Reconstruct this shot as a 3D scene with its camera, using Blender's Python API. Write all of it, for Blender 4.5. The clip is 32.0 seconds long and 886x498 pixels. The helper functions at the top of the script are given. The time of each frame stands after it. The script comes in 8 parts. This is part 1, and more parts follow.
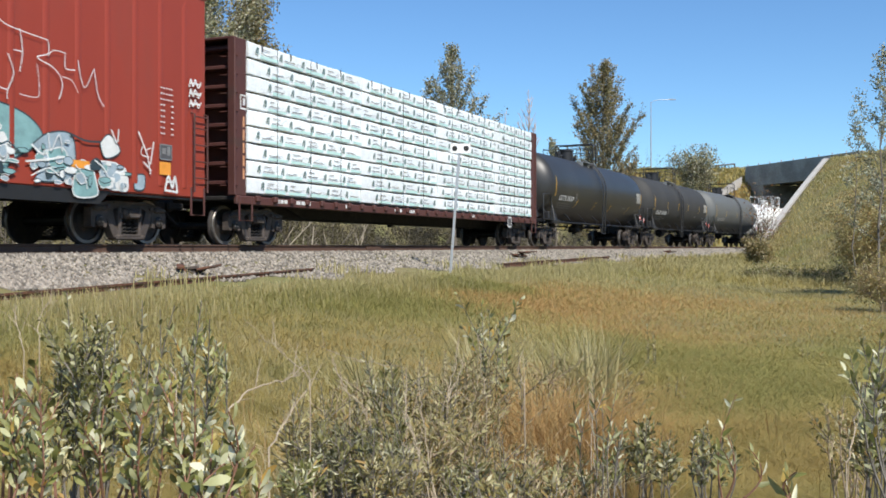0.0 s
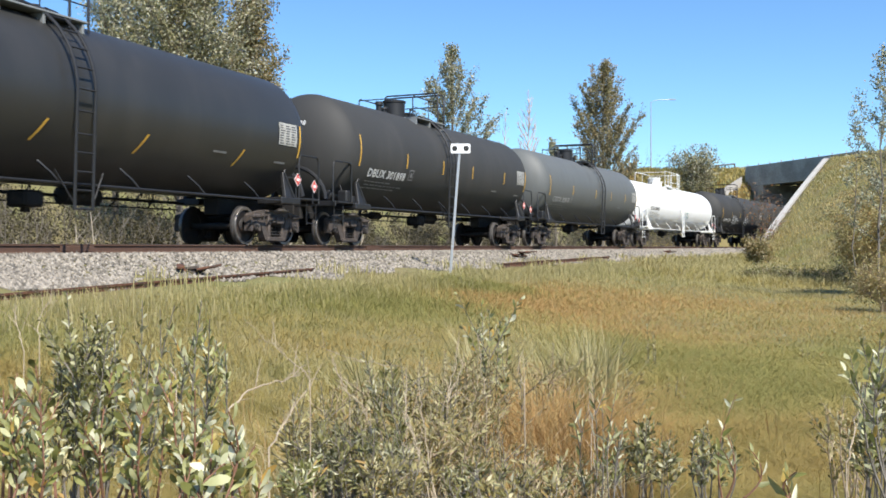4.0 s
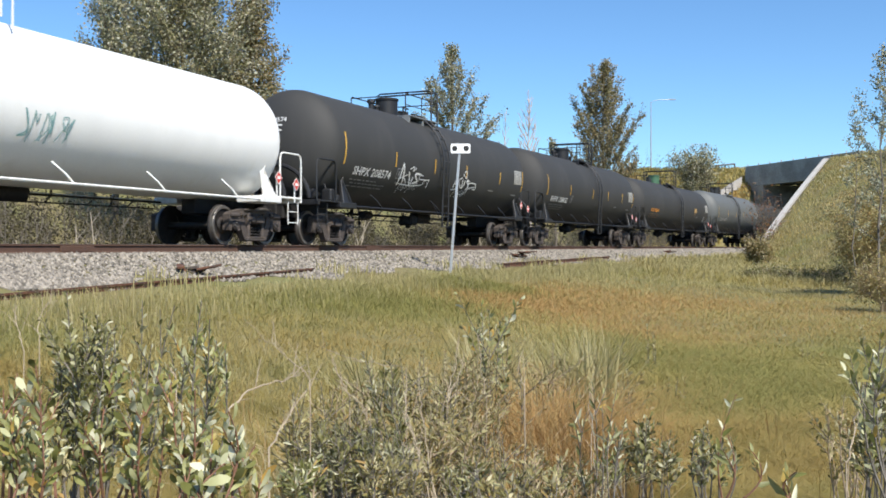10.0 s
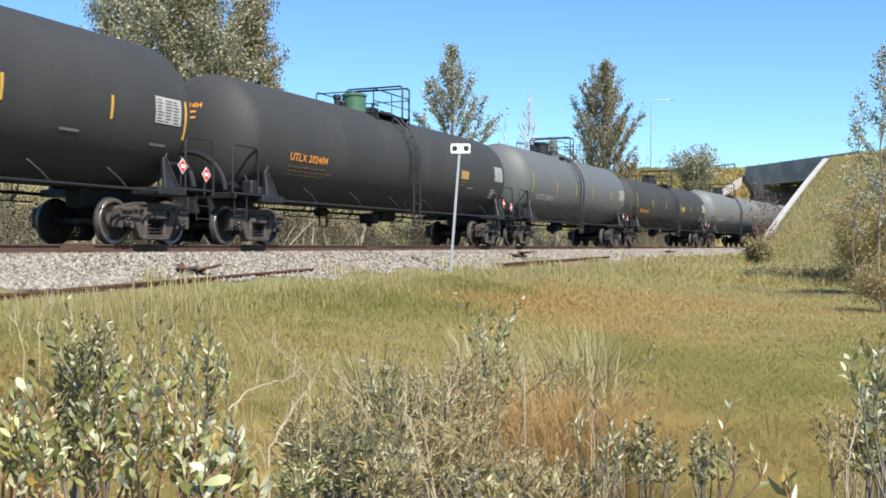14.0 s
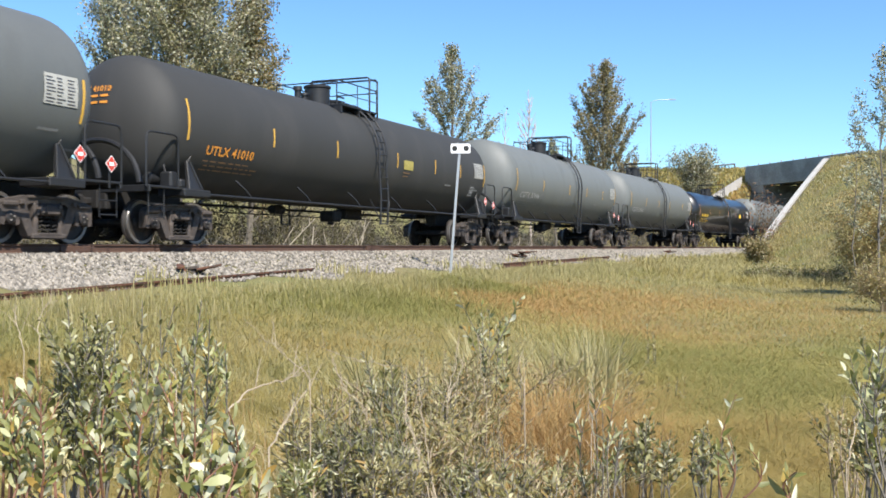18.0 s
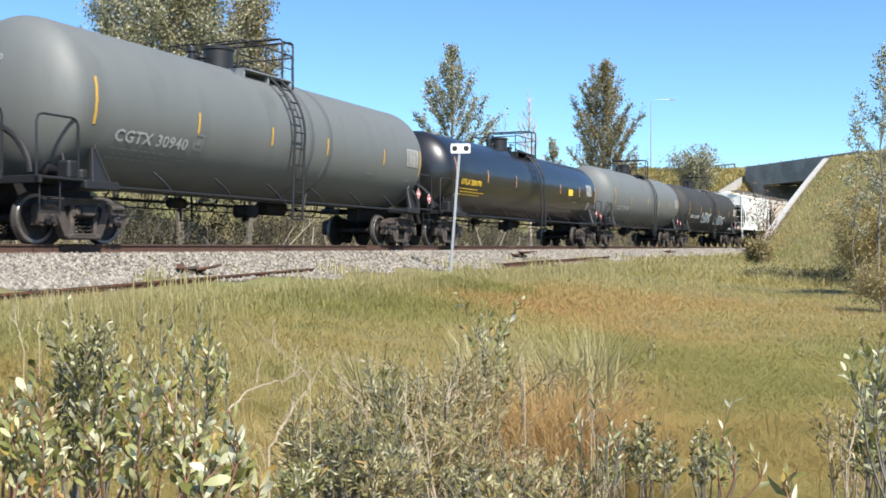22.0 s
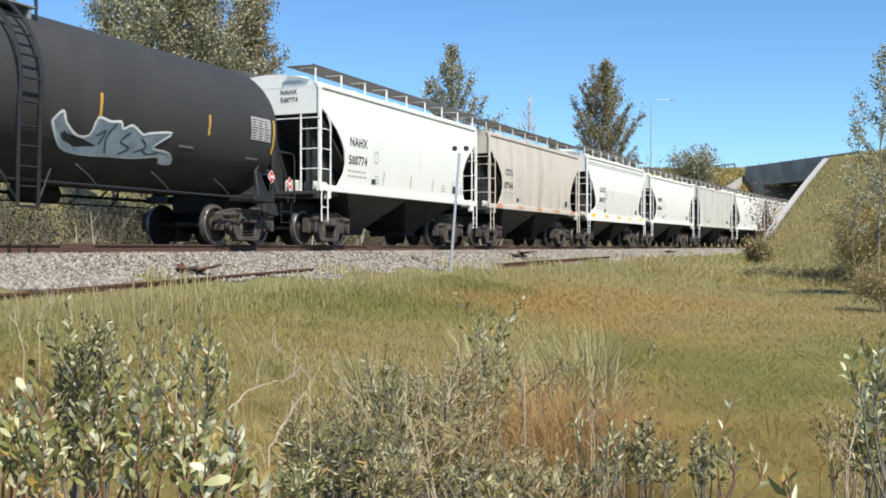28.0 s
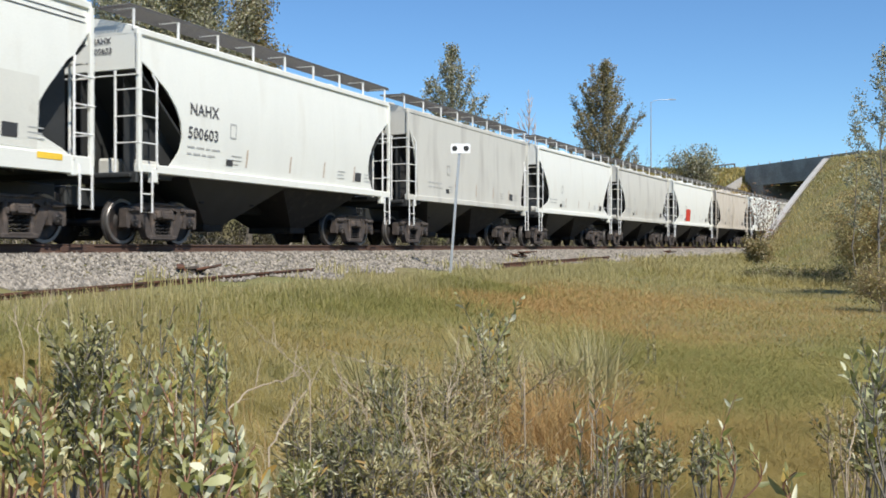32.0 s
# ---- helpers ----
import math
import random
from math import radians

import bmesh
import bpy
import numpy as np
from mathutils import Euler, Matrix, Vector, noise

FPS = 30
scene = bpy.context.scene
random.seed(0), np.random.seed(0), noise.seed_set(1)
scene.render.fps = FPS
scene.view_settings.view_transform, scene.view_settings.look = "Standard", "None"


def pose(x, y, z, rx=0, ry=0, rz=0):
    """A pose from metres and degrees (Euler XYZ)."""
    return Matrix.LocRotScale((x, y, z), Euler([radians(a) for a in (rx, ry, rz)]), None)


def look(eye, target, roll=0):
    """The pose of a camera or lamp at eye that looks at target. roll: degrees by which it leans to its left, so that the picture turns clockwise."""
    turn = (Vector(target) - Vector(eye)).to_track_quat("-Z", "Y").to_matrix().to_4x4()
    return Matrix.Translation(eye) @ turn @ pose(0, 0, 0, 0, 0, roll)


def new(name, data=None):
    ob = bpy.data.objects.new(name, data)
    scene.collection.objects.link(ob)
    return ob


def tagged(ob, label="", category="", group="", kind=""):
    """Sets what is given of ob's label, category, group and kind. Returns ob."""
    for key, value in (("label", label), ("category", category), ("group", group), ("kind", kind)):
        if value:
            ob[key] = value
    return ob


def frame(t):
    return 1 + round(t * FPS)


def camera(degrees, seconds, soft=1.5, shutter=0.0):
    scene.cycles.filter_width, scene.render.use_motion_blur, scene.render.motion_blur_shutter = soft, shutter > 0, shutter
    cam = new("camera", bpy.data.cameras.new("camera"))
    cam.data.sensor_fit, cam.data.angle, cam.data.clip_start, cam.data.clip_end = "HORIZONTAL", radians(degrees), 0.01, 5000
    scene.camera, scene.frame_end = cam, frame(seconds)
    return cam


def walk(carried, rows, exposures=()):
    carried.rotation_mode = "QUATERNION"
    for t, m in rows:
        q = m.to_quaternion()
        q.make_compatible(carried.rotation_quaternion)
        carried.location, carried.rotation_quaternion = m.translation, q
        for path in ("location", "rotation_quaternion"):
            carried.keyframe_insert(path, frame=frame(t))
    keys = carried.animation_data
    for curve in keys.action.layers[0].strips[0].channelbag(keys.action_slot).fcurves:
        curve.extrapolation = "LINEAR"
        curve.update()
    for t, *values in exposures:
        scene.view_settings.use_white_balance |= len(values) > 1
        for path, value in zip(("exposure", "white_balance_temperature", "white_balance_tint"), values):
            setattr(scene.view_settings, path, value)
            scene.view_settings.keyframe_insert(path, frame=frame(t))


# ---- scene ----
# The eye stands still on a tripod in the meadow; the train passes from the bridge towards the left.
EYE = (0.0, 0.0, 1.6)
AIM = (0.0, 100.0, 1.444)
cam = camera(47.28, 32.0, soft=1.7, shutter=0.12)
# the clip's camera darkens its picture while pale cars fill it
EXPOSURES = [(0, 0.27), (1, 0.25), (2, 0.3), (3, 0.5), (3.6, 0.57), (5.5, 0.6), (7, 0.55), (8.5, 0.33), (9.3, 0.33), (10.5, 0.5), (12, 0.65), (14.5, 0.68), (20, 0.7), (25, 0.68), (27, 0.5), (28, 0.38), (29, 0.25), (32, 0.18)]
walk(cam, [(0.0, look(EYE, AIM)), (32.0, look(EYE, AIM))], EXPOSURES)

# ---------------------------------------------------------------- light
SUN_EL, SUN_AZ = 48.0, (0.50, -0.866)      # height in degrees, and the way towards the sun
world = bpy.data.worlds.new("sky")
scene.world = world
world.use_nodes = True
wn = world.node_tree.nodes
sky = wn.new("ShaderNodeTexSky")
sky.sky_type = "NISHITA"
sky.sun_disc = False
sky.sun_elevation = radians(SUN_EL)
sky.sun_rotation = math.atan2(SUN_AZ[0], SUN_AZ[1])
sky.air_density, sky.dust_density, sky.ozone_density, sky.altitude = 1.0, 0.1, 1.6, 700
wn["Background"].inputs["Strength"].default_value = 0.105
tone = wn.new("ShaderNodeMix")
tone.data_type, tone.blend_type = "RGBA", "MULTIPLY"
tone.inputs["Factor"].default_value = 1.0
tone.inputs["B"].default_value = (0.665, 0.945, 1.19, 1)
world.node_tree.links.new(sky.outputs["Color"], tone.inputs["A"])
world.node_tree.links.new(tone.outputs["Result"], wn["Background"].inputs["Color"])
sun_data = bpy.data.lights.new("sun", "SUN")
sun_data.energy, sun_data.angle, sun_data.color = 5.0, radians(0.53), (1.0, 0.95, 0.87)
sun = new("sun", sun_data)
sun_dir = Vector((SUN_AZ[0] * math.cos(radians(SUN_EL)), SUN_AZ[1] * math.cos(radians(SUN_EL)), math.sin(radians(SUN_EL))))
sun.matrix_world = look(tuple(sun_dir * 60), (0, 0, 0))

# ---------------------------------------------------------------- the track's line
RAIL_Z = 1.665
TH0, KAPPA, Y0 = 1.15098, 0.0015421, 37.278


def heading(s):
    return TH0 - KAPPA * s


def on_track(s, l=0.0):
    """A place s metres along the track and l metres from its middle towards the meadow."""
    th = heading(s)
    x = (np.sin(TH0) - np.sin(th)) / KAPPA
    y = Y0 + (np.cos(th) - np.cos(TH0)) / KAPPA
    return x + l * np.sin(th), y - l * np.cos(th)


def to_track(x, y):
    """The inverse of on_track."""
    cx, cy = np.sin(TH0) / KAPPA, Y0 - np.cos(TH0) / KAPPA
    dx, dy = x - cx, y - cy
    r = np.hypot(dx, dy)
    th = np.arctan2(-dx, dy)
    return (TH0 - th) / KAPPA, 1 / KAPPA - r


def smooth(a, b, v):
    u = np.clip((v - a) / (b - a), 0, 1)
    return u * u * (3 - 2 * u)


ROAD_P, ROAD_D = (41.8, 106.0), (0.267, -0.964)


def ground_z(x, y):
    """The height of the ground: meadow, ballast bed, and the banks of the road that crosses above."""
    x, y = np.asarray(x, float), np.asarray(y, float)
    s, l = to_track(x, y)
    near = np.interp(l, [-70, -30, -20, -13, -8, -4.6, -3.4, -1.9, 1.9, 3.3, 4.4, 5.6, 8.5, 12, 60], [8.0, 7.0, 5.0, 2.2, 0.75, 0.6, 0.8, 1.45, 1.45, 1.1, 0.9, 0.62, 0.26, 0.0, 0.0])
    away = smooth(150, 500, np.hypot(x, y))
    z = near * (1 - away) + 0.5 * away
    z = z + 0.05 * np.sin(x * 0.9 + 1.3 * np.sin(y * 0.37)) * np.clip((np.abs(l) - 5) / 4, 0, 1) * (1 - away)
    # bank of the road on the meadow's side
    d = -0.964 * (x - ROAD_P[0]) - 0.267 * (y - ROAD_P[1])
    bank = np.clip(11.2 - 0.42 * np.maximum(d, 0), 0, 11.2)
    bank = bank * smooth(2.9, 3.5, l) * smooth(-420, -60, d)
    # bank on the far side
    t = np.interp(x, [4, 24, 60], [0.0, 11.2, 11.4])
    bank2 = np.clip(t - 0.55 * np.maximum(127 - y, 0), 0, 12) * smooth(-4.2, -7.5, l) * smooth(250, 180, y)
    return np.maximum(z, np.maximum(bank, bank2))


# ---------------------------------------------------------------- materials
def material(name, color, rough=0.6, metal=0.0, grain=0.25, scale=6.0, fine=90.0, stain=None, stain_at=(0.55, 0.75), bump=0.1, island=0.0, ob_rand=0.0, coat=0.0, streak=0.0, gloss=0.5):
    m = bpy.data.materials.new(name)
    m.use_nodes = True
    nt = m.node_tree
    n, k = nt.nodes, nt.links
    b = n["Principled BSDF"]
    co = n.new("ShaderNodeTexCoord")
    big, small = n.new("ShaderNodeTexNoise"), n.new("ShaderNodeTexNoise")
    for t, sc in ((big, scale), (small, fine)):
        t.inputs["Scale"].default_value = sc
        t.inputs["Detail"].default_value = 5
        k.new(co.outputs["Object"], t.inputs["Vector"])
    if streak:
        mp = n.new("ShaderNodeMapping")
        mp.inputs["Scale"].default_value = (1.0, 1.0, streak)
        k.new(co.outputs["Object"], mp.inputs["Vector"])
        k.new(mp.outputs["Vector"], big.inputs["Vector"])
    mix = n.new("ShaderNodeMath")
    mix.operation = "ADD"
    k.new(big.outputs["Fac"], mix.inputs[0])
    k.new(small.outputs["Fac"], mix.inputs[1])
    rng = n.new("ShaderNodeMapRange")
    rng.inputs["From Min"].default_value, rng.inputs["From Max"].default_value = 0.6, 1.4
    rng.inputs["To Min"].default_value, rng.inputs["To Max"].default_value = 1 - grain, 1 + grain
    k.new(mix.outputs[0], rng.inputs["Value"])
    out = rng.outputs["Result"]
    if island or ob_rand:
        src = n.new("ShaderNodeNewGeometry").outputs["Random Per Island"] if island else n.new("ShaderNodeObjectInfo").outputs["Random"]
        amount = island or ob_rand
        r2 = n.new("ShaderNodeMapRange")
        r2.inputs["To Min"].default_value, r2.inputs["To Max"].default_value = 1 - amount, 1 + amount
        k.new(src, r2.inputs["Value"])
        mu = n.new("ShaderNodeMath")
        mu.operation = "MULTIPLY"
        k.new(out, mu.inputs[0])
        k.new(r2.outputs["Result"], mu.inputs[1])
        out = mu.outputs[0]
    hue = n.new("ShaderNodeMix")
    hue.data_type, hue.blend_type = "RGBA", "MULTIPLY"
    hue.inputs["Factor"].default_value = 1.0
    hue.inputs["A"].default_value = (*color, 1)
    if stain:
        rs = n.new("ShaderNodeMapRange")
        rs.inputs["From Min"].default_value, rs.inputs["From Max"].default_value = stain_at
        k.new(big.outputs["Fac"], rs.inputs["Value"])
        ms = n.new("ShaderNodeMix")
        ms.data_type = "RGBA"
        ms.inputs["A"].default_value, ms.inputs["B"].default_value = (*color, 1), (*stain, 1)
        k.new(rs.outputs["Result"], ms.inputs["Factor"])
        k.new(ms.outputs["Result"], hue.inputs["A"])
    k.new(out, hue.inputs["B"])
    k.new(hue.outputs["Result"], b.inputs["Base Color"])
    b.inputs["Roughness"].default_value, b.inputs["Metallic"].default_value = rough, metal
    b.inputs["Coat Weight"].default_value = coat
    b.inputs["Specular IOR Level"].default_value = gloss
    if bump:
        bp = n.new("ShaderNodeBump")
        bp.inputs["Strength"].default_value, bp.inputs["Distance"].default_value = bump, 0.02
        k.new(small.outputs["Fac"], bp.inputs["Height"])
        k.new(bp.outputs["Normal"], b.inputs["Normal"])
    return m


def leaf_material(name, colors, rough=0.5, patch=(), trans=0.25):
    """Leaves and blades: the colour runs over the plants one by one, and over the meadow in patches."""
    m = bpy.data.materials.new(name)
    m.use_nodes = True
    nt = m.node_tree
    n, k = nt.nodes, nt.links
    b = n["Principled BSDF"]
    geo = n.new("ShaderNodeNewGeometry")
    ramp = n.new("ShaderNodeValToRGB")
    el = ramp.color_ramp.elements
    while len(el) < len(colors):
        el.new(0.5)
    for i, c in enumerate(colors):
        el[i].position, el[i].color = i / (len(colors) - 1), (*c, 1)
    k.new(geo.outputs["Random Per Island"], ramp.inputs["Fac"])
    out = ramp.outputs["Color"]
    for scale, lo, hi, patch_color in patch:
        no = n.new("ShaderNodeTexNoise")
        no.inputs["Scale"].default_value, no.inputs["Detail"].default_value = scale, 3
        k.new(geo.outputs["Position"], no.inputs["Vector"])
        rs = n.new("ShaderNodeMapRange")
        rs.inputs["From Min"].default_value, rs.inputs["From Max"].default_value = lo, hi
        rs.inputs["To Max"].default_value = 0.8
        k.new(no.outputs["Fac"], rs.inputs["Value"])
        ms = n.new("ShaderNodeMix")
        ms.data_type = "RGBA"
        ms.inputs["B"].default_value = (*patch_color, 1)
        k.new(rs.outputs["Result"], ms.inputs["Factor"])
        k.new(out, ms.inputs["A"])
        out = ms.outputs["Result"]
    k.new(out, b.inputs["Base Color"])
    b.inputs["Roughness"].default_value = rough
    b.inputs["Specular IOR Level"].default_value = 0.25
    if trans:
        tr = n.new("ShaderNodeBsdfTranslucent")
        k.new(out, tr.inputs["Color"])
        mx = n.new("ShaderNodeMixShader")
        mx.inputs["Fac"].default_value = trans
        k.new(b.outputs["BSDF"], mx.inputs[1])
        k.new(tr.outputs["BSDF"], mx.inputs[2])
        k.new(mx.outputs["Shader"], n["Material Output"].inputs["Surface"])
    return m


M_BLACK = material("worn black tank paint", (0.034, 0.0335, 0.0315), 0.72, grain=0.16, scale=0.9, fine=60, stain=(0.045, 0.0425, 0.039), streak=0.25, bump=0.04, gloss=0.5)
M_SATIN = material("satin black tank paint", (0.03, 0.0295, 0.028), 0.42, grain=0.16, scale=0.9, fine=60, stain=(0.04, 0.038, 0.035), streak=0.25, bump=0.03, gloss=0.5)
M_GLOSS = material("glossy black tank paint", (0.011, 0.0105, 0.0105), 0.36, grain=0.12, scale=1.2, fine=60, stain=(0.019, 0.018, 0.018), streak=0.25, bump=0.02, coat=0.35, gloss=0.6)
M_GREY = material("faded grey tank paint", (0.105, 0.111, 0.107), 0.62, grain=0.14, scale=1.2, fine=50, stain=(0.082, 0.085, 0.08), streak=0.25, bump=0.04, gloss=0.6)
M_PALE = material("pale grey tank paint", (0.138, 0.146, 0.138), 0.6, grain=0.14, scale=1.2, fine=50, stain=(0.105, 0.11, 0.102), streak=0.25, bump=0.04, gloss=0.6)
M_DGREY = material("charcoal tank paint", (0.05, 0.05, 0.052), 0.5, grain=0.12, scale=1.2, fine=50, stain=(0.055, 0.054, 0.052), streak=0.25, bump=0.04)
M_WHITE = material("white tank paint", (0.82, 0.82, 0.8), 0.4, grain=0.06, scale=1.5, fine=40, stain=(0.66, 0.64, 0.58), stain_at=(0.6, 0.85), streak=0.25, bump=0.03)
M_HOPW = material("off-white hopper paint", (0.76, 0.76, 0.69), 0.5, grain=0.07, scale=1.3, fine=40, stain=(0.62, 0.6, 0.52), stain_at=(0.55, 0.8), streak=0.2, bump=0.04)
M_HOPB = material("beige hopper paint", (0.57, 0.515, 0.43), 0.55, grain=0.14, scale=2.2, fine=40, stain=(0.4, 0.345, 0.275), stain_at=(0.5, 0.72), streak=0.1, bump=0.05)
M_HOPG = material("dirty pale grey hopper paint", (0.58, 0.565, 0.5), 0.55, grain=0.1, scale=1.3, fine=40, stain=(0.36, 0.34, 0.3), stain_at=(0.5, 0.75), streak=0.2, bump=0.05)
M_HOPP = material("greyer off-white patch", (0.69, 0.68, 0.605), 0.55, grain=0.08, scale=1.3, fine=40, stain=(0.52, 0.49, 0.42), bump=0.03)
M_HOPD = material("black end paint and end sill shade", (0.03, 0.031, 0.03), 0.6, grain=0.3, scale=2, fine=40, bump=0.05)
M_RED = material("faded red boxcar paint", (0.29, 0.04, 0.02), 0.55, grain=0.16, scale=0.9, fine=40, stain=(0.21, 0.042, 0.025), streak=0.2, bump=0.05)
M_BROWN = material("dark red-brown flatcar paint", (0.085, 0.03, 0.024), 0.6, grain=0.25, scale=2, fine=50, stain=(0.05, 0.028, 0.022), bump=0.08)
M_WRAP = material("white lumber wrap", (0.82, 0.86, 0.865), 0.35, grain=0.16, scale=5, fine=16, bump=0.9, ob_rand=0.07)
M_TEAL = material("teal print", (0.52, 0.74, 0.69), 0.4, grain=0.1, bump=0.0)
M_PRINT = material("dark green print", (0.13, 0.19, 0.18), 0.5, grain=0.2, bump=0.0)
M_CREASE = material("crease shade painted on the wrap", (0.45, 0.47, 0.47), 0.5, grain=0.2, bump=0.0)
M_NEARBLACK = material("near-black straps, dots and gap shade", (0.02, 0.02, 0.02), 0.7, bump=0.0)
M_STEEL = material("grimy black running gear and underframe shade", (0.013, 0.0115, 0.0105), 0.8, grain=0.4, scale=5, fine=70, stain=(0.032, 0.025, 0.02), bump=0.25)
M_TRUCK = material("grimy brown-black cast steel", (0.066, 0.053, 0.045), 0.75, grain=0.4, scale=6, fine=70, stain=(0.11, 0.082, 0.065), bump=0.35)
M_WHEEL = material("dark wheel steel", (0.022, 0.019, 0.0175), 0.6, grain=0.35, scale=7, fine=70, stain=(0.06, 0.036, 0.027), bump=0.15)
M_TREAD = material("bright wheel rim", (0.24, 0.22, 0.2), 0.4, 0.7, grain=0.2, scale=10, bump=0.0)
M_BLKFIT = material("black fittings paint", (0.017, 0.017, 0.018), 0.5, grain=0.25, scale=6, bump=0.05)
M_GRYFIT = material("grey fittings paint", (0.2, 0.21, 0.21), 0.5, grain=0.15, scale=6, bump=0.05)
M_WHTFIT = material("white fittings paint", (0.75, 0.75, 0.72), 0.5, grain=0.1, scale=6, stain=(0.5, 0.46, 0.4), bump=0.05)
M_GRNFIT = material("green valve cover paint", (0.06, 0.14, 0.08), 0.5, grain=0.2, scale=6, bump=0.05)
M_LETW = material("white stencil paint", (0.62, 0.62, 0.6), 0.6, grain=0.2, bump=0.0)
M_LETM = material("weathered white stencil paint", (0.38, 0.38, 0.37), 0.6, grain=0.3, bump=0.0)
M_LETG = material("faded grey stencil paint", (0.2, 0.2, 0.2), 0.6, grain=0.3, bump=0.0)
M_LETS = material("worn grey stencil", (0.42, 0.42, 0.4), 0.6, bump=0.0)
M_LETO = material("orange stencil paint", (0.75, 0.3, 0.04), 0.6, grain=0.2, bump=0.0)
M_LETF = material("faded orange stencil paint", (0.2, 0.11, 0.05), 0.6, grain=0.3, bump=0.0)
M_LETF3 = material("faded orange plate paint", (0.4, 0.25, 0.09), 0.6, grain=0.35, scale=12, bump=0.0)
M_LETF2 = material("faded yellow plate paint", (0.36, 0.3, 0.08), 0.6, grain=0.35, scale=12, bump=0.0)
M_LETY = material("yellow stencil paint", (0.85, 0.55, 0.05), 0.6, grain=0.2, bump=0.0)
M_LETB = material("dark grey stencil paint", (0.08, 0.08, 0.085), 0.6, grain=0.2, bump=0.0)
M_YMARK = material("yellow reflective tape", (0.62, 0.36, 0.055), 0.45, grain=0.15, scale=14, stain=(0.4, 0.24, 0.06), bump=0.0)
M_OMARK = material("faded orange tape", (0.6, 0.29, 0.15), 0.5, grain=0.2, scale=14, bump=0.0)
M_BMARK = material("dirty faded tape", (0.5, 0.4, 0.31), 0.5, grain=0.2, scale=14, bump=0.0)
M_GRATE = material("weathered steel grating", (0.15, 0.14, 0.13), 0.6, 0.3, grain=0.2, scale=8, bump=0.05)
M_WMARK = material("dull grey tape", (0.4, 0.39, 0.35), 0.5, grain=0.2, scale=14, bump=0.0)
M_PLATE = material("placard white", (0.8, 0.78, 0.76), 0.5, grain=0.1, bump=0.0)
M_PLRED = material("placard red", (0.6, 0.05, 0.03), 0.5, grain=0.1, bump=0.0)
M_GRAFW = material("white spray paint", (0.68, 0.69, 0.67), 0.6, grain=0.25, scale=4, bump=0.0)
M_GRAFT = material("teal spray paint", (0.2, 0.36, 0.36), 0.6, grain=0.35, scale=4, bump=0.0)
M_GRAFB = material("pale blue spray paint", (0.3, 0.38, 0.43), 0.6, grain=0.4, scale=4, bump=0.0)
M_GRAFK = material("dark spray paint", (0.03, 0.05, 0.06), 0.6, grain=0.3, scale=4, bump=0.0)
M_RAIL = material("rusty rail steel", (0.11, 0.06, 0.04), 0.7, 0.2, grain=0.3, scale=8, fine=80, stain=(0.07, 0.045, 0.035), bump=0.2)
M_RAILTOP = material("polished rail head", (0.3, 0.28, 0.27), 0.3, 0.9, grain=0.15, bump=0.0)
M_RUST = material("orange rust", (0.13, 0.055, 0.03), 0.85, grain=0.4, scale=6, fine=80, stain=(0.05, 0.03, 0.022), stain_at=(0.45, 0.6), bump=0.3)
M_TIE = material("weathered creosoted sleeper", (0.07, 0.055, 0.045), 0.9, grain=0.4, scale=7, fine=60, bump=0.4)
M_STONE = material("grey ballast stone", (0.25, 0.222, 0.183), 0.85, grain=0.2, scale=12, fine=60, island=0.55, bump=0.2)
M_CONC = material("weathered concrete", (0.42, 0.4, 0.37), 0.85, grain=0.16, scale=0.5, fine=12, stain=(0.3, 0.28, 0.25), bump=0.2)
M_DCONC = material("weathered concrete girder", (0.4, 0.385, 0.34), 0.85, grain=0.3, scale=0.35, fine=5, stain=(0.24, 0.23, 0.2), stain_at=(0.42, 0.62), bump=0.2)
M_GALV = material("galvanised steel", (0.5, 0.5, 0.5), 0.4, 0.6, grain=0.15, scale=8, bump=0.05)
M_SIGN = material("white sign plate", (0.85, 0.85, 0.84), 0.4, grain=0.06, bump=0.02)
M_BARK = material("grey poplar bark", (0.16, 0.14, 0.115), 0.9, grain=0.35, scale=5, fine=40, bump=0.5)
M_BLEACHED = material("bleached dead wood", (0.4, 0.325, 0.235), 0.9, grain=0.3, scale=9, fine=50, bump=0.3)
M_TWIG = material("dry grey twig", (0.36, 0.28, 0.19), 0.9, grain=0.3, scale=9, fine=50, bump=0.3)
M_REDTWIG = material("reddish willow stem", (0.2, 0.1, 0.06), 0.75, grain=0.3, scale=9, fine=50, bump=0.3)
M_ROAD = material("asphalt", (0.055, 0.055, 0.055), 0.9, grain=0.2, scale=3, fine=60, bump=0.2)


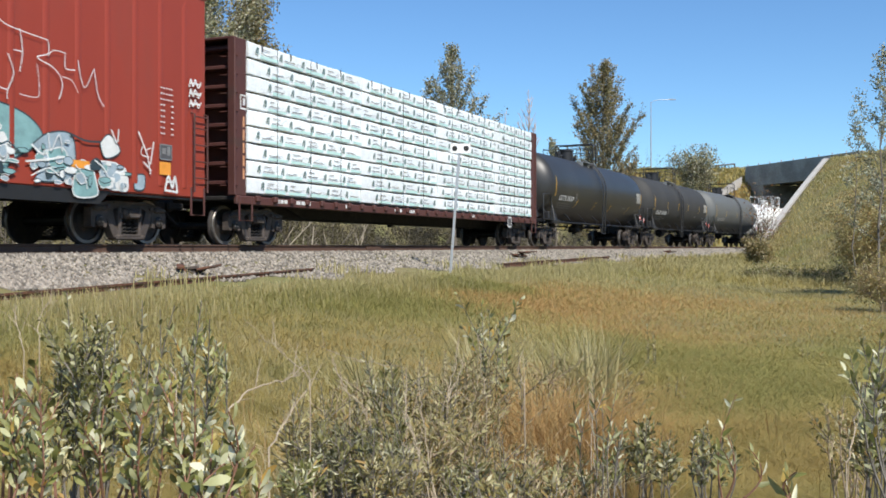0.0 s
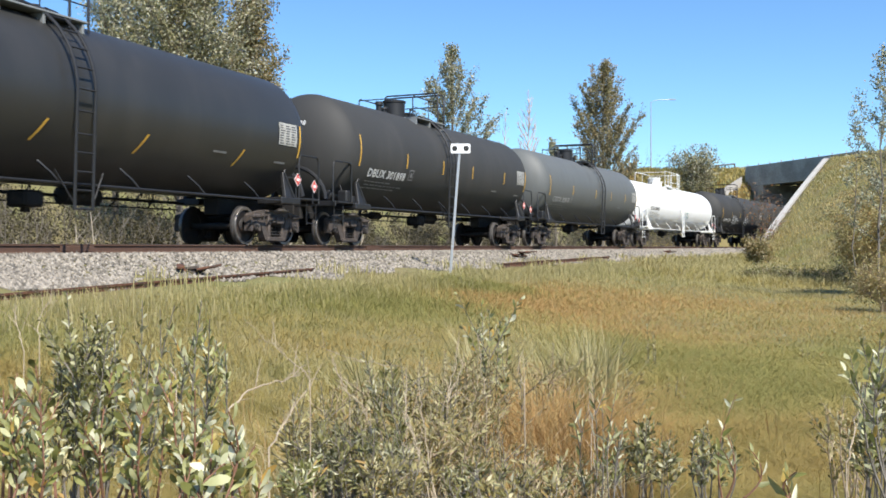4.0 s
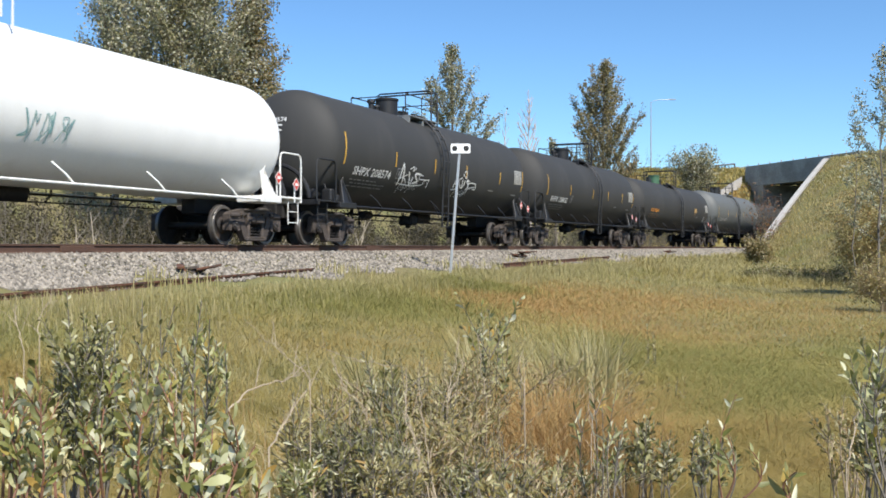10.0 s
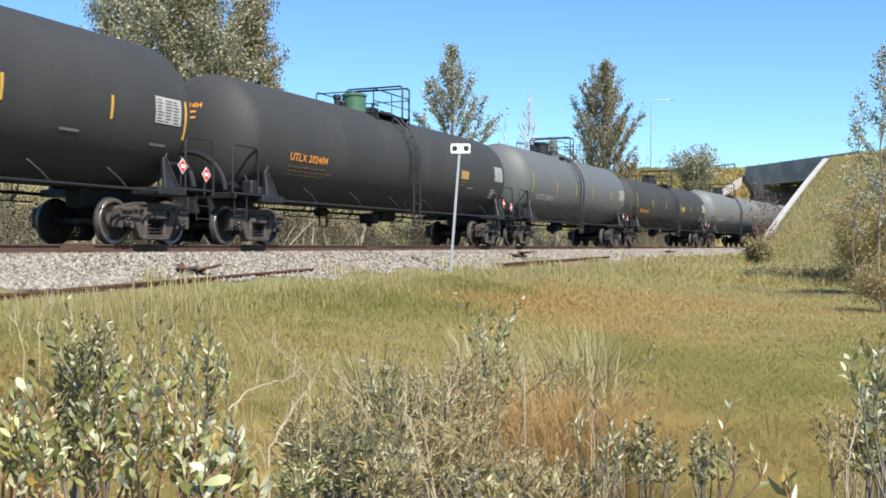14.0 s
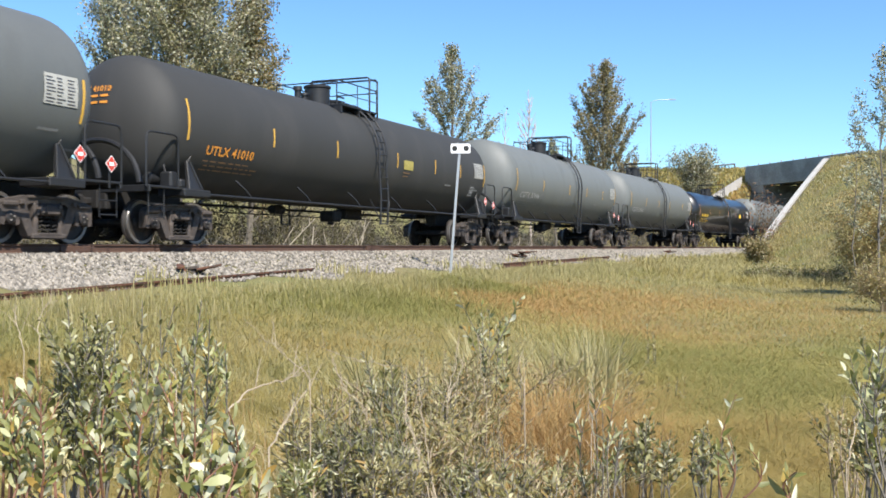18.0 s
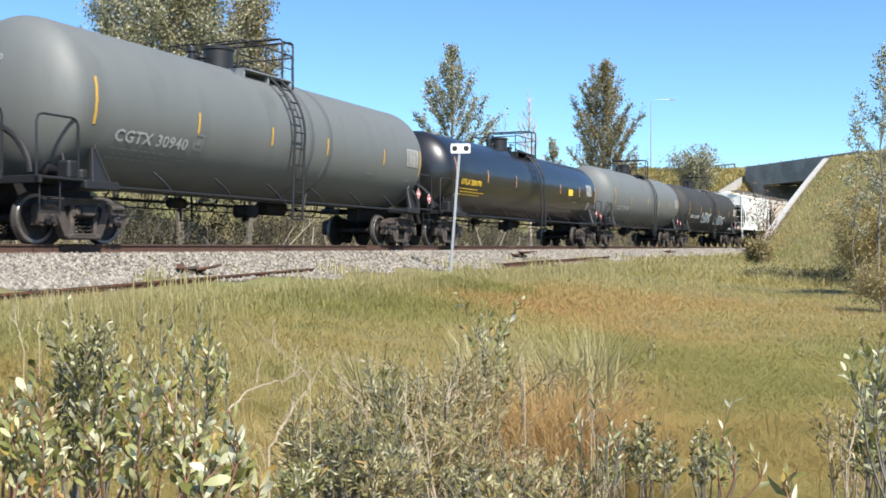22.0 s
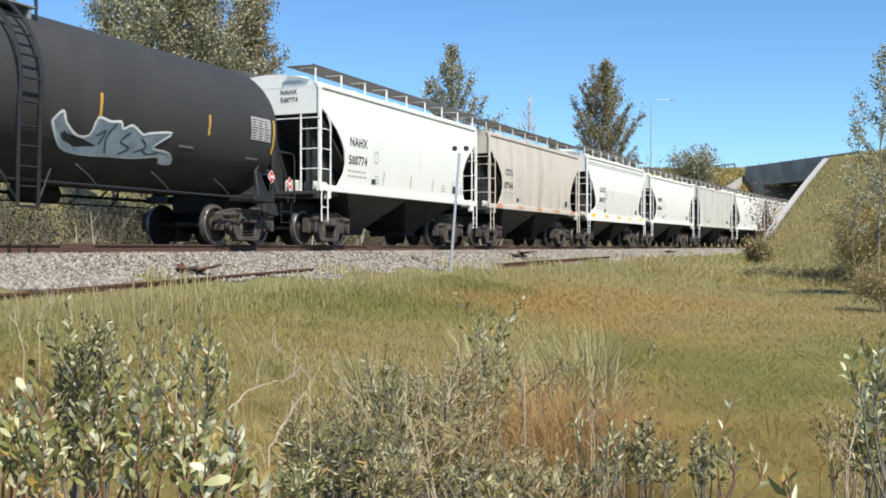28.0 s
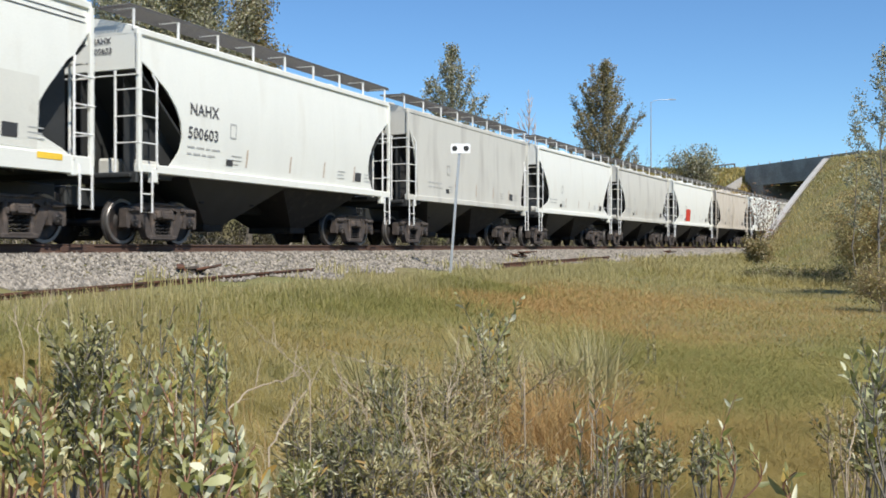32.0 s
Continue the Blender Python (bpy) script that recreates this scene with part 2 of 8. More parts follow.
# ---------------------------------------------------------------- mesh building
class Geo:
    """Collects faces of one mesh."""

    def __init__(self):
        self.v, self.f, self.m = [], [], []

    def add(self, verts, faces, mi=0):
        o = len(self.v)
        self.v.extend(tuple(p) for p in verts)
        self.f.extend(tuple(i + o for i in f) for f in faces)
        self.m.extend([mi] * len(faces))
        return self

    def box(self, c, s, b=0.008, mi=0, turn=None):
        hx, hy, hz = s[0] / 2, s[1] / 2, s[2] / 2
        b = min(b, hx * 0.6, hy * 0.6, hz * 0.6)
        vs = []
        for sx in (-1, 1):
            for sy in (-1, 1):
                for sz in (-1, 1):
                    vs += [(sx * hx, sy * (hy - b), sz * (hz - b)), (sx * (hx - b), sy * hy, sz * (hz - b)), (sx * (hx - b), sy * (hy - b), sz * hz)]
        q = lambda a, b_, c_: (a * 4 + b_ * 2 + c_) * 3
        fs = []
        for a in (0, 1):
            f = [q(a, 0, 0), q(a, 1, 0), q(a, 1, 1), q(a, 0, 1)]
            fs.append(f if a else f[::-1])
            f = [q(0, a, 0) + 1, q(1, a, 0) + 1, q(1, a, 1) + 1, q(0, a, 1) + 1]
            fs.append(f[::-1] if a else f)
            f = [q(0, 0, a) + 2, q(1, 0, a) + 2, q(1, 1, a) + 2, q(0, 1, a) + 2]
            fs.append(f if a else f[::-1])
            for c_ in (0, 1):
                odd = (a + c_) % 2
                f = [q(a, c_, 0), q(a, c_, 0) + 1, q(a, c_, 1) + 1, q(a, c_, 1)]
                fs.append(f if not odd else f[::-1])
                f = [q(a, 0, c_), q(a, 0, c_) + 2, q(a, 1, c_) + 2, q(a, 1, c_)]
                fs.append(f[::-1] if not odd else f)
                f = [q(0, a, c_) + 1, q(0, a, c_) + 2, q(1, a, c_) + 2, q(1, a, c_) + 1]
                fs.append(f if not odd else f[::-1])
                for d in (0, 1):
                    f = [q(a, c_, d), q(a, c_, d) + 1, q(a, c_, d) + 2]
                    fs.append(f if (a + c_ + d) % 2 else f[::-1])
        if turn is not None:
            vs = [turn @ Vector(p) for p in vs]
        return self.add([(p[0] + c[0], p[1] + c[1], p[2] + c[2]) for p in vs], fs, mi)

    def pipe(self, pts, r, n=6, mi=0, r1=None, caps=True):
        pts = [Vector(p) for p in pts]
        rings, last = [], None
        for i, p in enumerate(pts):
            t = (pts[min(i + 1, len(pts) - 1)] - pts[max(i - 1, 0)]).normalized()
            if last is None:
                u = t.cross(Vector((0, 0, 1)))
                if u.length < 1e-3:
                    u = t.cross(Vector((0, 1, 0)))
            else:
                u = last - t * last.dot(t)
            u.normalize()
            last = u
            w = t.cross(u)
            rr = r if r1 is None else r + (r1 - r) * i / (len(pts) - 1)
            rings.append([p + (u * math.cos(2 * math.pi * j / n) + w * math.sin(2 * math.pi * j / n)) * rr for j in range(n)])
        vs = [p for ring in rings for p in ring]
        fs = [(i * n + j, i * n + (j + 1) % n, (i + 1) * n + (j + 1) % n, (i + 1) * n + j) for i in range(len(pts) - 1) for j in range(n)]
        if caps:
            fs += [tuple(range(n))[::-1], tuple(range((len(pts) - 1) * n, len(pts) * n))]
        return self.add(vs, fs, mi)

    def lathe(self, prof, c=(0, 0, 0), axis="x", n=32, mi=0):
        """prof: (along, radius) pairs."""
        vs = []
        for a, r in prof:
            for j in range(n):
                u, w = r * math.cos(2 * math.pi * j / n), r * math.sin(2 * math.pi * j / n)
                vs.append((c[0] + a, c[1] + u, c[2] + w) if axis == "x" else (c[0] + w, c[1] + a, c[2] + u) if axis == "y" else (c[0] + u, c[1] + w, c[2] + a))
        fs = [(i * n + j, (i + 1) * n + j, (i + 1) * n + (j + 1) % n, i * n + (j + 1) % n)[::-1] for i in range(len(prof) - 1) for j in range(n)]
        fs += [tuple(range(n))[::-1], tuple(range((len(prof) - 1) * n, len(prof) * n))]
        return self.add(vs, fs, mi)

    def slab(self, poly, y0, y1, mi=0):
        """A flat outline of (x, z) points, extruded from y0 to y1."""
        n = len(poly)
        vs = [(x, y0, z) for x, z in poly] + [(x, y1, z) for x, z in poly]
        fs = [tuple(range(n)), tuple(range(n, 2 * n))[::-1]] + [(i, i + n, (i + 1) % n + n, (i + 1) % n) for i in range(n)]
        return self.add(vs, fs, mi)

    def mesh(self, name, *mats, angle=35):
        me = bpy.data.meshes.new(name)
        me.from_pydata(self.v, [], self.f)
        for m in mats:
            me.materials.append(m)
        if any(self.m):
            me.polygons.foreach_set("material_index", self.m)
        me.shade_smooth()
        me.set_sharp_from_angle(angle=radians(angle))
        return me


MADE = {}


def shared(key, build):
    """One mesh for all pieces that are alike."""
    if key not in MADE:
        MADE[key] = build()
    return MADE[key]


def part(name, mesh, parent, m=None, label=""):
    ob = new(name, mesh)
    ob.parent = parent
    if m is not None:
        ob.matrix_basis = m
    return tagged(ob, label)


def thing(name, label, category, group="", m=None):
    ob = new(name)
    ob.empty_display_size = 0.3
    if m is not None:
        ob.matrix_basis = m
    return tagged(ob, label, category, group)


def text_points(body, size):
    """Faces of a line of the built-in font, from x = 0, on its base line."""
    cu = bpy.data.curves.new("writing", "FONT")
    cu.body, cu.size, cu.resolution_u, cu.offset, cu.space_character = body, size, 2, size * 0.022, 1.06
    ob = new("writing", cu)
    me = bpy.data.meshes.new_from_object(ob.evaluated_get(bpy.context.evaluated_depsgraph_get()))
    bm = bmesh.new()
    bm.from_mesh(me)
    bmesh.ops.triangulate(bm, faces=bm.faces)
    vs, fs = [tuple(v.co) for v in bm.verts], [tuple(v.index for v in f.verts) for f in bm.faces]
    bm.free()
    bpy.data.meshes.remove(me)
    bpy.data.objects.remove(ob)
    bpy.data.curves.remove(cu)
    return vs, fs


# ---------------------------------------------------------------- the setting: ground and track
def grid_axis(a, fine_a, fine_b, b, step, grow=1.25):
    xs = list(np.arange(fine_a, fine_b + 1e-6, step))
    d, x = step, fine_b
    while x < b:
        d *= grow
        x += d
        xs.append(x)
    d, x = step, fine_a
    while x > a:
        d *= grow
        x -= d
        xs.insert(0, x)
    return np.array(xs)


def sheet(name, xs, ys, zf, *mats):
    X, Y = np.meshgrid(xs, ys)
    Z = zf(X, Y)
    n, m = len(xs), len(ys)
    vs = np.stack([X, Y, Z], -1).reshape(-1, 3)
    i = np.arange(n * m).reshape(m, n)
    fs = np.stack([i[:-1, :-1], i[:-1, 1:], i[1:, 1:], i[1:, :-1]], -1).reshape(-1, 4)
    me = bpy.data.meshes.new(name)
    me.from_pydata(vs.tolist(), [], fs.tolist())
    for mt in mats:
        me.materials.append(mt)
    me.shade_smooth()
    return new(name, me)


M_SOIL = material("dry grassy soil", (0.2, 0.165, 0.07), 0.95, grain=0.25, scale=0.35, fine=6, stain=(0.15, 0.145, 0.05), stain_at=(0.4, 0.6), bump=0.5)
ground = sheet("ground", grid_axis(-2500, -24, 62, 2500, 0.6), grid_axis(-400, -6, 135, 3000, 0.6), ground_z, M_SOIL)
tagged(ground, "dry meadow soil with sparse yellowing grass", "ground", kind="structure")


def swept(profile, s0, s1, step, z0, name, *mats, mis=None):
    """A profile of (l, z) points drawn along the track."""
    g = Geo()
    ss = np.arange(s0, s1 + 0.01, step)
    n = len(profile)
    for s in ss:
        for l, z in profile:
            x, y = on_track(s, l)
            g.v.append((float(x), float(y), z0 + z))
    for i in range(len(ss) - 1):
        for j in range(n):
            g.f.append((i * n + j, i * n + (j + 1) % n, (i + 1) * n + (j + 1) % n, (i + 1) * n + j))
            g.m.append(mis[j] if mis else 0)
    g.f += [tuple(range(n)), tuple(range((len(ss) - 1) * n, len(ss) * n))[::-1]]
    g.m += [0, 0]
    return new(name, g.mesh(name, *mats))


RAILP = [(-0.07, -0.175), (-0.07, -0.16), (-0.012, -0.14), (-0.009, -0.045), (-0.036, -0.035), (-0.036, -0.006), (-0.03, 0.0), (0.03, 0.0), (0.036, -0.006), (0.036, -0.035), (0.009, -0.045), (0.012, -0.14), (0.07, -0.16), (0.07, -0.175)]
for l0 in (0.753, -0.753):
    rail = swept([(l0 + a, b) for a, b in RAILP], -34, 430, 2.0, RAIL_Z, "rail", M_RAIL, M_RAILTOP, mis=[0, 0, 0, 0, 0, 1, 1, 1, 0, 0, 0, 0, 0, 0])
    tagged(rail, "rusty steel rail with a polished head", "rail", "rails of the track", "structure")
bed = swept([(-1.95, -0.5), (-1.85, -0.215), (1.85, -0.215), (1.95, -0.5)], -34, 430, 2.0, RAIL_Z, "ballast_bed", M_STONE)
tagged(bed, "grey crushed stone ballast bed", "ballast", kind="structure")
tie_mesh = Geo().box((0, 0, 0), (0.23, 2.6, 0.18), 0.02).mesh("sleeper", M_TIE)
for i in range(240):
    s = -30 + i * 0.55
    x, y = on_track(s)
    t = new("sleeper", tie_mesh)
    t.matrix_basis = pose(float(x), float(y), RAIL_Z - 0.255, 0, 0, math.degrees(heading(s)) + random.uniform(-1, 1))
    t.parent = bed
plate_mesh = Geo().box((0, 0, 0), (0.9, 0.03, 0.11), 0.01).mesh("joint_bar", M_RAIL)
for s in (-19.4, -19.0 + 12, 5.2, 17.0):
    x, y = on_track(s, 0.785)
    t = new("joint_bar", plate_mesh)
    t.matrix_basis = pose(float(x), float(y), RAIL_Z - 0.095, 0, 0, math.degrees(heading(s)))
    t.parent = bed

# ---------------------------------------------------------------- running gear of the train
WHEEL_R, AXLES = 0.457, 1.78


def wheelset_mesh():
    g = Geo()
    g.lathe([(-1.06, 0.08), (1.06, 0.08)], axis="y", n=12)
    for sgn in (-1, 1):
        o = [(0.675, 0.3), (0.68, WHEEL_R + 0.028), (0.705, WHEEL_R + 0.028), (0.72, WHEEL_R + 0.002), (0.80, WHEEL_R - 0.003), (0.81, WHEEL_R - 0.012), (0.805, 0.385), (0.765, 0.375), (0.75, 0.2), (0.79, 0.15), (0.8, 0.09), (0.72, 0.09), (0.7, 0.3)]
        n = 36
        p = len(g.v)
        for a, r in o:
            for j in range(n):
                g.v.append((r * math.sin(2 * math.pi * j / n), sgn * a, r * math.cos(2 * math.pi * j / n)))
        for i in range(len(o) - 1):
            for j in range(n):
                f = (p + i * n + j, p + i * n + (j + 1) % n, p + (i + 1) * n + (j + 1) % n, p + (i + 1) * n + j)
                g.f.append(f)
                g.m.append(1 if i in (3, 4, 5) else 0)
        g.lathe([(sgn * 0.98, 0.115), (sgn * 1.12, 0.115), (sgn * 1.135, 0.09)] if sgn > 0 else [(-1.135, 0.09), (-1.12, 0.115), (-0.98, 0.115)], axis="y", n=14)
        for k in range(3):
            a = k * 2.094
            g.box((0.055 * math.sin(a), sgn * 1.145, 0.055 * math.cos(a)), (0.03, 0.02, 0.03), 0.004, 1)
    return g.mesh("wheelset", M_WHEEL, M_TREAD)


def side_frame_mesh():
    """An open cast truss: top bar, pedestals over the bearings, sloping legs, columns and a spring seat."""
    g = Geo()
    g.slab([(-1.1, 0.58), (-1.1, 0.7), (-1.0, 0.76), (-0.5, 0.85), (0.5, 0.85), (1.0, 0.76), (1.1, 0.7), (1.1, 0.58), (0.62, 0.6), (0.42, 0.71), (-0.42, 0.71), (-0.62, 0.6)], -0.09, 0.09)
    g.box((0, -0.1, 0.82), (1.0, 0.06, 0.06), 0.02)
    for sg in (-1, 1):
        g.slab([(sg * 0.68, 0.66), (sg * 0.68, 0.34), (sg * 0.76, 0.32), (sg * 0.8, 0.5), (sg * 0.98, 0.5), (sg * 1.02, 0.32), (sg * 1.12, 0.34), (sg * 1.12, 0.66)], -0.1, 0.08)
        g.slab([(sg * 0.5, 0.66), (sg * 0.72, 0.6), (sg * 0.48, 0.14), (sg * 0.3, 0.1)], -0.09, 0.08)
        g.box((sg * 0.3, -0.02, 0.44), (0.1, 0.2, 0.58), 0.025)
        g.box((sg * 0.3, -0.13, 0.56), (0.07, 0.04, 0.12), 0.015)
        g.box((sg * 0.9, -0.06, 0.69), (0.34, 0.2, 0.1), 0.03)
        g.box((sg * 0.64, -0.12, 0.72), (0.12, 0.06, 0.09), 0.02)
        for k in (-0.09, 0.09):
            g.lathe([(-0.135, 0.026), (-0.11, 0.03)], (sg * 0.3, 0, 0.64 + k), "y", 8)
    g.box((0, -0.01, 0.13), (0.84, 0.26, 0.1), 0.025)
    g.box((0, -0.13, 0.17), (0.56, 0.03, 0.05), 0.01)
    return g.mesh("side_frame", M_TRUCK)


def bolster_end_mesh():
    g = Geo()
    g.box((0, -0.05, 0.6), (0.5, 0.3, 0.2), 0.05)
    g.box((0, -0.21, 0.57), (0.3, 0.04, 0.1), 0.015)
    for x in (-0.15, 0.15):
        g.box((x, -0.21, 0.62), (0.06, 0.05, 0.14), 0.015)
    return g.mesh("bolster_end", M_TRUCK)


def brake_beam_mesh():
    g = Geo()
    g.pipe([(0, -0.75, 0.4), (0.06, 0, 0.4), (0, 0.75, 0.4)], 0.045, 6)
    for y in (-0.75, 0.75):
        g.box((-0.03, y, 0.42), (0.07, 0.1, 0.3), 0.02)
    return g.mesh("brake_beam", M_STEEL)


def spring_mesh():
    g = Geo()
    for x in (-0.17, 0.0, 0.17):
        pts = [(x + 0.065 * math.cos(a), 0.065 * math.sin(a), 0.2 + 0.034 * a / (2 * math.pi) * 2.1) for a in np.arange(0, 2 * math.pi * 4.6, 0.7)]
        g.pipe(pts, 0.016, 5)
    return g.mesh("spring", M_STEEL)


def bolster_mesh():
    g = Geo()
    g.box((0, 0, 0.6), (0.42, 2.1, 0.24), 0.04)
    g.box((0, 0, 0.78), (0.5, 0.6, 0.16), 0.03)
    for x in (-0.45, 0.45):
        g.box((x, 0, 0.42), (0.1, 1.5, 0.12), 0.02)
    return g.mesh("truck", M_STEEL)


WHEELSETS = []


def truck(car, x):
    t = part("truck", shared("truck", bolster_mesh), car, pose(x, 0, 0), "dusty brown cast steel truck")
    for sgn, rz in ((-1, 0), (1, 180)):
        part("side_frame", shared("side_frame", side_frame_mesh), t, pose(0, sgn * 1.0, 0, 0, 0, rz))
        part("spring", shared("spring", spring_mesh), t, pose(0, sgn * 1.03, 0))
        part("bolster_end", shared("bolster_end", bolster_end_mesh), t, pose(0, sgn * 1.0, 0, 0, 0, rz))
    for rz in (0, 180):
        part("brake_beam", shared("brake_beam", brake_beam_mesh), t, Matrix.Rotation(radians(rz), 4, "Z") @ pose(0.4, 0, 0))
    for a in (-AXLES / 2, AXLES / 2):
        w = part("wheelset", shared("wheelset", wheelset_mesh), t, pose(a, 0, WHEEL_R))
        WHEELSETS.append((w, car, a))
    return t


def coupler_mesh():
    g = Geo()
    g.box((-0.28, 0, 0.88), (0.6, 0.13, 0.15), 0.03)
    g.box((0.0, 0.05, 0.88), (0.2, 0.26, 0.26), 0.05)
    g.pipe([(-0.5, -0.3, 0.8), (-0.35, -0.34, 0.62), (-0.1, -0.3, 0.5), (0.08, -0.26, 0.46)], 0.025, 6)
    return g.mesh("coupler", M_STEEL)


def run_gear(car, P, inset, side):
    for sgn in (-1, 1):
        truck(car, sgn * (P / 2 - inset))
        part("coupler", shared("coupler", coupler_mesh), car, pose(sgn * P / 2, 0, 0, 0, 0, 0 if sgn > 0 else 180))


def brake_gear(g, P):
    """Rods, reservoir and cylinder below the middle of a car, hung from its underside."""
    h = P / 2 - 3.4
    g.pipe([(-h, 0.55, 0.98), (h, 0.55, 0.98)], 0.025, 6)
    g.pipe([(-h, 0.75, 0.84), (h, 0.75, 0.84)], 0.018, 6)
    for x in np.arange(-h, h + 0.1, 1.25):
        g.pipe([(x, 0.55, 1.2), (x, 0.55, 0.98), (x, 0.75, 0.84)], 0.016, 5)
    for x in np.arange(-h + 0.3, h, 1.9):
        g.pipe([(x, 0.5, 1.3), (x + 0.1, 0.6, 0.84), (x + 0.25, 0.5, 1.3)], 0.014, 5)
    g.lathe([(-0.55, 0.1), (-0.5, 0.2), (0.5, 0.2), (0.55, 0.1)], (1.9, 0.45, 1.0), "x", 14)
    g.lathe([(-0.25, 0.13), (0.25, 0.13)], (-2.2, 0.45, 0.98), "x", 12)
    g.box((0, 0, 0.85), (0.5, 0.5, 0.32), 0.05)
    g.lathe([(0.6, 0.09), (0.86, 0.09)], (0, 0, 0), "z", 10)


# ---------------------------------------------------------------- writing and marks on a car's side
class Side:
    """The meadow side of a car: takes (x along, h above the rail) to a place just off the surface."""

    def __init__(self, r=None, zc=0.0, w=0.0, bulge=None):
        self.r, self.zc, self.w, self.bulge = r, zc, w, bulge

    def at(self, x, h, off=0.012):
        if self.r:
            a = (h - self.zc) / self.r
            return (x, -(self.r + off) * math.cos(a), self.zc + (self.r + off) * math.sin(a))
        w = self.bulge(h) if self.bulge else self.w
        return (x, -w - off, h)

    def rect(self, g, x0, h0, x1, h1, off=0.012, mi=0, rows=3, skew=0.0):
        vs = []
        for i in range(rows + 1):
            h = h0 + (h1 - h0) * i / rows
            k = skew * i / rows
            vs += [self.at(x0 + k, h, off), self.at(x1 + k, h, off)]
        g.add(vs, [(2 * i, 2 * i + 1, 2 * i + 3, 2 * i + 2) for i in range(rows)], mi)

    def text(self, g, body, x, h, size, off=0.014, mi=0, stretch=1.0):
        vs, fs = text_points(body, size)
        g.add([self.at(x + p[0] * stretch, h + p[1], off) for p in vs], fs, mi)

    def stroke(self, g, pts, w, off=0.016, mi=0):
        """A sprayed line through (x, h) points."""
        vs = []
        for i, (x, h) in enumerate(pts):
            x0, h0 = pts[max(i - 1, 0)]
            x1, h1 = pts[min(i + 1, len(pts) - 1)]
            d = math.hypot(x1 - x0, h1 - h0) or 1
            nx, nh = -(h1 - h0) / d * w / 2, (x1 - x0) / d * w / 2
            vs += [self.at(x + nx, h + nh, off), self.at(x - nx, h - nh, off)]
        g.add(vs, [(2 * i, 2 * i + 1, 2 * i + 3, 2 * i + 2) for i in range(len(pts) - 1)], mi)


def spline(pts, n=6):
    out = []
    P = [pts[0]] + list(pts) + [pts[-1]]
    for i in range(1, len(P) - 2):
        for k in range(n):
            t = k / n
            a, b, c, d = P[i - 1], P[i], P[i + 1], P[i + 2]
            out.append(tuple(0.5 * (2 * b[j] + (c[j] - a[j]) * t + (2 * a[j] - 5 * b[j] + 4 * c[j] - d[j]) * t * t + (3 * b[j] - a[j] - 3 * c[j] + d[j]) * t ** 3) for j in (0, 1)))
    return out + [pts[-1]]


def scrawl(side, g, rnd, x0, h0, x1, h1, letters, w, mi=0, off=0.016):
    """A tag of sprayed loops, with no readable word."""
    step = (x1 - x0) / letters
    for i in range(letters):
        a = x0 + i * step
        pts = [(a + rnd.uniform(-0.1, 1.1) * step, h0 + rnd.uniform(0, 1) * (h1 - h0)) for _ in range(5)]
        pts[0] = (a, h0 + rnd.uniform(0, 0.3) * (h1 - h0))
        pts[2] = (a + step * rnd.uniform(0.2, 0.7), h1 + rnd.uniform(-0.1, 0.1) * (h1 - h0))
        side.stroke(g, spline(pts), w * rnd.uniform(0.7, 1.3), off, mi)


def hazard_placard(side, g, x, h, s=0.27):
    vs = lambda k, o: [side.at(x, h - s * k, o), side.at(x + s * k, h, o), side.at(x, h + s * k, o), side.at(x - s * k, h, o)]
    g.add(vs(1.0, 0.03), [(0, 1, 2, 3)], 0)
    g.add(vs(0.86, 0.034), [(0, 1, 2, 3)], 1)
    side.rect(g, x - s * 0.42, h - s * 0.22, x + s * 0.42, h + s * 0.2, 0.038, 0, 1)


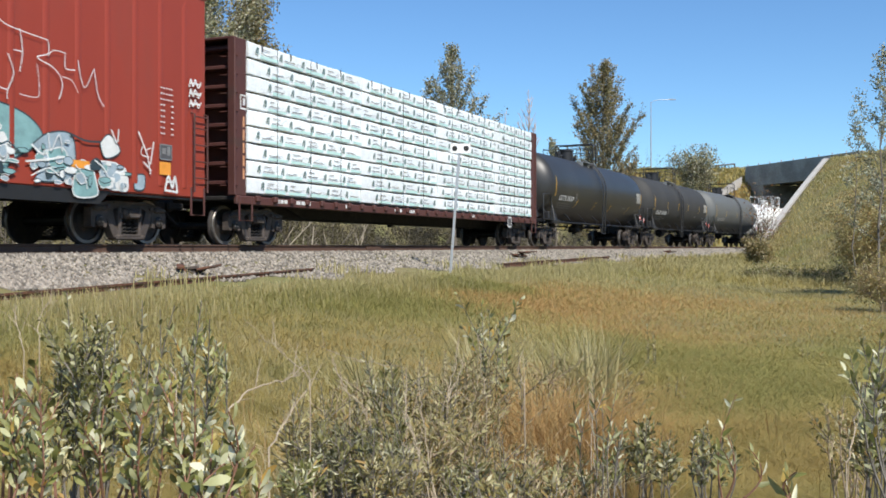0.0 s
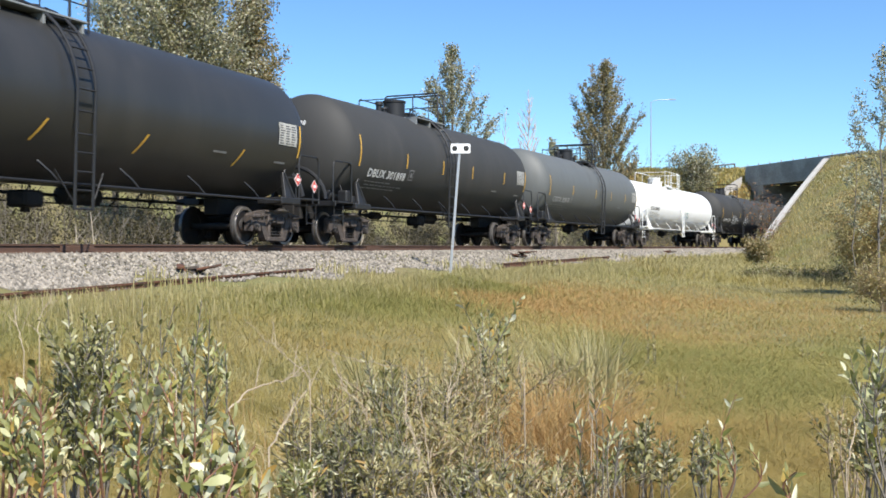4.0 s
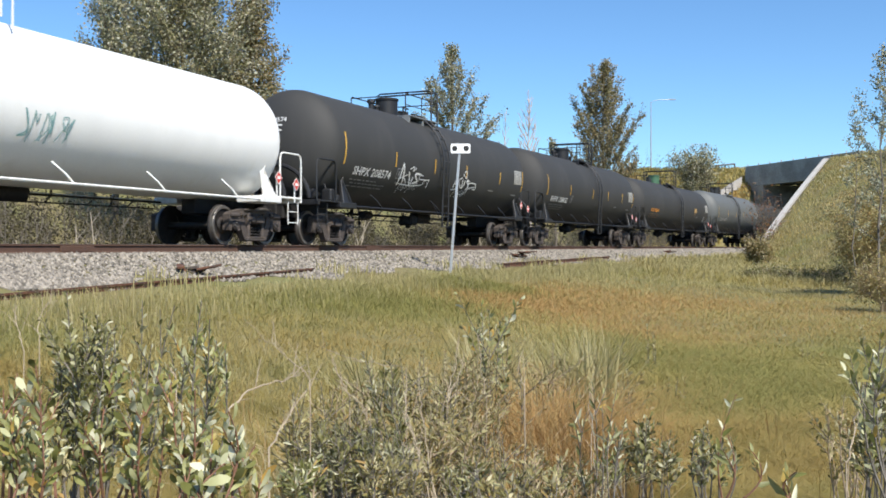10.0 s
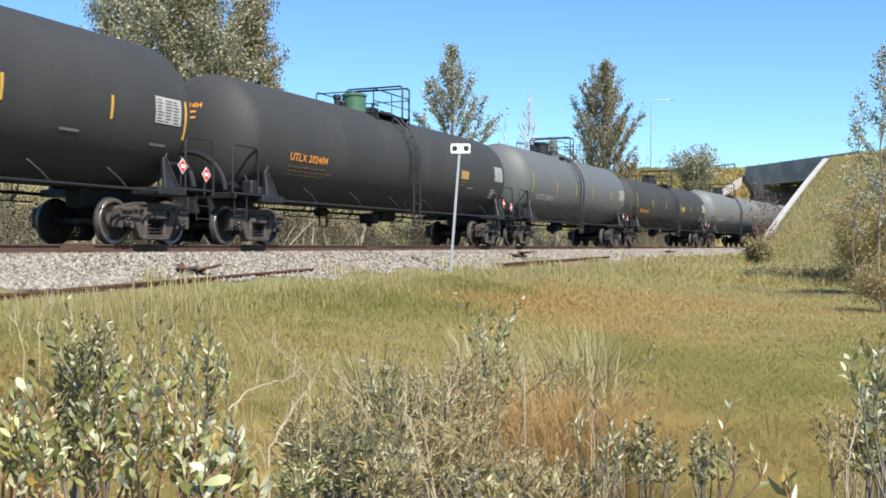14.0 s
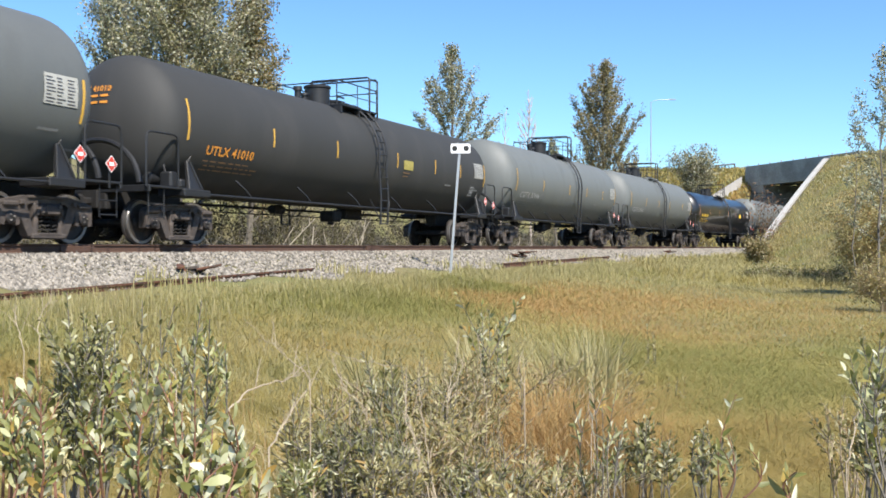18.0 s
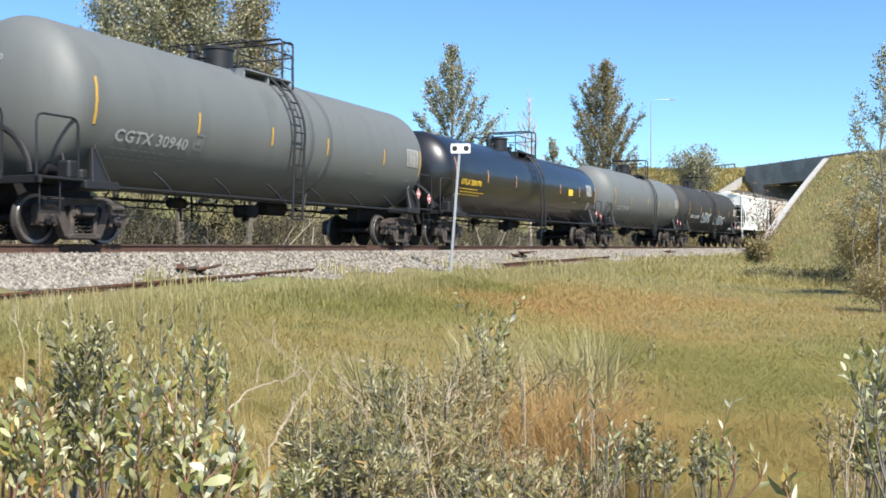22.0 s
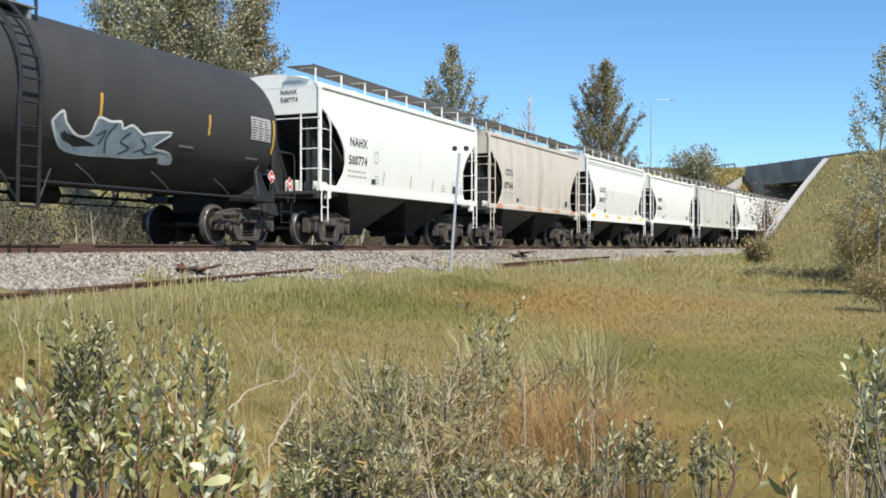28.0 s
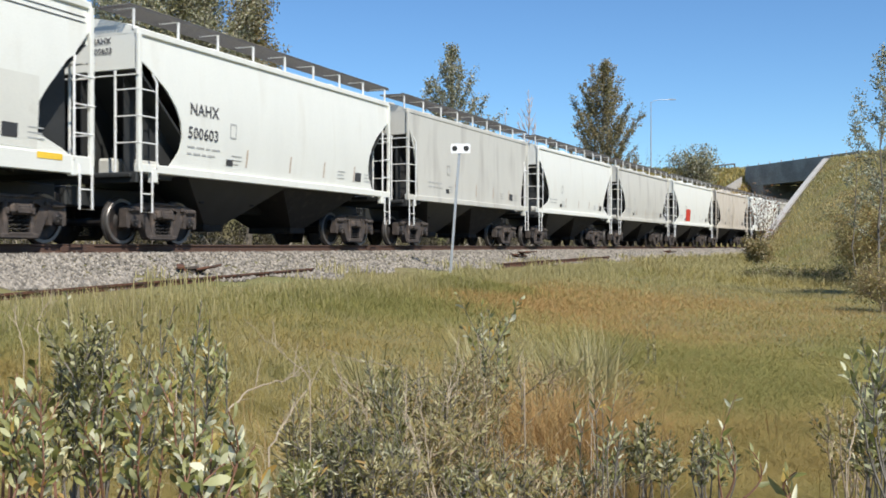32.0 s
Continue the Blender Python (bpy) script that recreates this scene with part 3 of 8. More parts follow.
# ---------------------------------------------------------------- tank cars
def tank_car(P, mat, fit, text="", let=None, marks=True, label="", platform="rail", size=(1.58, 2.7), panel=True, bands=(), tags=None, low_marks=False, mark_mat=None, yellow_box=None, plate_mat=None, cap=None, seed=0, ladder_x=-0.2, shift=0.0, text_x=1.85, text_z=1.95, text_size=0.34, inset=1.93, mark_x=None):
    """A tank car of P metres between coupling faces; x runs along it, the meadow is at -y."""
    rnd = random.Random(seed)
    R, ZC = size
    H = P / 2 - 0.75
    HL = H + 0.26
    ladder_x += 0.12
    FX = ladder_x - 0.35          # middle of the top platform
    car = thing("tank_car", label, "tank car", "cars of the freight train")
    side = Side(R, ZC)
    prof = []
    for i in range(13):
        a = math.pi / 2 * i / 12
        prof.append((-H + 0.8 * (1 - math.sin(a)), R * math.cos(a)))
    prof = prof[::-1] if prof[0][1] > prof[-1][1] else prof
    prof[0] = (prof[0][0], 0.02)
    n_mid = 7
    body = prof + [(-H + 0.8 + (2 * H - 1.6) * i / n_mid, R) for i in range(1, n_mid)] + [(-a, r) for a, r in prof[::-1]]
    tank_key = ("tank", round(P, 2), mat.name)

    def tank_mesh():
        t = Geo()
        t.lathe(body, (0, 0, ZC), "x", 56)
        return t.mesh("tank", mat)

    tank = part("tank", shared(tank_key, tank_mesh), car)
    for x in bands:
        b = Geo()
        b.lathe([(-0.13, R + 0.004), (-0.12, R + 0.011), (0.12, R + 0.011), (0.13, R + 0.004)], (x, 0, ZC), "x", 56)
        part("band", b.mesh("band", M_GREY), tank)
    # draft sills, saddles, platforms
    for sgn in (-1, 1):
        def sill():
            s = Geo()
            s.box((P / 2 - 1.75, 0, 0.93), (2.7, 0.42, 0.42), 0.03)
            s.box((P / 2 - 0.52, 0, 0.95), (0.16, 0.8, 0.5), 0.03)
            return s.mesh("stub_sill", M_STEEL)
        part("stub_sill", shared(("sill", round(P, 2)), sill), car, pose(0, 0, 0, 0, 0, 0 if sgn > 0 else 180))
        def deck():
            s = Geo()
            s.box((P / 2 - 0.75, 0, 1.16), (0.62, 3.0, 0.05), 0.012)
            s.box((P / 2 - 0.46, 0, 1.12), (0.06, 3.0, 0.14), 0.012)
            for yy in (-1.42, 1.42):
                s.box((P / 2 - 1.5, yy, 1.16), (1.3, 0.14, 0.05), 0.01)
                for zz in (0.55, 0.82):
                    s.pipe([(P / 2 - 0.98, yy, zz), (P / 2 - 0.5, yy, zz)], 0.014, 5)
                for xx in (0.98, 0.5):
                    s.pipe([(P / 2 - xx, yy, 1.14), (P / 2 - xx, yy, 0.5)], 0.014, 5)
            return s.mesh("end_platform", fit)
        part("end_platform", shared(("deck", round(P, 2), fit.name), deck), car, pose(0, 0, 0, 0, 0, 0 if sgn > 0 else 180))
        for yy in (-1, 1):
            def saddle():
                s = Geo()
                yt = -math.sqrt(R * R - (ZC - 1.8) ** 2) - 0.01
                for o in (0.0,):
                    a = [(-0.3, -1.5, 1.0), (0.3, -1.5, 1.0), (0.24, -1.49, 1.14), (0.04, yt, 1.78), (-0.04, yt, 1.78), (-0.24, -1.49, 1.14)]
                    s.add(a + [(x, y + 0.05, z) for x, y, z in a], [(0, 1, 2, 3, 4, 5), (11, 10, 9, 8, 7, 6)] + [(i, i + 6, (i + 1) % 6 + 6, (i + 1) % 6) for i in range(6)])
                for gx in (-0.24, 0.24):
                    s.pipe([(gx, -1.53, 1.1), (gx * 0.2, yt - 0.02, 1.78)], 0.018, 5)
                s.pipe([(0.02, yt, 1.76), (0.1, yt - 0.04, 1.95), (0.25, yt - 0.07, 2.06)], 0.018, 5)
                s.box((0, -1.2, 1.08), (0.9, 0.7, 0.16), 0.02)
                return s.mesh("saddle", fit)
            part("saddle", shared(("saddle", fit.name, R), saddle), car, pose(sgn * (P / 2 - inset), 0, 0, 0, 0, 0 if yy < 0 else 180))
            def hoop():
                s = Geo()
                x0, x1 = sgn * (P / 2 - 1.4), sgn * (P / 2 - 0.4)
                y = yy * 1.45
                s.pipe([(x0, y, 1.15), (x0, y, 2.1), (x0 + 0.04 * sgn, y, 2.22), (x0 + 0.14 * sgn, y, 2.26), (x1 - 0.14 * sgn, y, 2.26), (x1 - 0.04 * sgn, y, 2.22), (x1, y, 2.1), (x1, y, 1.15)], 0.022, 6)
                return s.mesh("end_handrail", fit)
            part("end_handrail", shared(("hoop", round(P, 2), fit.name, sgn, yy), hoop), car)
        def hose():
            s = Geo()
            s.pipe([(P / 2 - 0.62, 1.1 * math.cos(a), 1.15 + 1.0 * math.sin(a)) for a in np.linspace(0.1, 3.04, 18)], 0.06, 8)
            return s.mesh("end_rail", M_BLKFIT)
        part("end_rail", shared(("arc", round(P, 2)), hose), car, pose(0, 0, 0, 0, 0, 0 if sgn > 0 else 180))
    # long rail on each side with its struts
    for sgn in (-1, 1):
        def rail_mesh():
            s = Geo()
            h = P / 2 - 2.2
            s.pipe([(-h, -1.5, 1.07), (h, -1.5, 1.07)], 0.028, 6)
            for i in range(6):
                x = -h + 1.8 + i * (2 * h - 2.9) / 5
                s.pipe([(x, -1.5, 1.07), (x - 0.17, -1.46, 1.24), (x - 0.34, -1.3, 1.45)], 0.024, 5)
            return s.mesh("side_rail", fit)
        part("side_rail", shared(("rail", round(P, 2), fit.name), rail_mesh), car, pose(0, 0, 0, 0, 0, 0 if sgn < 0 else 180))
        def ladder_mesh():
            s = Geo()
            arc = lambda x: [(x, -(R + 0.16) * math.cos(a), ZC + (R + 0.16) * math.sin(a)) for a in np.linspace(-0.15, 1.25, 10)]
            for x in (-0.23, 0.23):
                s.pipe([(x, -1.66, 0.6), (x, -1.68, 1.4)] + arc(x), 0.032, 6)
                s.pipe([(x + (0.5 if x > 0 else -0.35) * 0.9, -1.5, 1.3), (x, -1.66, 0.7)], 0.015, 5)
            rungs = [(1.66, 0.62), (1.66, 0.95), (1.68, 1.28), (1.69, 1.62), (1.68, 1.95)]
            for yy, zz in rungs:
                s.pipe([(-0.23, -yy, zz), (0.23, -yy, zz)], 0.02, 5)
            for a in np.linspace(-0.2, 1.15, 7):
                s.pipe([(-0.23, -(R + 0.16) * math.cos(a), ZC + (R + 0.16) * math.sin(a)), (0.23, -(R + 0.16) * math.cos(a), ZC + (R + 0.16) * math.sin(a))], 0.02, 5)
            return s.mesh("ladder", fit)
        part("ladder", shared(("ladder", R, fit.name), ladder_mesh), car, pose(ladder_x, 0, 0, 0, 0, 0 if sgn < 0 else 180))
    # fittings on top
    top = ZC + R
    g = Geo()
    g.lathe([(-0.25, 0.36), (0.4, 0.36), (0.42, 0.39), (0.48, 0.39), (0.5, 0.34)], (-0.6, 0, top + 0.02), "z", 24)
    part("dome", g.mesh("dome", cap or (M_BLKFIT if fit is M_BLKFIT else fit)), car, pose(FX, 0, 0))
    g = Geo()
    g.lathe([(-0.2, 0.26), (0.12, 0.26), (0.14, 0.29), (0.19, 0.29)], (0.35, 0.05, top + 0.02), "z", 18)
    g.pipe([(0.1, -0.25, top + 0.1), (0.1, -0.25, top + 0.3), (0.5, -0.25, top + 0.3)], 0.03, 6)
    part("manway", g.mesh("manway", M_BLKFIT if fit is not M_WHTFIT else fit), car, pose(FX, 0, 0))
    for x, hgt in ((-1.5, 0.36), (-1.15, 0.22), (0.95, 0.26)):
        g = Geo()
        g.lathe([(-0.2, 0.09), (hgt * 0.7, 0.09), (hgt * 0.7, 0.13), (hgt, 0.12)], (x, 0.1, top + 0.02), "z", 12)
        part("valve", g.mesh("valve", M_BLKFIT if fit is not M_WHTFIT else M_GRYFIT), car, pose(FX, 0, 0))
    g = Geo()
    w = 1.9 if platform == "wide" else 1.35
    g.box((0.1, -0.78, top - 0.12), (2 * w * 0.8, 0.5, 0.04), 0.008)
    g.box((0.1, 0.78, top - 0.12), (2 * w * 0.8, 0.5, 0.04), 0.008)
    for x in (-w * 0.7, 0.1, w * 0.8):
        g.box((x, -0.75, top - 0.24), (0.06, 0.5, 0.22), 0.01)
        g.box((x, 0.75, top - 0.24), (0.06, 0.5, 0.22), 0.01)
    part("walkway", g.mesh("walkway", fit if fit is not M_BLKFIT else M_GRYFIT if seed % 3 == 1 else fit), car, pose(FX, 0, 0))
    g = Geo()
    zt = top + (0.85 if platform == "wide" else 0.55)
    for yy in (-1, 1):
        y = yy * 0.98
        g.pipe([(-w * 0.9, y, top - 0.12), (-w * 0.9, y, zt - 0.06), (-w * 0.9 + 0.06, y, zt), (w * 0.9 - 0.06, y, zt), (w * 0.9, y, zt - 0.06), (w * 0.9, y, top - 0.12)], 0.02, 6)
        g.pipe([(-w * 0.9, y, top + 0.2), (w * 0.9, y, top + 0.2)], 0.015, 5)
        g.pipe([(0.0, y, top - 0.12), (0.0, y, zt)], 0.015, 5)
    for x in (-w * 0.9, w * 0.9):
        g.pipe([(x, -0.98, zt - 0.05), (x, 0.98, zt - 0.05)], 0.018, 6)
    if platform == "rail":
        for x in (w * 0.9, w * 0.9 - 0.5):
            g.pipe([(x, -1.0, top - 0.3), (x, -1.0, top + 0.84), (x, -0.94, top + 0.9), (x, 0.94, top + 0.9), (x, 1.0, top + 0.84), (x, 1.0, top - 0.3)], 0.028, 6)
        for y in (-1.0, 1.0):
            g.pipe([(w * 0.9, y, top + 0.84), (w * 0.9 - 0.5, y, top + 0.84)], 0.024, 6)
    if platform == "wide":
        for x in (1.35, 1.95):
            for y in (-1.0, -0.4):
                g.pipe([(x, y, top - 0.3), (x, y, zt - 0.02)], 0.02, 6)
        g.pipe([(1.35, -1.0, zt - 0.02), (1.95, -1.0, zt - 0.02), (1.95, -0.4, zt - 0.02)], 0.02, 6)
    part("platform_rail", g.mesh("platform_rail", fit), car, pose(FX, 0, 0))
    g = Geo()
    brake_gear(g, P)
    part("brake_gear", g.mesh("brake_gear", M_STEEL), car)
    # paint on the side
    fade = M_LETG if let in (M_LETW, M_LETM) else M_LETF if let is M_LETO else M_GRYFIT if let is M_LETB else (let or M_LETW)
    if text:
        g = Geo()
        big_text = text_size if not low_marks else 0.32
        text_z += 0.1 if low_marks else 0.0
        side.text(g, text, -HL + text_x, text_z, big_text, stretch=1.12)
        part("lettering", g.mesh("lettering", let), tank)
        g = Geo()
        for i, (a, b) in enumerate(((0.0, 1.6), (0.1, 2.2), (0.0, 1.9))):
            x = -HL + text_x + a
            while x < -HL + text_x + b:
                wd = rnd.uniform(0.1, 0.32)
                side.rect(g, x, text_z - 0.17 - i * 0.11, x + wd, text_z - 0.135 - i * 0.11, 0.012, 0, 1)
                x += wd + 0.07
        tagged(part("small_lettering", g.mesh("small_lettering", fade), tank), kind="stuff")
        g = Geo()
        on_head = lambda y, z: (-H + 0.8 - 0.8 * math.sqrt(max(0.0, 1 - (y * y + (z - ZC) ** 2) / R ** 2)) - 0.014, y, z)
        vs, fs = text_points(text, 0.17)
        g.add([on_head(0.85 - p[0] * 1.1, ZC + 0.62 + p[1]) for p in vs], fs)
        for i in range(2):
            for k in range(3):
                y0, z0 = 0.6 - k * 0.27, ZC + 0.5 - i * 0.14
                g.add([on_head(y0, z0), on_head(y0 - 0.2, z0), on_head(y0 - 0.2, z0 + 0.05), on_head(y0, z0 + 0.05)], [(0, 1, 2, 3)])
        part("head_lettering", g.mesh("head_lettering", let), tank)
        g = Geo()
        bx = -HL + text_x + big_text * 0.6 * len(text) * 1.12 + 0.12
        for a, b, c, d in ((0, 0, 0.3, 0.03), (0, 0.3, 0.3, 0.33), (0, 0, 0.03, 0.33), (0.27, 0, 0.3, 0.33), (0.1, 0.1, 0.2, 0.24)):
            side.rect(g, bx + a, text_z + 0.04 + b, bx + c, text_z + 0.04 + d, 0.012, 0, 1)
        if not yellow_box and let in (M_LETW, M_LETM):
            part("stencil_box", g.mesh("stencil_box", fade), tank)
    mk = mark_mat or M_YMARK
    if marks:
        mids = mark_x or [-HL + 1.6 + (H + HL - 1.75) * f for f in ((0.187, 0.43, 0.61, 0.795) if ladder_x > 0.2 else (0.182, 0.375, 0.555, 0.78))]
        xs = [(-HL + 1.2, 2.2, 3.08)] + [(x, 2.34, 2.78) for x in mids] + [(H - 0.86, 2.15, 2.95)]
        for x, a, b in xs:
            g = Geo()
            sl = 0.25 if low_marks else 0.0
            dz = -0.62 if low_marks and b - a < 0.5 else 0.0
            side.rect(g, x, a + dz, x + 0.065, b + dz, 0.012, 0, 4, sl if b - a < 0.5 else 0)
            part("reflective_mark", g.mesh("reflective_mark", mk), tank)
    if panel:
        x0 = H - 1.8 + shift
        g = Geo()
        side.rect(g, x0, 2.42, x0 + 0.82, 2.95, 0.014, 0)
        board = part("data_panel", g.mesh("data_panel", M_WMARK), tank, None, "stencilled white data panel")
        g = Geo()
        for i in range(8):
            for k in range(3):
                side.rect(g, x0 + 0.04 + k * 0.26, 2.45 + i * 0.06, x0 + 0.04 + k * 0.26 + rnd.uniform(0.12, 0.23), 2.473 + i * 0.06, 0.018, 0, 1)
        tagged(part("panel_writing", g.mesh("panel_writing", M_LETB), board), kind="stuff")
        g = Geo()
        for i, (a, b) in enumerate(((-4.3, 2.0), (-1.8, 1.95), (-1.0, 1.6))):
            side.rect(g, H + a, b, H + a + 0.5, b + 0.05, 0.012, 0, 1)
        tagged(part("small_stencil", g.mesh("small_stencil", M_LETG), tank), kind="stuff")
    for px, ph in ((P / 2 - inset + 0.3, 1.62), (P / 2 - 0.8, 1.5)):
        g = Geo()
        hazard_placard(Side(w=1.52), g, px, ph, 0.17)
        g.box((px, -1.5, ph - 0.2), (0.05, 0.02, 0.5), 0.004, 2)
        part("hazard_placard", g.mesh("hazard_placard", M_PLATE, M_PLRED, fit), car, None, "white and red diamond placard")
    # brake cylinder and handbrake gear on the meadow side of the front platform
    def gear():
        q = Geo()
        q.lathe([(-0.3, 0.1), (-0.27, 0.16), (0.2, 0.16), (0.24, 0.08), (0.5, 0.05)], (-P / 2 + 1.5, -0.75, 1.4), "x", 14)
        q.box((-P / 2 + 1.35, -1.25, 1.34), (0.26, 0.3, 0.34), 0.04)
        q.box((-P / 2 + 1.62, -1.3, 1.27), (0.2, 0.22, 0.2), 0.04)
        q.pipe([(-P / 2 + 1.3, -1.2, 1.5), (-P / 2 + 1.36, -1.1, 1.66), (-P / 2 + 1.6, -0.9, 1.62), (-P / 2 + 1.9, -0.8, 1.4)], 0.022, 6)
        return q.mesh("brake_cylinder", M_BLKFIT)
    part("brake_cylinder", shared(("brake", round(P, 2)), gear), car)
    if yellow_box:
        g = Geo()
        side.rect(g, yellow_box - 0.3, 2.32, yellow_box + 0.36, 2.6, 0.013, 0)
        part("yellow_plate", g.mesh("yellow_plate", plate_mat or M_LETY), tank, None, "yellow painted plate")
        g = Geo()
        for i in range(2):
            side.rect(g, yellow_box - 0.28, 2.2 - i * 0.1, yellow_box + 0.2 - 0.1 * i, 2.23 - i * 0.1, 0.013, 0, 1)
        tagged(part("small_stencil", g.mesh("small_stencil", M_LETF), tank), kind="stuff")
        g = Geo()
        for a, b, c, d in ((0, 0, 0.34, 0.04), (0, 0.3, 0.34, 0.34), (0, 0, 0.04, 0.34), (0.3, 0, 0.34, 0.34), (0.1, 0.09, 0.24, 0.25)):
            side.rect(g, H - 2.0 + a, 1.75 + b, H - 2.0 + c, 1.75 + d, 0.013, 0, 1)
        part("framed_stencil", g.mesh("framed_stencil", M_LETM), tank)
    if tags:
        tags(side, tank, rnd)
    run_gear(car, P, inset, None)
    return car


def tag_loops(spans):
    """Sprayed tags: crowded slanting letter shapes with a long swoosh, a dotted crown and drips, with no readable word."""
    shapes = (((0.02, 0.35), (0.12, 0.95), (0.16, 0.3)), ((0.04, 0.6), (0.2, 0.66)), ((0.3, 0.9), (0.22, 0.72), (0.25, 0.42), (0.34, 0.4)), ((0.36, 0.85), (0.36, 0.42), (0.44, 0.4), (0.46, 0.82)), ((0.58, 0.86), (0.5, 0.74), (0.6, 0.56), (0.5, 0.4)),
              ((0.64, 0.88), (0.62, 0.4)), ((0.56, 0.78), (0.74, 0.84)), ((0.7, 0.6), (0.84, 0.76), (0.95, 0.72), (0.98, 0.52), (0.9, 0.46)), ((0.0, 0.3), (0.2, 0.26), (0.5, 0.3), (0.78, 0.4), (0.86, 0.6)), ((0.38, 1.1), (0.42, 1.22), (0.47, 1.1), (0.42, 1.04), (0.38, 1.1)))

    def tags(side, tank, rnd):
        for x0, x1, h0, h1 in spans:
            at = lambda p: (x0 + (x1 - x0) * p[0], h0 + (h1 - h0) * p[1])
            g = Geo()
            for k, q in enumerate(shapes):
                side.stroke(g, spline([at((a + rnd.gauss(0, 0.035), b + rnd.gauss(0, 0.09))) for a, b in q], 5), 0.07 if k in (0, 3, 4) else 0.035, 0.016 + 0.001 * k)
            for k in range(8):
                x, h = at((0.16 + 0.07 * k, 0.32))
                side.stroke(g, [(x, h), (x - 0.06, h - rnd.uniform(0.12, 0.38))], 0.024, 0.028)
            part("sprayed_tag", g.mesh("sprayed_tag", M_GRAFW), tank, None, "sprayed white scrawl")
    return tags


def tag_thin(x0, x1, h0, h1):
    def tags(side, tank, rnd):
        g = Geo()
        scrawl(side, g, rnd, x0, h0, x1, h1, 6, 0.03)
        part("sprayed_tag", g.mesh("sprayed_tag", M_GRAFT), tank, None, "thin sprayed blue scrawl")
    return tags


def tag_blocks(spans):
    def tags(side, tank, rnd):
        for a, b, h0, h1 in spans:
            g = Geo()
            at = lambda p: (a + (b - a) * p[0], h0 + (h1 - h0) * p[1])
            o = [at(p) for p in ((0, 0.8), (0.06, 1.05), (0.1, 0.8), (0.2, 0.55), (0.29, 0.6), (0.32, 1.02), (0.42, 0.98), (0.5, 1.02), (0.53, 0.86), (0.6, 0.98), (0.7, 0.8), (0.76, 0.86), (0.95, 0.95), (0.86, 0.66),
                                 (0.83, 0.48), (0.98, 0.42), (1.05, 0.12), (0.95, 0.1), (0.9, 0.28), (0.72, 0.16), (0.5, 0.12), (0.3, 0.08), (0.14, 0.18), (0.05, 0.5))]
            s = spline(o + [o[0]], 3)
            g.add([side.at(x, h, 0.014) for x, h in s], [tuple(range(len(s)))], 1)
            side.stroke(g, s, 0.05, 0.02, 0)
            for q in (((0.47, 0.95), (0.42, 0.6), (0.46, 0.2)), ((0.6, 0.8), (0.54, 0.55), (0.63, 0.4), (0.56, 0.2)), ((0.34, 0.6), (0.4, 0.75), (0.38, 0.4)), ((0.7, 0.7), (0.76, 0.5), (0.68, 0.3)), ((0.1, 0.6), (0.2, 0.35), (0.3, 0.4)), ((0.88, 0.38), (0.8, 0.3), (0.74, 0.4))):
                side.stroke(g, spline([at(p) for p in q], 5), 0.035, 0.02, 2)
            part("sprayed_tag", g.mesh("sprayed_tag", M_GRAFW, M_GRAFB, M_GRAFK), tank, None, "sprayed pale blue and white block lettering")
    return tags


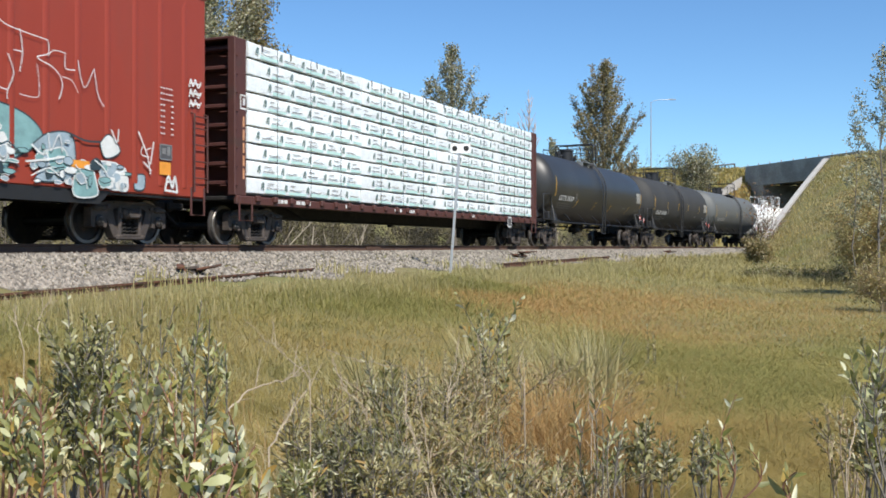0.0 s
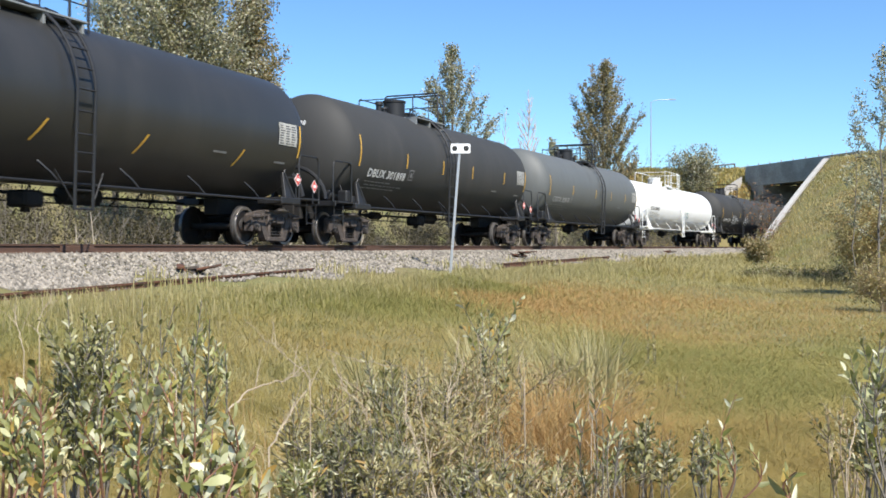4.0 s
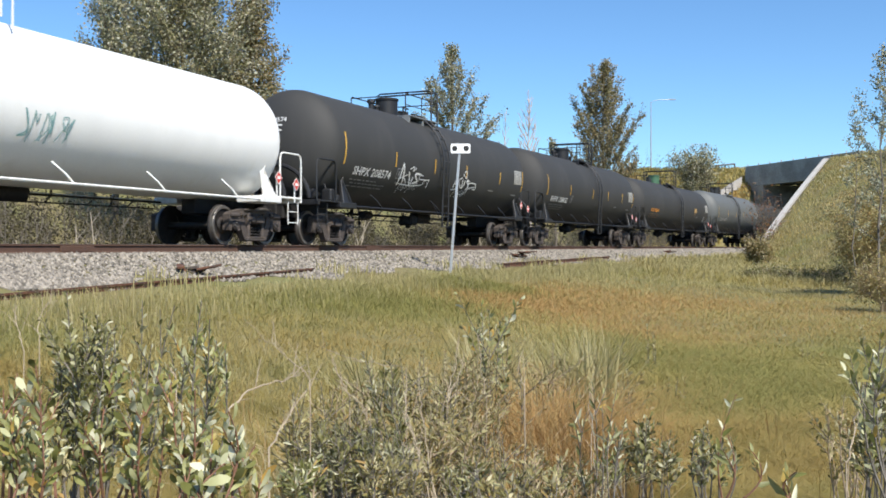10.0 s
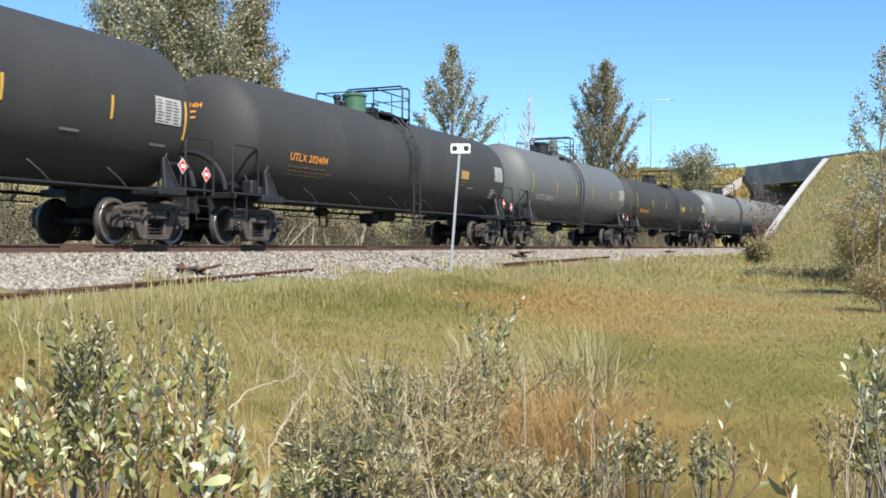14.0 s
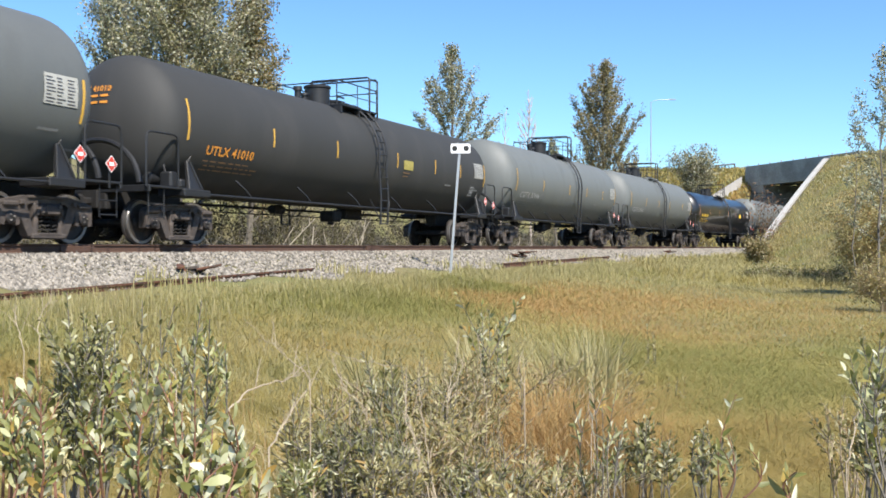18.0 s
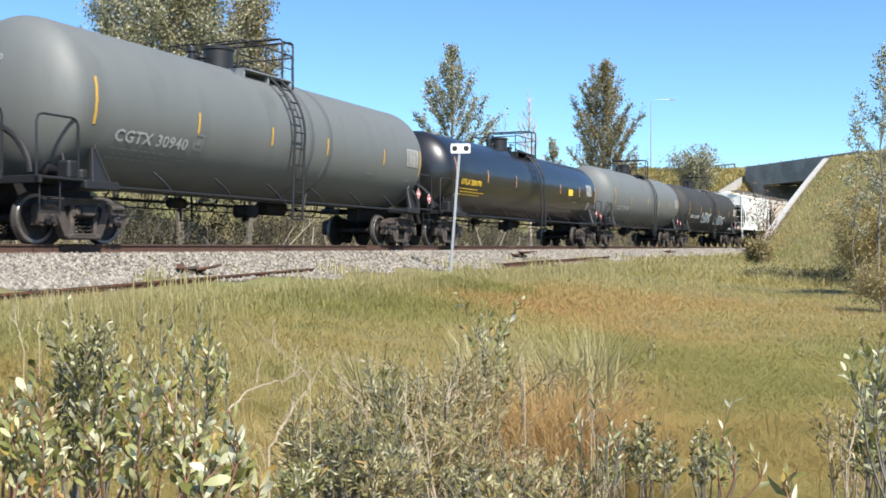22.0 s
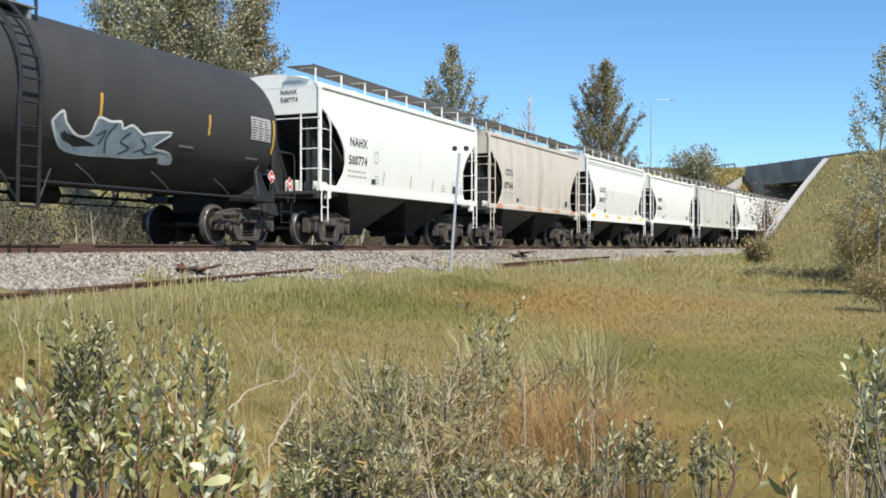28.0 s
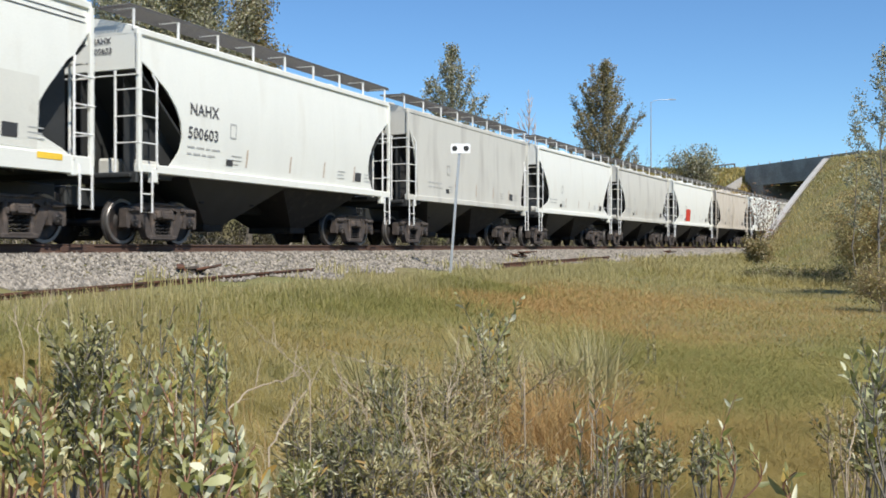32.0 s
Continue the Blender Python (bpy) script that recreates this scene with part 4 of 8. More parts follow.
# ---------------------------------------------------------------- covered hoppers
def hopper(P, mat, lines, label, eave=4.12, deep=0.0, ribs=0, round_end=False, cut=1.16, seed=0, marks=None, red=False, straight=False, two_tone=None, end_line=True):
    rnd = random.Random(seed)
    L = P / 2 - 0.68                      # end of the body
    W = 1.53
    car = thing("hopper_car", label, "hopper car", "cars of the freight train")
    low = 1.56
    prof = [(eave, 0.0), (eave - 0.42, 0.02), (3.5, 0.3), (3.34, 0.4), (3.28, 0.52), (2.7, 0.95), (2.35, 1.16), (2.15, 1.23), (2.0, 1.24), (1.92, 1.16), (1.8, 0.9), (1.66, 0.56), (low, 0.42)]
    if round_end:
        prof = [(eave, 0.0), (3.62, 0.0), (3.4, 0.32), (3.1, 0.7), (2.8, 0.95), (2.5, 1.1), (2.2, 1.15), (1.95, 1.1), (1.76, 0.98), (low, 0.82)]
    if straight:
        prof = [(eave, 0.0), (eave - 0.35, 0.02), (3.1, 0.35), (2.3, 0.55), (1.9, 0.62), (low, 0.62)]
    inx = lambda z: cut * float(np.interp(z, [p[0] for p in prof[::-1]], [p[1] for p in prof[::-1]]))
    bulge = (lambda h: W) if straight else (lambda h: W + 0.07 * math.sin(math.pi * min(max((h - low) / (eave - low), 0), 1)) - 0.03)
    side = Side(bulge=bulge)
    for sgn in (-1, 1):
        g = Geo()
        nz, nx = 44, 14
        for t in (0.0, -0.03):
            for i in range(nz + 1):
                z = low + (eave - low) * i / nz
                e = L - inx(z)
                for j in range(nx + 1):
                    g.v.append((-e + 2 * e * j / nx, sgn * (bulge(z) + t), z))
        k = (nx + 1) * (nz + 1)
        for o in (0, k):
            for i in range(nz):
                for j in range(nx):
                    a = o + i * (nx + 1) + j
                    g.f.append((a, a + 1, a + nx + 2, a + nx + 1))
                    g.m.append(0)
        for i in range(nz):
            for j in (0, nx):
                a = i * (nx + 1) + j
                g.f.append((a, a + nx + 1, a + nx + 1 + k, a + k))
                g.m.append(0)
        sheet_ob = part("side_sheet", g.mesh("side_sheet", mat), car)
        if sgn < 0:
            near_sheet = sheet_ob
        for r in range(ribs):
            x = -L + 1.4 + (2 * L - 2.8) * r / max(ribs - 1, 1)
            g = Geo()
            w = 0.06 if straight else 0.02
            vs = []
            for i in range(9):
                z = low + 0.02 + (eave - low - 0.05) * i / 8
                for dx, off in ((-w, 0.0), (-w * 0.6, 0.02 if straight else 0.009), (w * 0.6, 0.02 if straight else 0.009), (w, 0.0)):
                    vs.append((x + dx, sgn * (bulge(z) + off), z))
            g.add(vs, [(i * 4 + j, i * 4 + j + 1, i * 4 + j + 5, i * 4 + j + 4) for i in range(8) for j in range(3)])
            part("rib", g.mesh("rib", mat), sheet_ob)
        # sill and top chord
        g = Geo()
        g.box((0, sgn * (W - 0.02), 1.49 - deep / 2), (2 * L + 0.1, 0.12, 0.17 + deep), 0.015)
        for x in (-L + 0.45, L - 0.45):
            g.box((x, sgn * (W - 0.02), 1.36), (0.16, 0.14, 0.3), 0.02)
        sill_ob = part("side_sill", g.mesh("side_sill", mat), car)
        if marks and sgn < 0:
            for i in range(5):
                g = Geo()
                x = -L + 0.7 + i * (2 * L - 1.4) / 4.3
                Side(w=W + 0.045).rect(g, x, 1.44 if i == 0 else 1.46, x + 0.6, 1.6 if i == 0 else 1.57, 0.004, 0, 1)
                part("reflective_mark", g.mesh("reflective_mark", M_LETY if marks > 1 else M_OMARK), sill_ob)
        g = Geo()
        g.box((0, sgn * (W - 0.03), eave + 0.03), (2 * L + 0.06, 0.1, 0.14), 0.02)
        if deep:
            for dz in (0.2, 0.3):
                g.box((0, sgn * (bulge(eave - dz) + 0.008), eave - dz), (2 * L - 0.3, 0.02, 0.02), 0.004, 1)
        part("top_chord", g.mesh("top_chord", mat, M_LETG), car)
    # roof
    g = Geo()
    n = 10
    vs = []
    for x in (-L, L):
        for i in range(n + 1):
            y = -W + 2 * W * i / n
            vs.append((x, y, eave + 0.08 + 0.3 * (1 - (y / W) ** 2)))
    for x in (-L, L):
        vs += [(x, -W, eave), (x, W, eave)]
    g.add(vs, [(i, i + 1, n + 2 + i, n + 1 + i) for i in range(n)] + [tuple(range(n + 1)) + (2 * n + 3, 2 * n + 2), tuple(range(n + 1, 2 * n + 2)) + (2 * n + 5, 2 * n + 4)])
    part("roof", g.mesh("roof", mat), car)
    for i in range(4):
        g = Geo()
        x = -L + 1.3 + i * (2 * L - 2.6) / 3
        g.lathe([(0.0, 0.42), (0.12, 0.42), (0.17, 0.36)], (x, 0, eave + 0.33), "z", 16)
        part("hatch", g.mesh("hatch", mat), car)
    # walkways on the roof with their posts
    for sgn in (-1, 1):
        g = Geo()
        for k in range(9):
            g.box((0, sgn * (0.74 + k * 0.085), eave + 0.5), (2 * L + 0.5, 0.034, 0.035), 0.004)
        for i in range(24):
            x = -L - 0.2 + i * (2 * L + 0.4) / 23
            g.box((x, sgn * 0.98, eave + 0.51), (0.03, 0.6, 0.03), 0.004)
        walk_ob = part("running_board", g.mesh("running_board", M_GRATE), car)
        for i in range(9):
            x = -L + i * 2 * L / 8
            g = Geo()
            g.box((x, sgn * (W - 0.12), eave + 0.3), (0.05, 0.04, 0.46), 0.006)
            g.box((x, sgn * (W - 0.35), eave + 0.49), (0.04, 0.5, 0.03), 0.006)
            part("bracket", g.mesh("bracket", M_WHTFIT if mat is not M_HOPB else mat), walk_ob)
        g = Geo()
        g.box((0, sgn * (W - 0.1), eave + 0.535), (2 * L + 0.4, 0.03, 0.03), 0.006)
        part("edge_rail", g.mesh("edge_rail", M_GRATE), walk_ob)
    # ends
    for sgn in (-1, 1):
        m = pose(0, 0, 0, 0, 0, 0 if sgn > 0 else 180)
        g = Geo()
        g.box((L - 0.03, 0, eave - 0.3), (0.05, 2 * W - 0.1, 0.8), 0.012)
        part("end_panel", g.mesh("end_panel", mat), car, m)
        g = Geo()
        z0 = eave - 0.68
        g.add([(L - 0.04, -W + 0.06, z0), (L - 0.04, W - 0.06, z0), (L - 2.2, W - 0.06, 1.5), (L - 2.2, -W + 0.06, 1.5), (L - 0.1, -W + 0.06, z0), (L - 0.1, W - 0.06, z0), (L - 2.3, W - 0.06, 1.5), (L - 2.3, -W + 0.06, 1.5)],
              [(0, 1, 2, 3), (7, 6, 5, 4), (0, 3, 7, 4), (1, 5, 6, 2), (0, 4, 5, 1), (3, 2, 6, 7)])
        part("end_slope", g.mesh("end_slope", M_HOPD), car, m)
        g = Geo()
        g.slab([(L - 0.12, 1.38), (L - 0.12, eave - 0.1), (L - 2.25, eave - 0.1), (L - 2.25, 1.38)], -0.02, 0.02)
        part("shear_plate", g.mesh("shear_plate", M_HOPD), car, m)
        for yy in (-0.9, 0.9):
            g = Geo()
            g.box((L - 0.9, yy, 2.1), (0.12, 0.12, 1.9), 0.02, turn=Matrix.Rotation(0.45, 3, "Y"))
            part("brace", g.mesh("brace", M_HOPD), car, m)
            g = Geo()
            g.add([(L - 0.22, yy * 0.5 + a, z) for z, w_ in ((1.38, 0.2), (eave - 0.55, 0.06)) for a in (-w_, w_)] + [(L - 0.25, yy * 0.5 + a, z) for z, w_ in ((1.38, 0.2), (eave - 0.55, 0.06)) for a in (-w_, w_)], [(0, 1, 3, 2), (4, 6, 7, 5), (0, 2, 6, 4), (1, 5, 7, 3)])
            if two_tone:
                part("end_column", g.mesh("end_column", mat), car, m)
            g = Geo()
            g.slab([(L - 0.14, 1.4), (L - 0.14, eave - 0.68), (L - 0.4, eave - 0.68), (L - 2.0, 1.9), (L - 2.0, 1.4)], yy * 1.15, yy * 1.18)
            part("end_gusset", g.mesh("end_gusset", M_HOPD), car, m)
        # the sill's black stands for dirt and for the shade it lies in
        g = Geo()
        g.box((L - 0.5, 0, 1.34), (1.3, 2 * W - 0.2, 0.08), 0.015)
        g.box((L + 0.02, 0, 1.3), (0.1, 2 * W, 0.22), 0.02)
        g.box((L - 0.75, 0, 0.95), (2.6, 0.42, 0.4), 0.03)
        part("end_sill", g.mesh("end_sill", M_HOPD), car, m)
        g = Geo()
        worn = M_HOPG if not straight else M_STEEL
        g.lathe([(-0.35, 0.17), (0.35, 0.17)], (L - 0.8, -0.95 * sgn, 1.58), "x", 12)
        part("air_reservoir", g.mesh("air_reservoir", worn), car, m)
        g = Geo()
        g.box((L - 0.4, -0.5 * sgn, 1.55), (0.35, 0.4, 0.35), 0.05)
        part("brake_cylinder", g.mesh("brake_cylinder", worn), car, m)
        g = Geo()
        g.lathe([(0, 0.26), (0.03, 0.28), (0.05, 0.26)], (L + 0.02, 0.6 * sgn, 2.6), "x", 16)
        part("brake_wheel", g.mesh("brake_wheel", worn), car, m)
        for yy in (-1, 1):
            g = Geo()
            yo = yy * (W + 0.05)
            g.box((L, yo - yy * 0.04, (1.4 + eave) / 2), (0.1, 0.08, eave - 1.4), 0.012)
            part("corner_post", g.mesh("corner_post", mat), car, m)
            g = Geo()
            g.pipe([(L - 0.48, yo, 1.5), (L - 0.48, yo, 3.2), (L - 0.4, yo - yy * 0.05, 3.38)], 0.024, 6)
            g.pipe([(L + 0.05, yo - yy * 0.58, 1.4), (L + 0.05, yo - yy * 0.58, 3.4)], 0.026, 6)
            for z in (1.98, 2.5, 3.02):
                g.pipe([(L - 0.48, yo, z), (L + 0.05, yo, z), (L + 0.05, yo - yy * 0.58, z)], 0.016, 5)
            g.pipe([(L + 0.06, yo, 3.3), (L + 0.06, yo - yy * 1.5, 3.3)], 0.018, 5)
            g.pipe([(L - 0.02, yo, 1.42), (L - 0.02, yo, 0.62), (L - 0.34, yo, 0.62), (L - 0.34, yo, 1.42)], 0.022, 5)
            g.pipe([(L - 0.02, yo, 0.98), (L - 0.34, yo, 0.98)], 0.016, 5)
            part("ladder", g.mesh("ladder", M_WHTFIT if mat is not M_HOPB else mat), car, m)
    # hopper pockets
    nb = 2
    for i in range(nb):
        c = (i - 0.5) * (2 * L - 3.6) / nb
        a, b = (2 * L - 3.2) / nb / 2, 0.3
        g = Geo()
        vs = [(c + sx * a, sy * (W - 0.12), 1.42) for sx in (-1, 1) for sy in (-1, 1)] + [(c + sx * b, sy * 0.62, 0.42) for sx in (-1, 1) for sy in (-1, 1)]
        g.add(vs, [(0, 1, 5, 4), (2, 6, 7, 3), (0, 4, 6, 2), (1, 3, 7, 5), (4, 5, 7, 6), (0, 2, 3, 1)])
        pocket = part("hopper_pocket", g.mesh("hopper_pocket", M_HOPD if i % 2 == 0 else M_STEEL), car)
        g = Geo()
        g.box((c, 0, 0.38), (0.75, 1.3, 0.16), 0.02)
        part("outlet_gate", g.mesh("outlet_gate", M_STEEL), pocket)
        for x in (c - a * 0.5, c + a * 0.5):
            g = Geo()
            g.lathe([(-0.02, 0.12), (0.02, 0.12)], (x, -1.02, 1.02), "y", 12)
            part("vibrator_plate", g.mesh("vibrator_plate", M_STEEL), pocket)
    g = Geo()
    g.box((0, 0, 0.95), (2 * L - 2.0, 0.4, 0.36), 0.03)
    g.pipe([(-L + 2.4, 0.7, 0.8), (L - 2.4, 0.7, 0.8)], 0.02, 6)
    part("centre_sill", g.mesh("centre_sill", M_STEEL), car)
    # paint on the side
    if lines:
        x0 = -L + (1.55 if not deep else 2.0)
        for k, line in enumerate(lines):
            g = Geo()
            side.text(g, line, x0 - 0.05 * k, 2.72 - 0.5 * k, 0.34, 0.012)
            part("lettering", g.mesh("lettering", M_LETB), near_sheet)
    g = Geo()
    for i in range(2):
        x = -L + 1.5
        for k in range(4):
            wd = rnd.uniform(0.12, 0.3)
            side.rect(g, x, 2.02 - i * 0.14, x + wd, 2.055 - i * 0.14, 0.01, 0, 1)
            x += wd + 0.06
    for f in (0.28, 0.72, 0.86):
        x = -L + 2 * L * f
        for i in range(3):
            side.rect(g, x, 1.78 + i * 0.09, x + rnd.uniform(0.25, 0.45), 1.803 + i * 0.09, 0.01, 0, 1)
    for x, y, w_, h_ in ((-L + 3.0, 2.35, 0.24, 0.3),):
        for a, b, c, d in ((0, 0, w_, 0.03), (0, h_, w_, h_ + 0.03), (0, 0, 0.03, h_), (w_ - 0.03, 0, w_, h_)):
            side.rect(g, x + a, y + b, x + c, y + d, 0.01, 0, 1)
    tagged(part("small_lettering", g.mesh("small_lettering", M_LETS), near_sheet), kind="stuff")
    g = Geo()
    side.rect(g, -L + 2.9, 1.74, -L + 3.15, 1.88, 0.011, 0, 1)
    side.rect(g, L - 2.1, 1.76, L - 1.75, 2.0, 0.011, 0, 1)
    part("stencil_box", g.mesh("stencil_box", M_DGREY), near_sheet)
    if not marks:
        for f in (0.33, 0.5, 0.65, 0.8):
            g = Geo()
            x = -L + 2 * L * f
            side.rect(g, x, 1.75, x + 0.06, 2.15, 0.011, 0, 2, 0.03)
            part("reflective_mark", g.mesh("reflective_mark", M_BMARK), near_sheet)
    if red:
        g = Geo()
        side.rect(g, -L + 3.2, 1.7, -L + 4.4, 2.5, 0.012, 0, 4)
        part("painted_patch", g.mesh("painted_patch", M_PLRED), near_sheet, None, "faded red painted square")
    # a greyer patch over the lower part of the side
    if two_tone:
        g = Geo()
        side.rect(g, -L + 2.7, 1.62, L - 1.3, 2.85, 0.006, 0, 8)
        part("repainted_patch", g.mesh("repainted_patch", M_HOPP), near_sheet, None, "greyer patch over the lower side")
    if end_line and lines:
        g = Geo()
        for i, t in enumerate(lines):
            vs, fs = text_points(t, 0.17)
            g.add([(-L - 0.01, 0.2 - p[0] - 0.55, eave - 0.05 - i * 0.2 + p[1] - 0.12) for p in vs], fs)
        tagged(part("end_lettering", g.mesh("end_lettering", M_LETB), near_sheet), kind="stuff")
    run_gear(car, P, 1.95, None)
    return car


# ---------------------------------------------------------------- boxcar and lumber flatcar
def boxcar(P):
    car = thing("boxcar", "tall faded red boxcar with sprayed tags along its lower side", "boxcar", "cars of the freight train")
    L, W, z0, z1 = P / 2 - 0.62, 1.5, 0.98, 5.32
    side = Side(w=W + 0.002)
    g = Geo()
    g.box((0, 0, (z0 + z1) / 2), (2 * L, 2 * W, z1 - z0), 0.03)
    body = part("body", g.mesh("body", M_RED), car)
    g = Geo()
    vs = []
    for x in (-L, L):
        for i in range(9):
            y = -W - 0.03 + (2 * W + 0.06) * i / 8
            vs.append((x, y, z1 + 0.02 + 0.12 * (1 - (y / W) ** 2)))
    g.add(vs, [(i, i + 1, i + 10, i + 9) for i in range(8)])
    g.box((0, 0, z1 - 0.02), (2 * L + 0.04, 2 * W + 0.08, 0.1), 0.02)
    part("roof", g.mesh("roof", M_RED), car)
    g = Geo()
    g.add([(-0.08, 0, 0), (-0.05, -0.016, 0), (0.05, -0.016, 0), (0.08, 0, 0), (-0.08, 0, 3.75), (-0.05, -0.016, 3.75), (0.05, -0.016, 3.75), (0.08, 0, 3.95)],
          [(0, 1, 5, 4), (1, 2, 6, 5), (2, 3, 7, 6), (4, 5, 6, 7), (3, 2, 1, 0)])
    rib_mesh = g.mesh("rib", M_RED)
    for sgn in (-1, 1):
        for i in range(24):
            x = -L + 0.75 + i * (2 * L - 1.5) / 23
            part("rib", rib_mesh, body, pose(x, sgn * W, z0 + 0.2, 0, 0, 0 if sgn < 0 else 180))
    for sgn in (-1, 1):
        m = pose(0, 0, 0, 0, 0, 0 if sgn < 0 else 180)
        g = Geo()
        g.box((0, -W - 0.06, 3.1), (3.0, 0.06, 3.5), 0.02)
        for k in range(6):
            g.box((0, -W - 0.1, 1.7 + k * 0.56), (2.9, 0.04, 0.12), 0.015)
        part("door", g.mesh("door", M_RED), body, m)
        g = Geo()
        g.box((0, -W + 0.08, 0.95), (2 * L, 0.1, 0.05), 0.015)
        g.slab([(-L + 3.0, 1.0), (-L + 3.3, 0.74), (L - 3.3, 0.74), (L - 3.0, 1.0)], -W + 0.02, -W + 0.1)
        part("side_sill", g.mesh("side_sill", M_BLKFIT), body, m)
        for e in (-1, 1):
            g = Geo()
            x0, x1 = e * (L - 0.06), e * (L - 0.52)
            for x in (x0, x1):
                g.pipe([(x, -W - 0.09, 1.1), (x, -W - 0.09, 2.75), (x, -W, 2.78)], 0.02, 6)
            for z in (1.4, 1.75, 2.1, 2.45, 2.7):
                g.pipe([(x0, -W - 0.09, z), (x1, -W - 0.09, z)], 0.015, 5)
            g.pipe([(x0, -W, 1.2), (x0, -W, 0.62), (x1, -W, 0.62), (x1, -W, 1.2)], 0.025, 6)
            part("ladder", g.mesh("ladder", M_BROWN), body, m)
    g = Geo()
    g.box((0, 0, 0), (0.08, 2 * W - 0.2, 0.16), 0.03)
    corrugation = g.mesh("end_corrugation", M_BROWN)
    for k in range(9):
        for x in (L + 0.03, -L - 0.03):
            part("end_corrugation", corrugation, body, pose(x, 0, z0 + 0.35 + k * 0.42))
    g = Geo()
    g.box((0, 0, 0.98), (2 * L, 0.5, 0.34), 0.03)
    brake_gear(g, P)
    part("centre_sill", g.mesh("centre_sill", M_STEEL), car)
    # paint on the side, near the rear end
    rnd = random.Random(5)
    g = Geo()
    for i in range(9):
        x = L - 1.58
        q = x
        while q < x + (0.4 if i < 3 else 0.09):
            side.rect(g, q, 3.14 - i * 0.115, q + 0.05, 3.168 - i * 0.115, 0.032, 0, 1)
            q += 0.085
        if i >= 3:
            side.rect(g, x + 0.34, 3.14 - i * 0.115, x + 0.42, 3.168 - i * 0.115, 0.032, 0, 1)
    tagged(part("small_lettering", g.mesh("small_lettering", M_LETW), body), kind="stuff")
    for a, h, w_, hh, m_, lab in ((L - 1.62, 1.7, 0.4, 0.32, M_LETB, "black data plate"), (L - 1.62, 1.4, 0.36, 0.26, M_LETO, "orange data plate"), (L - 4.1, 1.36, 0.46, 0.14, M_LETO, "orange painted patch")):
        g = Geo()
        side.rect(g, a, h, a + w_, h + hh, 0.036, 0, 1)
        if m_ is M_LETB:
            for q0, q1, h0, h1 in ((0.0, w_, 0.0, 0.025), (0.0, w_, hh - 0.025, hh), (0.0, 0.025, 0.0, hh), (w_ - 0.025, w_, 0.0, hh), (0.08, 0.2, 0.12, 0.24), (0.24, 0.34, 0.1, 0.28)):
                side.rect(g, a + q0, h + h0, a + q1, h + h1, 0.04, 1, 1)
        part("data_plate", g.mesh("data_plate", m_, M_LETG), body, None, lab)
    # sprayed paint: (u, v) runs leftwards and upwards from the lower rear corner, in even steps
    at = lambda u, v: (L - 0.13 * u, 1.0 + 0.076 * v)

    def sprayed(name, label, lines, fills=(), w=0.03):
        g = Geo()
        for k, (mi, pts) in enumerate(fills):
            o = [at(*p) for p in pts]
            s = spline(o + [o[0]], 4)
            g.add([side.at(x, h, 0.012 + (0.0004 if len(fills) > 20 else 0.002) * k + (0.02 if len(fills) > 20 else 0)) for x, h in s], [tuple(range(len(s)))], mi)
            side.stroke(g, s, 0.014 if len(fills) > 20 else 0.028, 0.0122 + (0.0004 if len(fills) > 20 else 0.002) * k + (0.02 if len(fills) > 20 else 0), 2 if k % 3 else 3)
        for mi, pts in lines:
            side.stroke(g, spline([at(*p) for p in pts], 5), w * rnd.uniform(0.7, 1.3), 0.05, mi)
        return part(name, g.mesh(name, M_GRAFT, M_GRAFB, M_GRAFW, M_GRAFK), body, None, label)

    sprayed("sprayed_tag", "thin sprayed white outline letters", [
        (2, [(47, 30), (46, 36), (43, 34), (36, 33)]), (2, [(47, 26), (45, 21), (43, 20)]), (2, [(43, 28), (42, 24), (43, 20), (43, 18)]), (2, [(41, 34), (40.5, 29), (41, 24.5)]),
        (2, [(42, 29), (40.5, 29)]), (2, [(36, 33), (36, 30), (38, 28.5), (35, 27), (33.4, 24), (34, 20)]), (2, [(38, 27), (37.6, 22), (38, 19.6), (41, 19.6)]),
        (2, [(36, 29.5), (35, 31), (32.8, 31)]), (2, [(32.8, 31), (32.8, 27.6), (31, 27.6)]), (2, [(30.4, 30), (30, 27), (29, 24), (27.2, 29)]), (2, [(27.2, 29), (26.4, 23), (25.2, 20.3)]), (2, [(33.4, 25.4), (31.6, 25), (30.4, 22.4)])], w=0.015)
    # the mural's ground: crowded slanting shapes, each with a pale or dark rim
    crowd = []
    for k in range(60):
        u, v = rnd.uniform(19.5, 49), rnd.uniform(-0.5, 1) ** 1
        v = 0.8 + (v + 0.5) / 1.5 * (15.5 if u > 36 else 11.5 if u > 30 else 8.5) * rnd.uniform(0.3, 1.0)
        a, b, t0 = rnd.uniform(0.4, 1.5), rnd.uniform(0.5, 1.6), rnd.uniform(0, 6.28)
        crowd.append((rnd.choice((0, 0, 1, 1, 2, 2, 3)), [(u + a * math.cos(t0 + q) * rnd.uniform(0.6, 1.2), max(0.4, v + b * math.sin(t0 + q) * rnd.uniform(0.6, 1.2))) for q in np.arange(0, 6.2, 1.25)]))
    tagged(sprayed("sprayed_mural", "crowded sprayed teal and pale blue shapes", [], crowd), kind="stuff")
